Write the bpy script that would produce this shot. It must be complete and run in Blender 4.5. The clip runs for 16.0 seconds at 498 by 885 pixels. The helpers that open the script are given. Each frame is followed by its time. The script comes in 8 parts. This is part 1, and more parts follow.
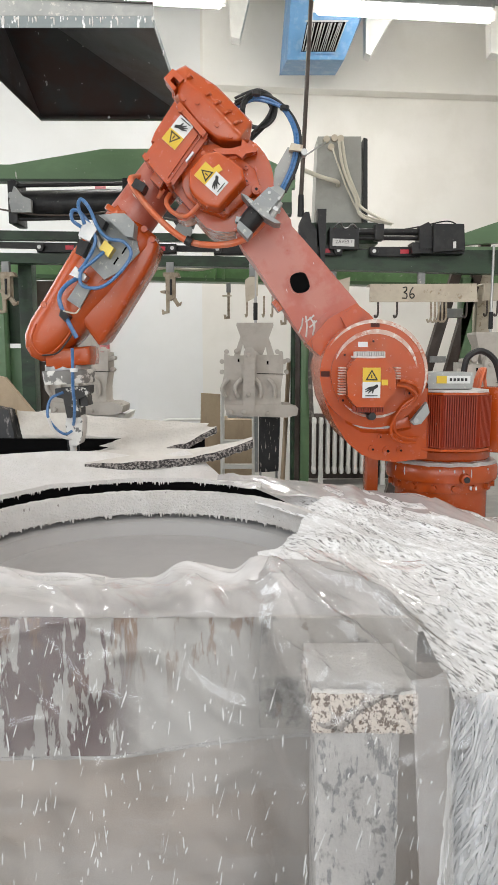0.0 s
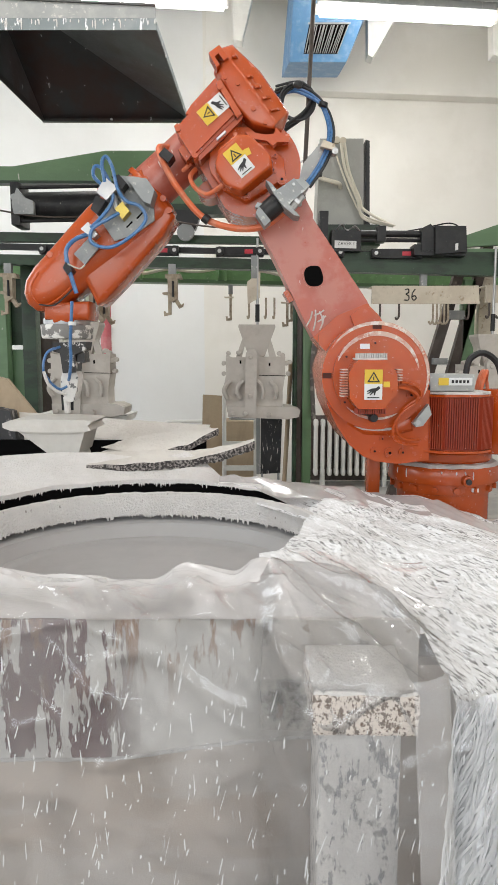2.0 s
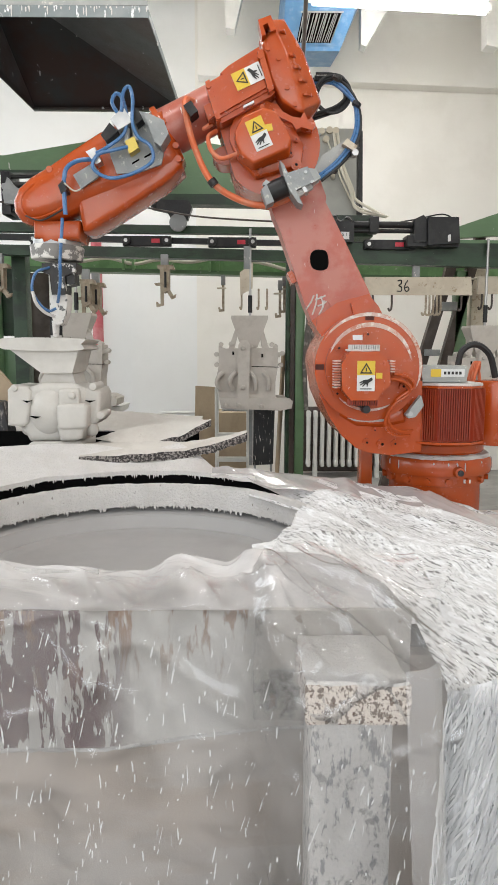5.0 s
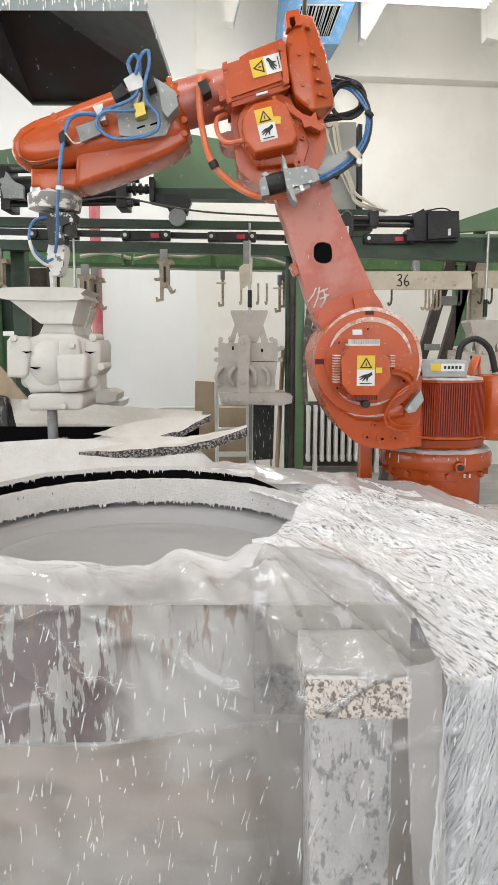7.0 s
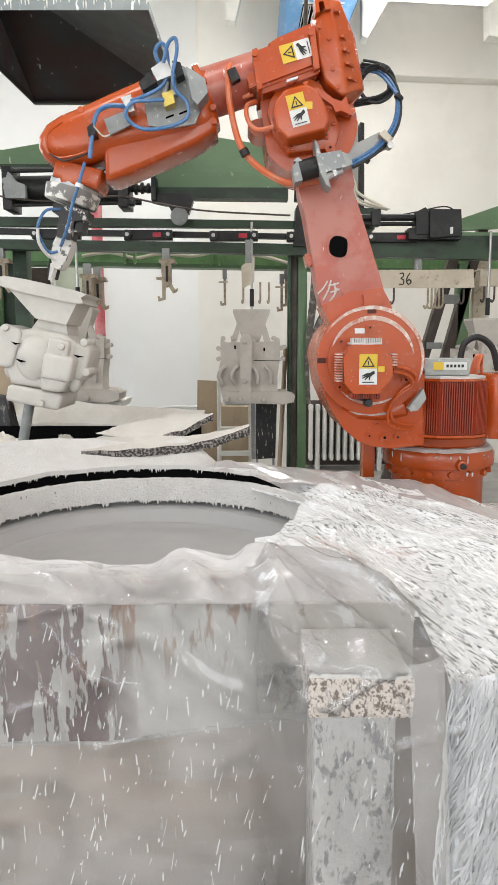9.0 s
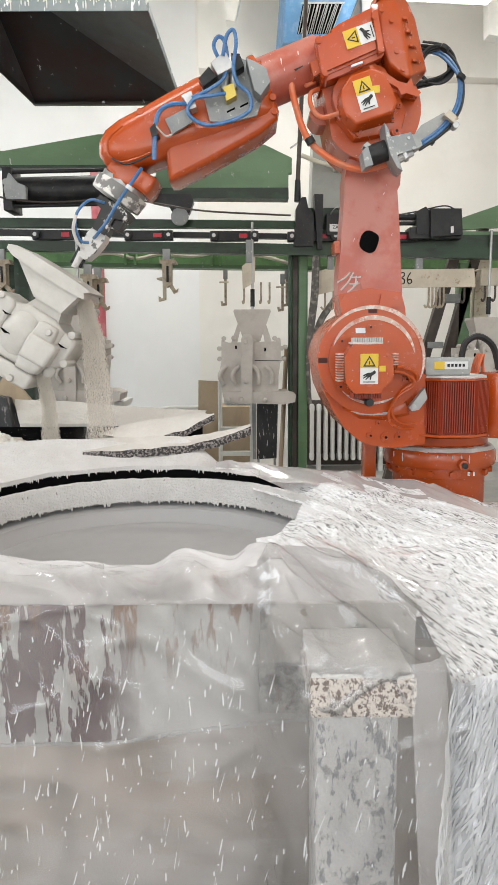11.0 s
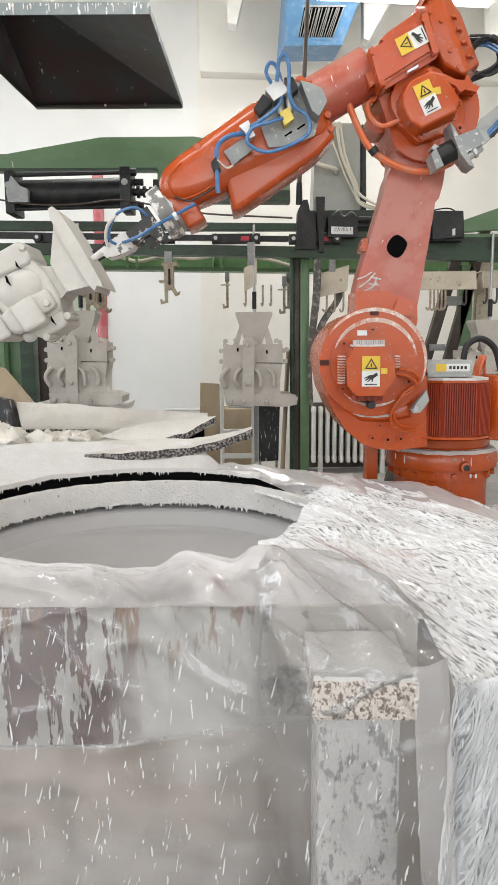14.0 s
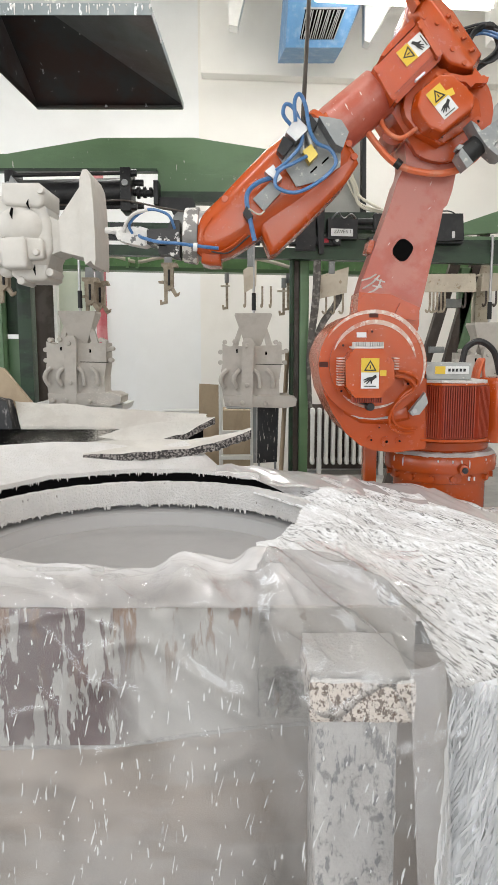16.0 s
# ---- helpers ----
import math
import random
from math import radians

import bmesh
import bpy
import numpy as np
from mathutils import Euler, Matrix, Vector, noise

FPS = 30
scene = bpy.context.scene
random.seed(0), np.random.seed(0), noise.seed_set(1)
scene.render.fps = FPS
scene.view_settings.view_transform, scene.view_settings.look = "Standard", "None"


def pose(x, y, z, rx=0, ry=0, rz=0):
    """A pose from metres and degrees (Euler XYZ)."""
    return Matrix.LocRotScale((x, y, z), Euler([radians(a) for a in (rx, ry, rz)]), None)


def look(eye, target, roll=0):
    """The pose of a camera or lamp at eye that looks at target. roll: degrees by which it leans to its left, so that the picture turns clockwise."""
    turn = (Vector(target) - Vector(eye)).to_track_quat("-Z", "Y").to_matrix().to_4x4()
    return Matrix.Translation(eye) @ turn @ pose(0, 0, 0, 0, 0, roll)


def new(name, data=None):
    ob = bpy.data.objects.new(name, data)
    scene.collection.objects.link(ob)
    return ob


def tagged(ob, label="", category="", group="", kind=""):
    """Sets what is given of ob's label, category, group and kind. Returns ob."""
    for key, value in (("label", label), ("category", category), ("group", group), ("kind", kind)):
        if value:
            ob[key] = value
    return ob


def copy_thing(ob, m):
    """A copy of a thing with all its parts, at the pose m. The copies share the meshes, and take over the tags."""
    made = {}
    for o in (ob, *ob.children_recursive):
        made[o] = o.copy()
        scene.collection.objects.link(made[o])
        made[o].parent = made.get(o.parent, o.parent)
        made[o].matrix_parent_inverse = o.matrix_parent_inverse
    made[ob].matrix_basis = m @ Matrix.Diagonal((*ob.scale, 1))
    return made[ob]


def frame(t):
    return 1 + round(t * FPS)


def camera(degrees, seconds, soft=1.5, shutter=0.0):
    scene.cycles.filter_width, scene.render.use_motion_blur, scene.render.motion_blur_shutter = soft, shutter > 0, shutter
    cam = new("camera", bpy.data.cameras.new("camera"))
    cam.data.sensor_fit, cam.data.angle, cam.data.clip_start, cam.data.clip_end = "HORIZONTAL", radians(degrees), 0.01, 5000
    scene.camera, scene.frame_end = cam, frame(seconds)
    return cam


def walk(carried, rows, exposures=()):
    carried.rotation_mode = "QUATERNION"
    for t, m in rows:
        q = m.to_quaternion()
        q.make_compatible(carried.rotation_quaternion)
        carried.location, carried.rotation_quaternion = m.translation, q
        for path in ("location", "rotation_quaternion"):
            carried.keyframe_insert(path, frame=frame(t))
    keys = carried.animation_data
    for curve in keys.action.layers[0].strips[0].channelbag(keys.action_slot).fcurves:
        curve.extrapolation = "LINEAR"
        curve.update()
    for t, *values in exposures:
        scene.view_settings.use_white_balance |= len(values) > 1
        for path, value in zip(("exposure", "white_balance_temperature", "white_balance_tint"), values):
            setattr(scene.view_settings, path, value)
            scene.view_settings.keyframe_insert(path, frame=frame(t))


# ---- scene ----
cam = camera(39.01, 16.0, soft=1.1)


def aim(yaw, pitch, roll):
    """The pose of the camera: held at one place, turned by degrees to the left, up and about its line of sight."""
    return pose(0, 0, 1.15) @ pose(0, 0, 0, 0, 0, yaw) @ pose(0, 0, 0, 90 + pitch) @ pose(0, 0, 0, 0, 0, -roll)


walk(cam, [
        (0, aim(0.000, -7.050, 0.000)), (0.5, aim(0.019, -7.049, 0.025)), (1, aim(0.085, -6.983, -0.043)),
        (1.5, aim(0.092, -7.009, -0.067)), (2, aim(0.146, -6.913, -0.072)), (2.5, aim(0.095, -6.823, -0.116)),
        (3, aim(0.011, -6.844, -0.089)), (3.5, aim(-0.148, -7.006, -0.073)), (4, aim(-0.277, -7.202, -0.106)),
        (6.5, aim(-0.555, -8.016, -0.099)), (7, aim(-0.462, -8.033, -0.012)), (7.5, aim(-0.385, -8.093, -0.000)),
        (8, aim(-0.338, -8.079, -0.038)), (8.5, aim(-0.272, -8.085, 0.073)), (9, aim(-0.264, -8.113, 0.136)),
        (11.5, aim(-0.149, -8.097, 0.368)), (12, aim(-0.191, -8.036, 0.321)), (12.5, aim(-0.181, -8.050, 0.389)),
        (13, aim(-0.196, -8.034, 0.356)), (13.5, aim(-0.108, -7.943, 0.480)), (14, aim(-0.018, -7.909, 0.394)),
        (14.5, aim(0.036, -7.907, 0.272)), (15, aim(0.036, -7.800, 0.181)), (15.5, aim(-0.067, -7.821, 0.077)),
        (16, aim(-0.124, -7.808, 0.045))], [(0, -0.05), (2.0, -0.05), (3.0, -0.14), (4.2, -0.12), (7.0, 0.03), (16.0, 0.02)])

# ---- world and light ----
world = bpy.data.worlds.new("world")
scene.world = world
world.use_nodes = True
wn = world.node_tree.nodes
sky = wn.new("ShaderNodeTexSky")
sky.sky_type, sky.sun_disc, sky.sun_elevation, sky.sun_rotation = "NISHITA", False, radians(40), radians(200)
world.node_tree.links.new(sky.outputs[0], wn["Background"].inputs[0])
wn["Background"].inputs[1].default_value = 0.12
scene.view_settings.exposure = 0.0


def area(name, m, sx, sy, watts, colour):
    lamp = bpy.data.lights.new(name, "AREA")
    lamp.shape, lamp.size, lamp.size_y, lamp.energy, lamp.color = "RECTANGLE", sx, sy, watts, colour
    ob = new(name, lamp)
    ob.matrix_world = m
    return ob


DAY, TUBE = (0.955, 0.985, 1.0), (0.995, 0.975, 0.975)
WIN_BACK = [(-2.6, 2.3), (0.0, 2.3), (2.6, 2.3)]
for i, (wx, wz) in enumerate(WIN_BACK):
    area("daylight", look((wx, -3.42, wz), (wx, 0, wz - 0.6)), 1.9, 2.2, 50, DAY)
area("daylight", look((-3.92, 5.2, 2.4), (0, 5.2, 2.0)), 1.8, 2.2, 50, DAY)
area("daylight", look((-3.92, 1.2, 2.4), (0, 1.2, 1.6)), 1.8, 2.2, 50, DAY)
for lx, ly in ((1.04, 5.0), (-0.73, 4.8), (1.05, 1.8), (-0.75, 1.8), (1.05, -1.0), (-0.75, -1.0)):
    area("tube_light", pose(lx, ly, 3.37, 0, 0, 6), 1.12, 0.07, 16, TUBE)


# ---- materials ----
def mat(name, base, rough=0.6, metal=0.0, second=None, amount=0.5, scale=6.0, stretch=(1, 1, 1), bump=0.15, fine=80.0,
        detail=6.0, edge=(0.45, 0.6), third=None, amount3=0.0, scale3=40.0, stretch3=(1, 1, 1), edge3=(0.6, 0.68), glow=0.0, alpha=1.0, spec=0.5, spread=0.06, turn=0.0):
    """A painted, dusty or worn surface: base colour, a second colour in patches, a third in specks or runs, with fine relief."""
    m = bpy.data.materials.new(name)
    m.use_nodes = True
    n, l = m.node_tree.nodes, m.node_tree.links
    b = n["Principled BSDF"]
    tc = n.new("ShaderNodeTexCoord")

    def noise_at(sc, st, det):
        mp = n.new("ShaderNodeMapping")
        mp.vector_type = "TEXTURE"
        mp.inputs["Scale"].default_value = [1 / v for v in st]
        if st != (1, 1, 1):
            mp.inputs["Rotation"].default_value = (0, 0, radians(turn))
        l.new(tc.outputs["Object"], mp.inputs[0])
        t = n.new("ShaderNodeTexNoise")
        t.inputs["Scale"].default_value, t.inputs["Detail"].default_value = sc, det
        t.inputs["Roughness"].default_value = 0.62
        l.new(mp.outputs[0], t.inputs["Vector"])
        return t.outputs[0]

    def ramp(src, lo, hi, top):
        r = n.new("ShaderNodeMapRange")
        r.interpolation_type = "SMOOTHSTEP"
        for i, v in ((1, lo), (2, hi), (3, 0.0), (4, top)):
            r.inputs[i].default_value = v
        l.new(src, r.inputs[0])
        return r.outputs[0]

    def mix(fac, a, c, kind="MIX"):
        x = n.new("ShaderNodeMix")
        x.data_type, x.blend_type = "RGBA", kind
        l.new(fac, x.inputs[0]) if not isinstance(fac, float) else setattr(x.inputs[0], "default_value", fac)
        for s, v in ((x.inputs[6], a), (x.inputs[7], c)):
            if isinstance(v, tuple):
                s.default_value = (*v, 1)
            else:
                l.new(v, s)
        return x.outputs[2]

    tone = noise_at(scale * 2.3, (1, 1, 1), 5)
    lo = tuple(max(0, v * (1 - spread * 2)) for v in base)
    hi = tuple(min(1, v * (1 + spread * 2)) for v in base)
    col = mix(tone, lo, hi)
    if second:
        col = mix(ramp(noise_at(scale, stretch, detail), edge[0], edge[1], amount), col, second)
    if third:
        col = mix(ramp(noise_at(scale3, stretch3, 4), edge3[0], edge3[1], amount3), col, third)
    l.new(col, b.inputs["Base Color"])
    rr = n.new("ShaderNodeMapRange")
    rr.inputs[3].default_value, rr.inputs[4].default_value = max(0.03, rough - 0.12), min(1, rough + 0.12)
    l.new(noise_at(scale * 4, (1, 1, 1), 3), rr.inputs[0])
    l.new(rr.outputs[0], b.inputs["Roughness"])
    b.inputs["Metallic"].default_value = metal
    b.inputs["Specular IOR Level"].default_value = spec
    if bump:
        bp = n.new("ShaderNodeBump")
        bp.inputs["Strength"].default_value, bp.inputs["Distance"].default_value = bump, 0.01
        l.new(noise_at(fine, (1, 1, 1), 4), bp.inputs["Height"])
        l.new(bp.outputs[0], b.inputs["Normal"])
    if glow:
        b.inputs["Emission Color"].default_value = (*base, 1)
        b.inputs["Emission Strength"].default_value = glow
    if alpha < 1:
        b.inputs["Alpha"].default_value = alpha
    return m


DUST = (0.72, 0.68, 0.62)
ORANGE = mat("orange_paint", (0.43, 0.064, 0.007), 0.24, second=(0.4, 0.092, 0.03), amount=0.35, scale=5, third=DUST, amount3=0.75, scale3=110, edge3=(0.68, 0.71), bump=0.05, fine=45)
PINK = mat("dusted_orange_paint", (0.4, 0.09, 0.055), 0.33, second=(0.46, 0.19, 0.15), amount=0.6, scale=6, third=DUST, amount3=0.85, scale3=30, stretch3=(2, 1, 0.5), edge3=(0.66, 0.7), bump=0.06)
FINRED = mat("dark_red_paint", (0.31, 0.035, 0.01), 0.5, second=(0.4, 0.09, 0.04), amount=0.2, scale=20, third=DUST, amount3=0.6, scale3=60, edge3=(0.68, 0.72))
GLAZE = mat("white_glaze_dust", (0.68, 0.655, 0.63), 0.85, second=(0.6, 0.57, 0.53), amount=0.4, scale=9, bump=0.9, fine=110)
RIMCRUST = mat("cracked_white_crust", (0.66, 0.635, 0.61), 0.85, second=(0.56, 0.53, 0.5), amount=0.5, scale=7, bump=0.9, fine=120, third=(0.16, 0.13, 0.11), amount3=0.7, scale3=55, stretch3=(1, 1, 0.6), edge3=(0.66, 0.7))
CAST = mat("raw_clay", (0.5, 0.465, 0.42), 0.85, second=(0.38, 0.345, 0.3), amount=0.4, scale=8, bump=0.12, fine=60)
WET = mat("sprayed_glaze", (0.55, 0.525, 0.485), 0.5, second=(0.48, 0.45, 0.405), amount=0.4, scale=8, bump=0.12)
SLURRY = mat("grey_slurry", (0.36, 0.35, 0.34), 0.5, second=(0.27, 0.265, 0.26), amount=0.15, scale=3, bump=0.0, spread=0.015)
GREEN = mat("green_paint", (0.12, 0.215, 0.105), 0.4, second=(0.07, 0.125, 0.06), amount=0.35, scale=3, stretch=(0.5, 1, 1.6), third=(0.5, 0.5, 0.44), amount3=0.8, scale3=26, stretch3=(1.5, 1, 0.5), edge3=(0.68, 0.72))
DKGREEN = mat("dark_green_paint", (0.022, 0.05, 0.024), 0.42, second=(0.012, 0.018, 0.012), amount=0.7, scale=7, stretch=(0.5, 1, 1.5), third=(0.35, 0.37, 0.32), amount3=0.6, scale3=50, edge3=(0.7, 0.74), spec=0.4)
LTGREEN = mat("light_green_paint", (0.2, 0.36, 0.16), 0.5, second=(0.13, 0.24, 0.1), amount=0.5, scale=8, third=(0.5, 0.5, 0.44), amount3=0.6, scale3=40)
BLACK = mat("black_metal", (0.01, 0.01, 0.011), 0.42, second=(0.035, 0.034, 0.033), amount=0.4, scale=12, third=DUST, amount3=0.35, scale3=80, edge3=(0.68, 0.74), spec=0.35)
RUBBER = mat("black_rubber", (0.014, 0.014, 0.015), 0.55)
STEEL = mat("dull_steel", (0.42, 0.42, 0.42), 0.4, 0.8, second=(0.55, 0.54, 0.52), amount=0.5, scale=20)
GREY = mat("grey_metal", (0.24, 0.25, 0.25), 0.5, 0.3, second=(0.34, 0.34, 0.33), amount=0.5, scale=10, third=DUST, amount3=0.5, scale3=50)
CABINET = mat("grey_cabinet_paint", (0.36, 0.36, 0.33), 0.5, second=(0.27, 0.27, 0.245), amount=0.5, scale=5)
HOOD = mat("dark_hood_sheet", (0.072, 0.075, 0.074), 0.34, 0.3, second=(0.085, 0.048, 0.042), amount=0.7, scale=2.2, third=(0.6, 0.6, 0.6), amount3=0.9, scale3=24, stretch3=(1.6, 1, 0.5), edge3=(0.69, 0.72), bump=0.04)
HOODEDGE = mat("spattered_hood_edge", (0.2, 0.23, 0.235), 0.5, 0.2, second=(0.3, 0.32, 0.32), amount=0.5, scale=4, third=(0.8, 0.8, 0.8), amount3=1, scale3=26, stretch3=(2.2, 1, 0.5), edge3=(0.6, 0.64))
WALL = mat("cream_wall_paint", (0.84, 0.815, 0.765), 0.85, second=(0.74, 0.71, 0.65), amount=0.4, scale=1.2, bump=0.1, fine=40, spread=0.02)
WALLW = mat("white_wall_paint", (0.84, 0.84, 0.83), 0.85, second=(0.79, 0.785, 0.77), amount=0.4, scale=1.2, bump=0.1, fine=40, spread=0.02)
CEIL = mat("ceiling_paint", (0.78, 0.76, 0.7), 0.9, second=(0.7, 0.67, 0.6), amount=0.4, scale=1.5, spread=0.02)
FLOOR = mat("concrete_floor", (0.33, 0.32, 0.3), 0.75, second=(0.5, 0.48, 0.45), amount=0.6, scale=2.5, third=(0.2, 0.19, 0.18), amount3=0.5, scale3=10)
RADI = mat("radiator_enamel", (0.75, 0.74, 0.7), 0.4, second=(0.66, 0.64, 0.6), amount=0.4, scale=6)
WOOD = mat("raw_chipboard", (0.4, 0.31, 0.21), 0.75, second=(0.33, 0.25, 0.17), amount=0.6, scale=14, stretch=(1, 1, 0.3))
BROWN = mat("dark_brown_metal", (0.05, 0.034, 0.026), 0.5, second=(0.1, 0.08, 0.07), amount=0.5, scale=9)
CREAM = mat("cream_board", (0.56, 0.5, 0.4), 0.7, second=(0.42, 0.36, 0.28), amount=0.5, scale=8, third=(0.25, 0.17, 0.1), amount3=0.6, scale3=30)
CLAMP = mat("stained_clamp", (0.37, 0.31, 0.23), 0.6, second=(0.2, 0.14, 0.09), amount=0.6, scale=25)
BLUE = mat("blue_paint", (0.1, 0.235, 0.42), 0.45, second=(0.45, 0.52, 0.58), amount=0.35, scale=14, edge=(0.45, 0.75))
BLUEHOSE = mat("blue_hose", (0.045, 0.14, 0.31), 0.3, second=(0.12, 0.22, 0.42), amount=0.5, scale=30)
ORHOSE = mat("orange_hose", (0.62, 0.14, 0.05), 0.45, second=(0.55, 0.25, 0.16), amount=0.5, scale=20)
WHITEHOSE = mat("cream_cable", (0.62, 0.58, 0.48), 0.5)
DUSTED = mat("dust_smeared_orange", (0.56, 0.4, 0.33), 0.7, second=(0.46, 0.12, 0.05), amount=0.85, scale=22, edge=(0.48, 0.62), third=DUST, amount3=0.8, scale3=60, edge3=(0.5, 0.62))
WHITE = mat("white_label", (0.66, 0.66, 0.65), 0.5, spread=0.01, bump=0)
YELLOW = mat("yellow_label", (0.64, 0.43, 0.03), 0.5, spread=0.02, bump=0)
INK = mat("black_print", (0.012, 0.012, 0.012), 0.6, bump=0)
RED = mat("red_plastic", (0.5, 0.02, 0.04), 0.4)
REDPIPE = mat("faded_red_paint", (0.5, 0.11, 0.13), 0.6, second=(0.6, 0.3, 0.3), amount=0.5, scale=6)
BRASS = mat("brass", (0.55, 0.42, 0.1), 0.4, 0.6)
TUBEGLOW = mat("lit_tube", (1.0, 0.97, 0.92), 0.5, glow=26.0, bump=0)
# near-black fill that paints the shade inside gaps, holes, slots and the pit
VOID = mat("painted_shade_black", (0.004, 0.004, 0.004), 0.95, spec=0.05, bump=0)
PALEGREY = mat("pale_grey_paint", (0.31, 0.32, 0.31), 0.45, second=(0.42, 0.42, 0.4), amount=0.5, scale=9, third=DUST, amount3=0.5, scale3=50)
RUSTPANEL = mat("flaked_white_panel", (0.63, 0.605, 0.565), 0.5, second=(0.095, 0.024, 0.027), amount=0.97, scale=17, stretch=(1.8, 1, 0.4), edge=(0.49, 0.515), detail=14.0, third=(0.27, 0.125, 0.05), amount3=0.8, scale3=24, stretch3=(1.7, 1, 0.4), edge3=(0.53, 0.62))


def confine(material, x0, x1, z0, z1):
    """Keeps the second colour (flaked paint) to one end of a panel, and the third (rust) to its top."""
    n, l = material.node_tree.nodes, material.node_tree.links
    mixes = [k for k in n if k.bl_idname == "ShaderNodeMix"]
    tc = n.new("ShaderNodeTexCoord")
    sp = n.new("ShaderNodeSeparateXYZ")
    l.new(tc.outputs["Object"], sp.inputs[0])
    for mx, axis, a, b in ((mixes[1], 0, x0, x1), (mixes[2], 2, z0, z1)):
        r = n.new("ShaderNodeMapRange")
        r.inputs[1].default_value, r.inputs[2].default_value = a, b
        l.new(sp.outputs[axis], r.inputs[0])
        mu = n.new("ShaderNodeMath")
        mu.operation = "MULTIPLY"
        l.new(r.outputs[0], mu.inputs[0])
        l.new(mx.inputs[0].links[0].from_socket, mu.inputs[1])
        l.new(mu.outputs[0], mx.inputs[0])


confine(RUSTPANEL, -0.2, -0.28, 0.46, 0.65)
LOWWALL = mat("grey_beige_tank_wall", (0.56, 0.475, 0.4), 0.55, second=(0.63, 0.58, 0.53), amount=0.85, scale=5, stretch=(0.5, 1, 1.7), third=(0.74, 0.73, 0.71), amount3=1.0, scale3=30, stretch3=(2.4, 1, 0.25), edge3=(0.66, 0.69))
POST = mat("pitted_white_post", (0.68, 0.65, 0.62), 0.75, second=(0.22, 0.21, 0.2), amount=0.75, scale=55, stretch=(1, 1, 0.6), edge=(0.54, 0.66), detail=12.0, bump=0.6, fine=90, third=(0.2, 0.2, 0.21), amount3=0.75, scale3=75, stretch3=(1, 1, 0.4), edge3=(0.54, 0.64))
CAPM = mat("crusted_brown_cap", (0.68, 0.61, 0.55), 0.85, second=(0.15, 0.115, 0.095), amount=0.85, scale=135, stretch=(1, 1, 0.7), edge=(0.5, 0.58), bump=0.9, fine=90, third=(0.13, 0.08, 0.055), amount3=0.8, scale3=150, edge3=(0.58, 0.64))
FELT = mat("crusted_board", (0.62, 0.59, 0.54), 0.9, second=(0.5, 0.46, 0.41), amount=0.5, scale=5, bump=0.6, fine=70)
FELTEDGE = mat("crusted_board_edge", (0.3, 0.27, 0.25), 0.9, second=(0.025, 0.022, 0.022), amount=0.95, scale=120, edge=(0.42, 0.55), bump=0.9, fine=80)
SPATTER = mat("spattered_plastic", (0.72, 0.715, 0.71), 0.6, second=(0.15, 0.145, 0.14), amount=0.95, scale=190, stretch=(1.0, 0.13, 1), edge=(0.545, 0.58), bump=0.8, fine=70, turn=24, third=(0.84, 0.84, 0.845), amount3=0.95, scale3=90, stretch3=(1.0, 0.22, 1), edge3=(0.53, 0.58), spec=0.3, detail=3.0)


def patchy(material, scale, lo, hi):
    """Lets the second colour come and go in broad patches."""
    n, l = material.node_tree.nodes, material.node_tree.links
    mx = [k for k in n if k.bl_idname == "ShaderNodeMix"][1]
    tc, t, r, mu = n.new("ShaderNodeTexCoord"), n.new("ShaderNodeTexNoise"), n.new("ShaderNodeMapRange"), n.new("ShaderNodeMath")
    t.inputs["Scale"].default_value, t.inputs["Detail"].default_value = scale, 3
    r.inputs[1].default_value, r.inputs[2].default_value = lo, hi
    mu.operation = "MULTIPLY"
    l.new(tc.outputs["Object"], t.inputs["Vector"])
    l.new(t.outputs[0], r.inputs[0])
    l.new(r.outputs[0], mu.inputs[0])
    l.new(mx.inputs[0].links[0].from_socket, mu.inputs[1])
    l.new(mu.outputs[0], mx.inputs[0])


patchy(SPATTER, 5.0, 0.34, 0.52)


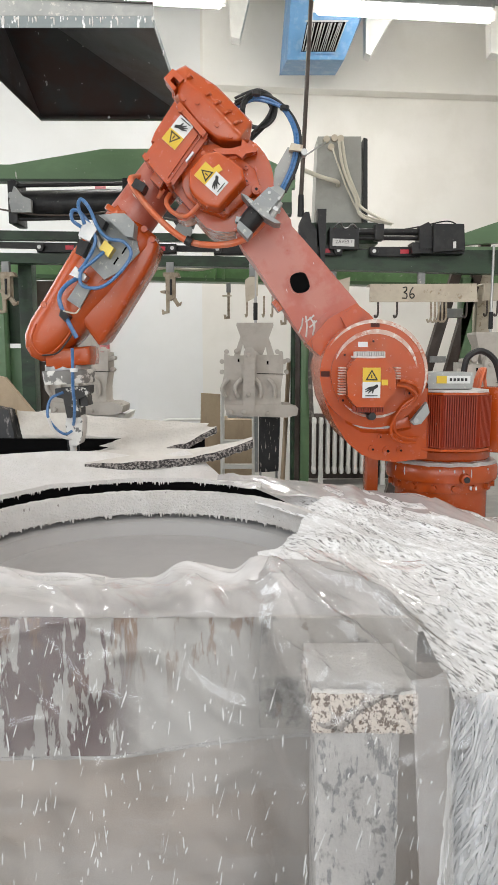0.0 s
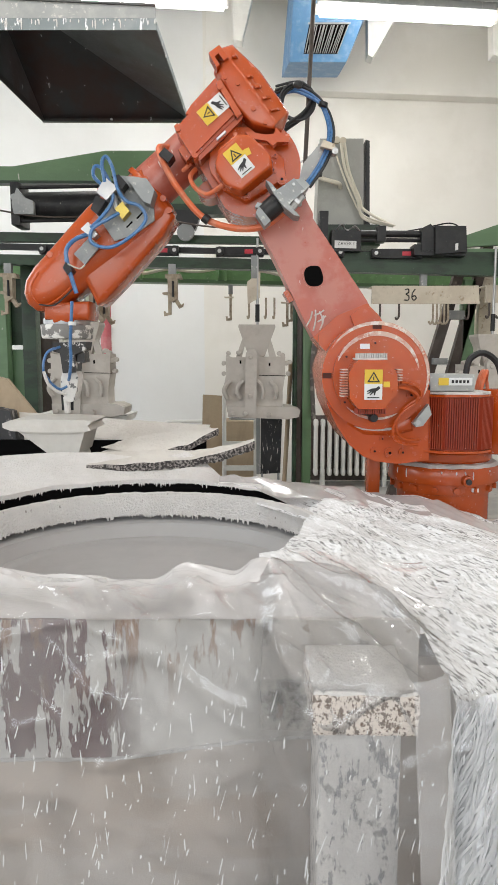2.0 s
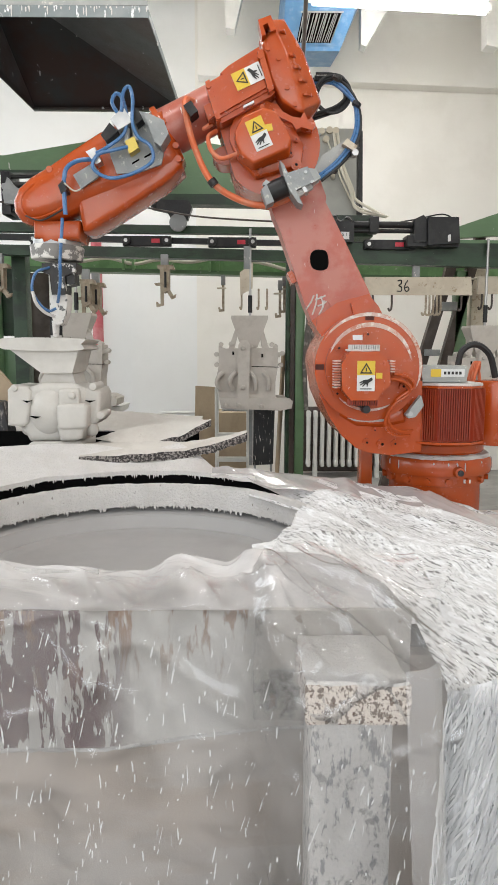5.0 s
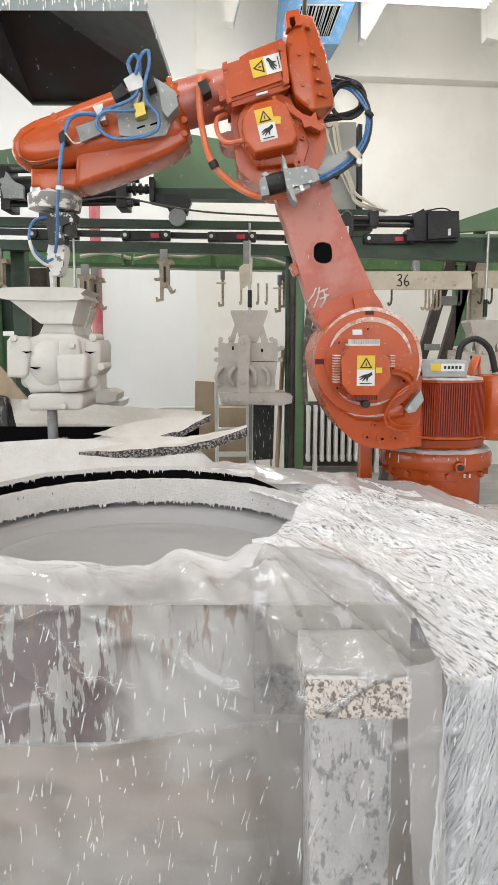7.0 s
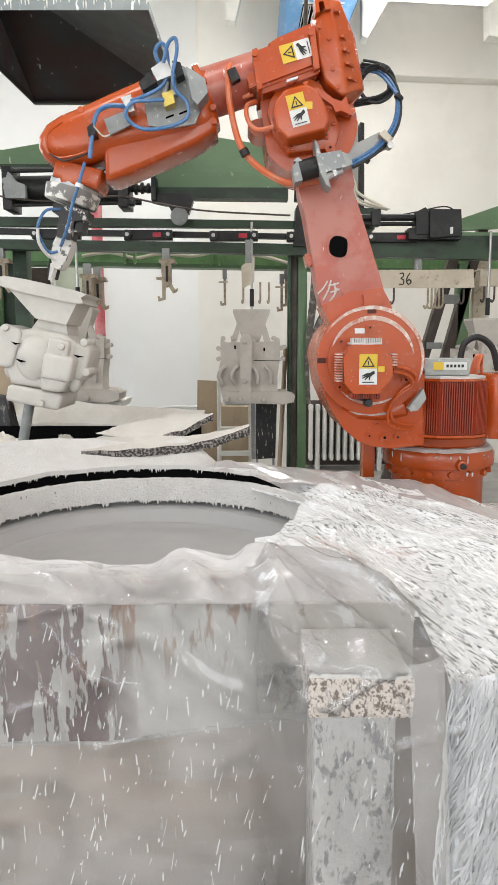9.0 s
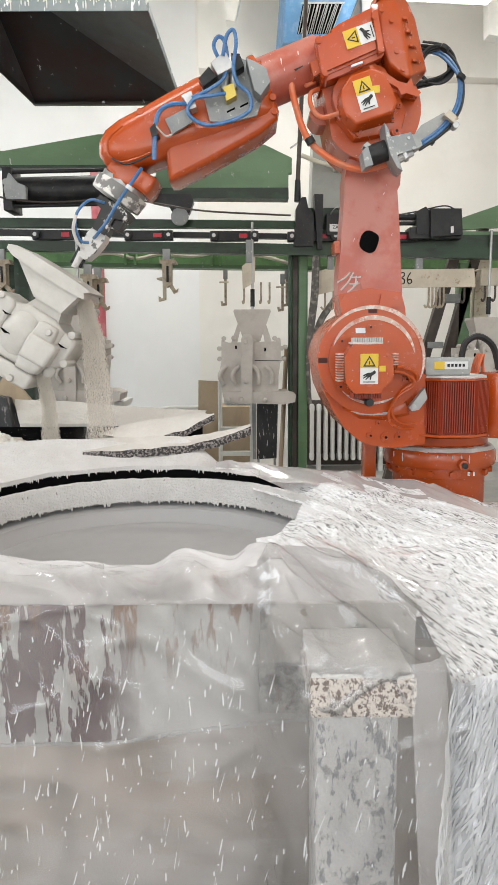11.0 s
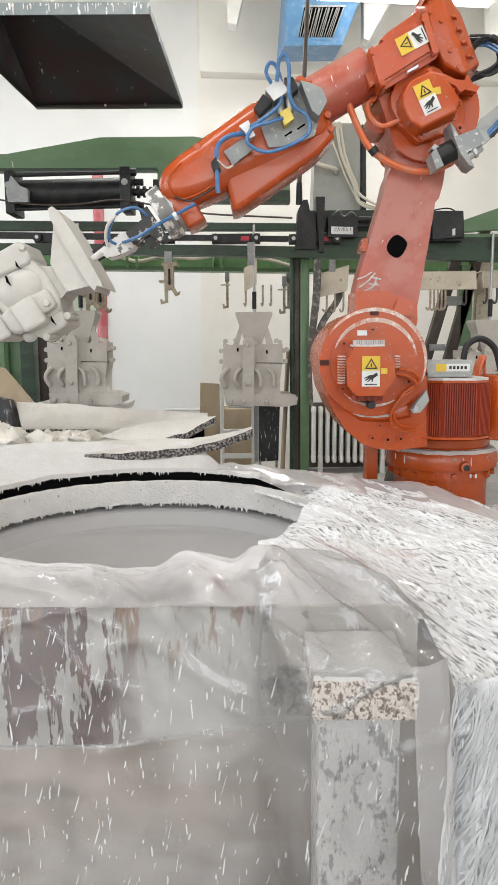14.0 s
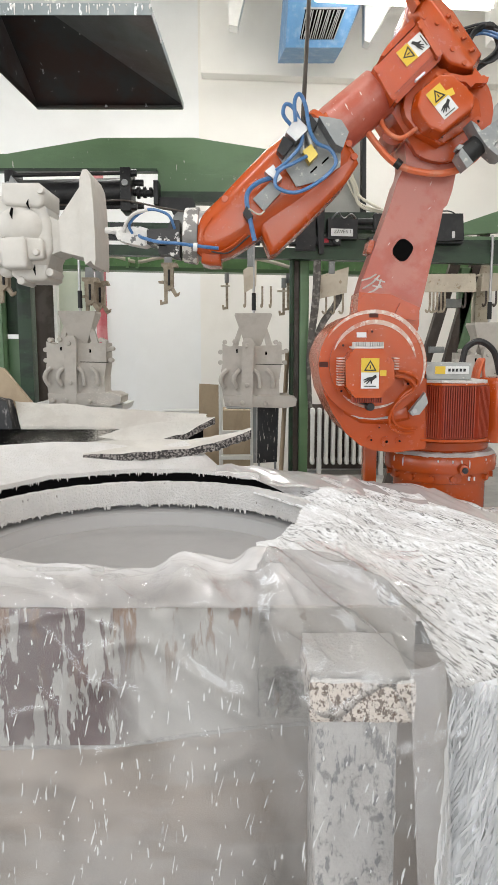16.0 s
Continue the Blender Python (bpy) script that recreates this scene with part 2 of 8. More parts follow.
def plastic_film(name, density, bumpy, thin=0.4, gloss=0.12, index=1.6, coat_share=1.0):
    """Thin milky polythene: part clear, part white haze, with a wet gloss."""
    m = bpy.data.materials.new(name)
    m.use_nodes = True
    n, l = m.node_tree.nodes, m.node_tree.links
    out = n["Material Output"]
    n.remove(n["Principled BSDF"])
    tc = n.new("ShaderNodeTexCoord")
    t = n.new("ShaderNodeTexNoise")
    t.inputs["Scale"].default_value, t.inputs["Detail"].default_value = 5, 6
    l.new(tc.outputs["Object"], t.inputs["Vector"])
    r = n.new("ShaderNodeMapRange")
    for i, v in ((1, 0.3), (2, 0.75), (3, density * thin), (4, min(1.0, density * 1.6))):
        r.inputs[i].default_value = v
    l.new(t.outputs[0], r.inputs[0])
    w = n.new("ShaderNodeTexNoise")
    w.inputs["Scale"].default_value, w.inputs["Detail"].default_value, w.inputs["Distortion"].default_value = bumpy, 3, 1.5
    l.new(tc.outputs["Object"], w.inputs["Vector"])
    bp = n.new("ShaderNodeBump")
    bp.inputs["Strength"].default_value, bp.inputs["Distance"].default_value = 0.32, 0.02
    l.new(w.outputs[0], bp.inputs["Height"])
    clear, haze, shine = n.new("ShaderNodeBsdfTransparent"), n.new("ShaderNodeBsdfDiffuse"), n.new("ShaderNodeBsdfGlossy")
    haze.inputs["Color"].default_value = (0.89, 0.86, 0.845, 1)
    shine.inputs["Roughness"].default_value = gloss
    body, coat = n.new("ShaderNodeMixShader"), n.new("ShaderNodeMixShader")
    fr = n.new("ShaderNodeFresnel")
    fr.inputs["IOR"].default_value = index
    for k in (haze, shine, fr):
        l.new(bp.outputs[0], k.inputs["Normal"])
    l.new(r.outputs[0], body.inputs[0])
    l.new(clear.outputs[0], body.inputs[1])
    l.new(haze.outputs[0], body.inputs[2])
    share = n.new("ShaderNodeMath")
    share.operation = "MULTIPLY"
    share.inputs[1].default_value = coat_share
    l.new(fr.outputs[0], share.inputs[0])
    l.new(share.outputs[0], coat.inputs[0])
    l.new(body.outputs[0], coat.inputs[1])
    l.new(shine.outputs[0], coat.inputs[2])
    l.new(coat.outputs[0], out.inputs[0])
    return m


FILM = plastic_film("milky_film", 0.17, 9, 0.45, 0.09)
FILMTHICK = plastic_film("white_film", 0.52, 10, 0.8, 0.1, 1.5, 0.7)
FARFILM = plastic_film("layered_white_film", 0.72, 10, 0.85, 0.13, 1.45, 0.5)


# ---- building tools ----
def part(name, bm, material, parent=None, label="", smooth=35):
    """Links a bmesh as one mesh object, under parent if given."""
    bmesh.ops.recalc_face_normals(bm, faces=bm.faces)
    me = bpy.data.meshes.new(name)
    bm.to_mesh(me)
    bm.free()
    me.materials.append(material)
    me.polygons.foreach_set("use_smooth", [True] * len(me.polygons))
    me.set_sharp_from_angle(angle=radians(smooth))
    ob = new(name, me)
    while parent and parent.parent and parent.parent.parent:
        parent = parent.parent
    ob.parent = parent
    if label:
        tagged(ob, label)
    return ob


def thing(name, label, category, m=None, group="", kind=""):
    ob = new(name)
    ob.empty_display_size = 0.05
    if m:
        ob.matrix_world = m
    return tagged(ob, label, category, group, kind)


def soften(bm, faces, width, seg=2):
    if width > 0:
        edges = [e for e in {e for f in faces for e in f.edges} if e.is_manifold and e.calc_face_angle(0) > radians(25)]
        bmesh.ops.bevel(bm, geom=edges, offset=width, segments=seg, affect="EDGES", profile=0.6, clamp_overlap=True)
    return bm


def box(x0, x1, y0, y1, z0, z1, bevel=0.004, bm=None, m=None):
    bm = bm or bmesh.new()
    r = bmesh.ops.create_cube(bm, size=1)
    place = Matrix.Translation(((x0 + x1) / 2, (y0 + y1) / 2, (z0 + z1) / 2)) @ Matrix.Diagonal((abs(x1 - x0), abs(y1 - y0), abs(z1 - z0), 1))
    bmesh.ops.transform(bm, matrix=(m or Matrix()) @ place, verts=r["verts"])
    return soften(bm, list({f for v in r["verts"] for f in v.link_faces}), bevel)


def prism(outline, y0, y1, bevel=0.01, bm=None, seg=2):
    """An outline in (x, z), drawn out from y0 to y1, with rounded edges."""
    bm = bm or bmesh.new()
    a = [bm.verts.new((x, y0, z)) for x, z in outline]
    b = [bm.verts.new((x, y1, z)) for x, z in outline]
    n = len(a)
    fs = [bm.faces.new(a), bm.faces.new(list(reversed(b)))]
    for i in range(n):
        fs.append(bm.faces.new((a[i], b[i], b[(i + 1) % n], a[(i + 1) % n])))
    return soften(bm, fs, bevel, seg)


def loaf(outline, y0, y1, r, n=5):
    """An outline in (x, z) drawn out from y0 to y1, its edges rolled over with a wide radius r."""
    area2 = sum(a[0] * b[1] - b[0] * a[1] for a, b in zip(outline, outline[1:] + outline[:1]))
    pts = [Vector((x, z)) for x, z in (outline if area2 > 0 else outline[::-1])]
    k = len(pts)
    inward = []
    for i, p in enumerate(pts):
        d1, d2 = (p - pts[i - 1]).normalized(), (pts[(i + 1) % k] - p).normalized()
        n1, n2 = Vector((-d1.y, d1.x)), Vector((-d2.y, d2.x))
        inward.append((n1 + n2) / max(0.5, 1 + n1.dot(n2)))
    bm = bmesh.new()
    steps = [(r * (1 - math.sin(a)), r * (1 - math.cos(a))) for a in [math.pi / 2 * j / n for j in range(n + 1)]]
    rings = [(off, y0 + dy) for off, dy in steps] + [(off, y1 - dy) for off, dy in reversed(steps)]
    loops = [[bm.verts.new((p.x + w.x * off, y, p.y + w.y * off)) for p, w in zip(pts, inward)] for off, y in rings]
    bm.faces.new(loops[0])
    bm.faces.new(list(reversed(loops[-1])))
    for a, b in zip(loops, loops[1:]):
        for i in range(k):
            j = (i + 1) % k
            bm.faces.new((a[i], b[i], b[j], a[j]))
    bmesh.ops.recalc_face_normals(bm, faces=bm.faces)
    return bm


def loft(sections, bevel=0.0, seg=2):
    """A solid through outlines in (x, z), each at its own y, all with the same number of corners."""
    bm = bmesh.new()
    rings = [[bm.verts.new((x, y, z)) for x, z in outline] for y, outline in sections]
    k = len(rings[0])
    fs = [bm.faces.new(rings[0]), bm.faces.new(list(reversed(rings[-1])))]
    for a, b in zip(rings, rings[1:]):
        for i in range(k):
            fs.append(bm.faces.new((a[i], b[i], b[(i + 1) % k], a[(i + 1) % k])))
    bmesh.ops.recalc_face_normals(bm, faces=bm.faces)
    return soften(bm, fs, bevel, seg)


def ring_bolt(parent, p, y, r):
    """A socket screw in a raised round seat."""
    seat = part("screw_seat", prism(arc(p, r, 0, 345, 20), y - 0.006, y + 0.01, 0.002), ORANGE, parent)
    part("screw_head", prism(arc(p, r * 0.62, 0, 340, 16), y - 0.01, y, 0.0015), ORANGE, seat)
    part("socket", prism(arc(p, r * 0.3, 0, 300, 6), y - 0.011, y - 0.009, 0), VOID, seat)


def rod(p, q, r, r2=None, seg=20, bm=None, bevel=0.0):
    """A cylinder or cone from p to q."""
    bm = bm or bmesh.new()
    p, q = Vector(p), Vector(q)
    m = Matrix.Translation((p + q) / 2) @ (q - p).to_track_quat("Z", "Y").to_matrix().to_4x4()
    g = bmesh.ops.create_cone(bm, cap_ends=True, segments=seg, radius1=r, radius2=r if r2 is None else r2, depth=(q - p).length, matrix=m)
    if bevel:
        soften(bm, list({f for v in g["verts"] for f in v.link_faces if len(f.verts) > 4}), bevel)
    return bm


def tube(points, r, bm=None, seg=8, steps=6):
    """A hose along a smooth line through the points."""
    bm = bm or bmesh.new()
    ps = [Vector(p) for p in points]
    ps = [ps[0] * 2 - ps[1]] + ps + [ps[-1] * 2 - ps[-2]]
    line = []
    for i in range(1, len(ps) - 2):
        for k in range(steps):
            t = k / steps
            a, b, c, d = ps[i - 1:i + 3]
            line.append(0.5 * (2 * b + (c - a) * t + (2 * a - 5 * b + 4 * c - d) * t * t + (3 * b - a - 3 * c + d) * t ** 3))
    line.append(ps[-2])
    side = None
    rings = []
    for i, p in enumerate(line):
        d = (line[min(i + 1, len(line) - 1)] - line[max(i - 1, 0)]).normalized()
        side = d.orthogonal().normalized() if side is None else (side - d * side.dot(d)).normalized()
        up = d.cross(side)
        rings.append([bm.verts.new(p + (side * math.cos(a) + up * math.sin(a)) * r) for a in (math.tau * k / seg for k in range(seg))])
    for a, b in zip(rings, rings[1:]):
        for k in range(seg):
            bm.faces.new((a[k], a[(k + 1) % seg], b[(k + 1) % seg], b[k]))
    bm.faces.new(list(reversed(rings[0])))
    bm.faces.new(rings[-1])
    return bm


def lathe(profile, seg=48, bm=None, m=None, start=0.0, sweep=math.tau):
    """A profile of (radius, z) turned about z."""
    bm = bm or bmesh.new()
    full = abs(sweep - math.tau) < 1e-6
    cols = []
    for k in range(seg if full else seg + 1):
        a = start + sweep * k / seg
        cols.append([bm.verts.new((m or Matrix()) @ Vector((r * math.cos(a), r * math.sin(a), z))) for r, z in profile])
    for k in range(seg):
        a, b = cols[k], cols[(k + 1) % len(cols)]
        for i in range(len(profile) - 1):
            bm.faces.new((a[i], b[i], b[i + 1], a[i + 1]))
    return bm


def ball(c, r, bm=None, sx=1, sy=1, sz=1, seg=12):
    bm = bm or bmesh.new()
    g = bmesh.ops.create_uvsphere(bm, u_segments=seg, v_segments=max(6, seg // 2), radius=r)
    bmesh.ops.transform(bm, matrix=Matrix.Translation(c) @ Matrix.Diagonal((sx, sy, sz, 1)), verts=g["verts"])
    return bm


def rough(bm, size, amount, cuts=0, seed=0.0):
    """Uneven crust: pushes points about by smooth noise."""
    if cuts:
        bmesh.ops.subdivide_edges(bm, edges=bm.edges[:], cuts=cuts, use_grid_fill=True)
    for v in bm.verts:
        v.co += noise.noise_vector(v.co / size + Vector((seed, seed, seed))) * amount
    return bm


def rounded(points, n=3):
    """An outline drawn as a smooth closed line through the points."""
    ps = [Vector((*p, 0)) for p in points]
    out = []
    for i in range(len(ps)):
        a, b, c, d = ps[i - 1], ps[i], ps[(i + 1) % len(ps)], ps[(i + 2) % len(ps)]
        for k in range(n):
            t = k / n
            v = 0.5 * (2 * b + (c - a) * t + (2 * a - 5 * b + 4 * c - d) * t * t + (3 * b - a - 3 * c + d) * t ** 3)
            out.append((v.x, v.y))
    return out


def band(c, r0, r1, a0, a1, y0, y1, n=40):
    """Part of a flat ring in the plane of x and z."""
    bm = bmesh.new()
    rows = []
    for i in range(n + 1):
        a = radians(a0 + (a1 - a0) * i / n)
        e = math.sin(math.pi * i / n) ** 0.5 if abs(a1 - a0) < 350 else 1
        m = (r0 + r1) / 2
        rows.append([bm.verts.new((c[0] + r * math.cos(a), y, c[1] + r * math.sin(a))) for r, y in ((m + (r0 - m) * e, y1), (m + (r0 - m) * e, y0), (m + (r1 - m) * e, y0), (m + (r1 - m) * e, y1))])
    for a, b in zip(rows, rows[1:]):
        for k in range(3):
            bm.faces.new((a[k], a[k + 1], b[k + 1], b[k]))
    return bm


def at_y(p, y):
    return (p[0], y, p[1])


# ---- the hall ----
def slanted(bm, k=0.1):
    """The far end of the hall runs back a little towards the east."""
    for v in bm.verts:
        v.co.y += k * v.co.x
    return bm


def hall():
    tagged(part("floor", box(-4.2, 4.2, -3.7, 7.7, -0.1, 0.0, 0), FLOOR), "dusty grey concrete factory floor", "floor", kind="structure")
    # far wall in three stepped bays
    tagged(part("wall_north", slanted(box(-0.416, 4.2, 6.4, 7.2, 0, 5.2, 0)), WALL), "cream painted plaster factory wall", "wall", kind="structure")
    tagged(part("wall_north_recess", slanted(box(-1.013, -0.416 , 6.5, 7.2, 0, 5.2, 0)), WALLW), "white painted plaster wall bay", "wall", kind="structure")
    tagged(part("wall_north_bay", slanted(box(-4.2, -1.013, 6.62, 7.2, 0, 5.2, 0)), WALLW), "bright white painted plaster wall bay", "wall", kind="structure")
    tagged(part("beam_north", slanted(box(-0.385, 4.2, 6.25, 6.4, 3.404, 5.2, 0.008)), WALL), "cream plastered concrete wall beam", "beam", kind="structure")
    tagged(part("ceiling", box(-4.2, 4.2, -3.7, 7.7, 5.2, 5.3, 0), CEIL), "pale plastered hall ceiling", "ceiling", kind="structure")
    tagged(part("wall_east", box(4.0, 4.2, -3.5, 7.7, 0, 5.2, 0), WALL), "cream painted side wall", "wall", kind="structure")

    def pierced(name, span, openings, along_x, at, label):
        bm = bmesh.new()
        cuts = sorted(openings)
        edge = span[0]
        def slab(a, b, z0, z1):
            if along_x:
                box(a, b, at - 0.2, at, z0, z1, 0, bm)
            else:
                box(at - 0.2, at, a, b, z0, z1, 0, bm)
        for c, w, z0, z1 in cuts:
            slab(edge, c - w / 2, 0, 5.2)
            slab(c - w / 2, c + w / 2, 0, z0)
            slab(c - w / 2, c + w / 2, z1, 5.2)
            edge = c + w / 2
        slab(edge, span[1], 0, 5.2)
        tagged(part(name, bm, WALLW), label, "wall", kind="structure")
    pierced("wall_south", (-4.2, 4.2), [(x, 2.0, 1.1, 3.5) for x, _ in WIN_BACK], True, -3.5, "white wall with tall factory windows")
    pierced("wall_west", (-3.5, 7.0), [(1.2, 2.0, 1.2, 3.6), (5.2, 2.0, 1.2, 3.6)], False, -4.0, "white side wall with tall windows")


hall()


# ---- spray tank ----
TX, TY, TZ = -0.299, 1.93, 0.716


def tank():
    t = thing("spray_tank", "round glaze spray tank with crusted white rim and front panel", "tank", pose(0, 0, 0))
    # crusted top plate round the opening
    bm = bmesh.new()
    seg = 840
    inner, outer, low, drip = [], [], [], []
    for k in range(seg):
        a = math.tau * k / seg
        c, s = math.cos(a), math.sin(a)
        r0 = 0.545 + 0.004 * math.sin(9 * a)
        big = 1.0 / max(abs(c) / 1.25, abs(s) / 0.65)
        side = max(0.0, min(1.0, (c - 0.1) / 0.35))
        big = min(big, 1.5) * (1 - side) + 0.6 * side
        inner.append(bm.verts.new((TX + r0 * c, TY + r0 * s, TZ - 0.045 * max(0, -s))))
        outer.append(bm.verts.new((TX + min(big, 1.5) * c * (0.9 if s > 0 else 1), TY + min(big, 1.5) * s * (1.0 if s > 0 else 0.94), TZ + (0.075 * min(1, s * 1.6) + 0.012 * math.sin(c * 9) if s > 0 else -0.075) - (0.03 + 0.075 * max(0, s)) * side)))
        d = 0.002 + (0.001 + 0.014 * random.random() ** 2.2) * (k % 2) * (s > -0.2)
        low.append(bm.verts.new((TX + r0 * c, TY + r0 * s, TZ - 0.012 - d)))
    mid = [bm.verts.new(a.co.lerp(b.co, 0.35) + Vector((0, 0, -0.008))) for a, b in zip(inner, outer)]
    for k in range(seg):
        j = (k + 1) % seg
        if math.cos(math.tau * k / seg) > (0.62 if math.sin(math.tau * k / seg) > -0.3 else 0.0):      # the sheeting covers the rim here
            continue
        bm.faces.new((inner[k], inner[j], mid[j], mid[k]))
        bm.faces.new((mid[k], mid[j], outer[j], outer[k]))
        bm.faces.new((inner[k], low[k], low[j], inner[j]))
    part("top_plate", rough(bm, 0.12, 0.006), GLAZE, t, "thickly crusted white top plate")
    # black ring painted for the shade in the gap under the plate
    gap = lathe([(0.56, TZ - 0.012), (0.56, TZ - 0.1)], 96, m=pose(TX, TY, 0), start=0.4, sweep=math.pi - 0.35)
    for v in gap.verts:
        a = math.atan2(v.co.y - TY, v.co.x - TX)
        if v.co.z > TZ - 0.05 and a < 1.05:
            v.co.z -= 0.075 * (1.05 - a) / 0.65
    part("gap_shade_ring", gap, VOID, t, "black ring painted for the shade under the crusted rim")
    # inner ring with crusted wall
    bm = lathe([(0.555, TZ - 0.058), (0.525, TZ - 0.04), (0.515, TZ - 0.044), (0.51, TZ - 0.07), (0.508, TZ - 0.1), (0.506, TZ - 0.118)], 840, m=pose(TX, TY, 0))
    for v in bm.verts:
        if v.co.z < TZ - 0.11:
            v.co.z -= 0.017 * random.random() ** 3.5
    part("inner_ring", rough(rough(bm, 0.03, 0.003), 0.007, 0.0018), RIMCRUST, t, "rough white crusted inner ring")
    part("drum_wall", lathe([(0.545, TZ - 0.06), (0.545, TZ - 0.13), (0.5, TZ - 0.142), (0.49, TZ - 0.145), (0.488, TZ - 0.151), (0.484, TZ - 0.149), (0.479, TZ - 0.157), (0.476, TZ - 0.156), (0.46, TZ - 0.18), (0.457, TZ - 0.184), (0.45, TZ - 0.183), (0.43, TZ - 0.1865), (0.427, TZ - 0.1885), (0.4, TZ - 0.19), (0.3, TZ - 0.2), (0.0, TZ - 0.2)], 128, m=pose(TX, TY, 0)), SLURRY, t, "smooth wet grey glaze surface in the drum")
    # front panel, lower wall, ends
    part("front_panel", prism([(-1.3, 0.375), (-0.48, 0.381), (-0.262, 0.383), (-0.023, 0.418), (0.151, 0.436), (0.147, 0.663), (-1.3, 0.655)], 1.27, 1.3, 0.005), RUSTPANEL, t, "white panel with flaking purple rust")
    # white lip: crust, with the lower edge's bright highlights put into its colour
    lip = [(-0.546, 0.379), (-0.415, 0.38), (-0.262, 0.382), (-0.142, 0.4), (-0.023, 0.417), (0.129, 0.43)]
    part("panel_lip", rough(tube([at_y(p, 1.271) for p in lip], 0.0045, steps=14), 0.02, 0.003), GLAZE, t, "white lower lip of the panel, crust and painted highlight")
    part("lower_wall", box(-1.3, 0.16, 1.3, 1.34, 0.0, 0.642, 0.004), LOWWALL, t, "grey beige tank wall with glaze runs")
    part("corner_wall", box(0.162, 1.0, 1.3, 1.34, 0.0, 0.56, 0.004), LOWWALL, t)
    part("side_wall", box(0.96, 1.0, 1.34, 2.5, 0.0, 0.56, 0.004), LOWWALL, t)
    part("rear_wall", box(-1.3, 1.0, 2.5, 2.54, 0.0, 0.56, 0.004), LOWWALL, t)
    # board added to fill the corner, pale with dark and brown patches by noise
    stained = mat("dark_patched_board", (0.55, 0.52, 0.48), 0.7, second=(0.09, 0.085, 0.08), amount=0.9, scale=13, edge=(0.48, 0.66), third=(0.28, 0.2, 0.15), amount3=0.6, scale3=30)
    part("corner_board", rough(box(0.02, 0.315, 1.254, 1.268, 0.45, 0.668, 0.003), 0.05, 0.004, 5), stained, t, "pale corner board with dark patches, added to fill the corner")
    # post with cap
    part("post", rough(box(0.114, 0.252, 1.1, 1.248, 0.0, 0.548, 0.008), 0.05, 0.003, 6), POST, t, "pitted white post")
    part("cap", rough(box(0.098, 0.269, 1.056, 1.25, 0.55, 0.617, 0.006), 0.03, 0.004, 8), CAPM, t, "brown crusted square cap")
    part("cap_crust", rough(rough(box(0.1, 0.267, 1.058, 1.252, 0.607, 0.621, 0.005), 0.03, 0.004, 8), 0.01, 0.002), GLAZE, t, "white crust on top of the cap")
    return t


tank()


# ---- robot ----
RX, RY = 0.75, 2.72


def label_plate(parent, o, ux, uz, y, w, h):
    """A warning sticker: yellow field with a triangle above a white field with a dark sign."""
    ux, uz = Vector((ux[0], 0, ux[1])).normalized(), Vector((uz[0], 0, uz[1])).normalized()
    m = Matrix((( *ux, 0), (0, 1, 0, 0), (*uz, 0), (0, 0, 0, 1))).transposed()
    m = Matrix.Translation((o[0], y, o[1])) @ m
    st = part("warning_sticker", box(-w / 2, w / 2, -0.0015, 0, -h / 2, h / 2, 0, m=m), WHITE, parent, "white and yellow warning sticker")
    part("yellow_field", box(-w / 2, w / 2, -0.0025, -0.0015, h * 0.03, h / 2, 0, m=m), YELLOW, st)
    bm = bmesh.new()
    tri = [(-0.36, 0.08), (0.36, 0.08), (0, 0.44)]
    inn = [(x * 0.66, 0.08 + 0.045 + (z - 0.08) * 0.66) for x, z in tri]
    vo = [bm.verts.new(m @ Vector((x * w, -0.0032, z * h))) for x, z in tri]
    vi = [bm.verts.new(m @ Vector((x * w, -0.0032, z * h))) for x, z in inn]
    for i in range(3):
        bm.faces.new((vo[i], vo[(i + 1) % 3], vi[(i + 1) % 3], vi[i]))
    box(-w * 0.03, w * 0.03, -0.0035, -0.003, h * 0.15, h * 0.27, 0, bm, m)
    part("triangle", bm, INK, st)
    bm = box(-w * 0.34, w * 0.34, -0.0032, -0.0022, -h * 0.44, -h * 0.41, 0, m=m)
    palm = [(0.36, -0.09), (0.3, -0.04), (0.12, -0.11), (-0.12, -0.13), (-0.37, -0.21), (-0.36, -0.24), (-0.15, -0.2), (-0.35, -0.29), (-0.32, -0.315), (-0.08, -0.235), (-0.22, -0.345), (-0.17, -0.355), (0.02, -0.25), (0.04, -0.35), (0.09, -0.35), (0.14, -0.23), (0.36, -0.14)]
    bm.faces.new([bm.verts.new(m @ Vector((x * w, -0.0032, z * h))) for x, z in palm])
    part("sign", bm, INK, st)
    return st


def arc(c, r, a0, a1, n):
    return [(c[0] + r * math.cos(radians(a0 + (a1 - a0) * i / (n - 1))), c[1] + r * math.sin(radians(a0 + (a1 - a0) * i / (n - 1)))) for i in range(n)]


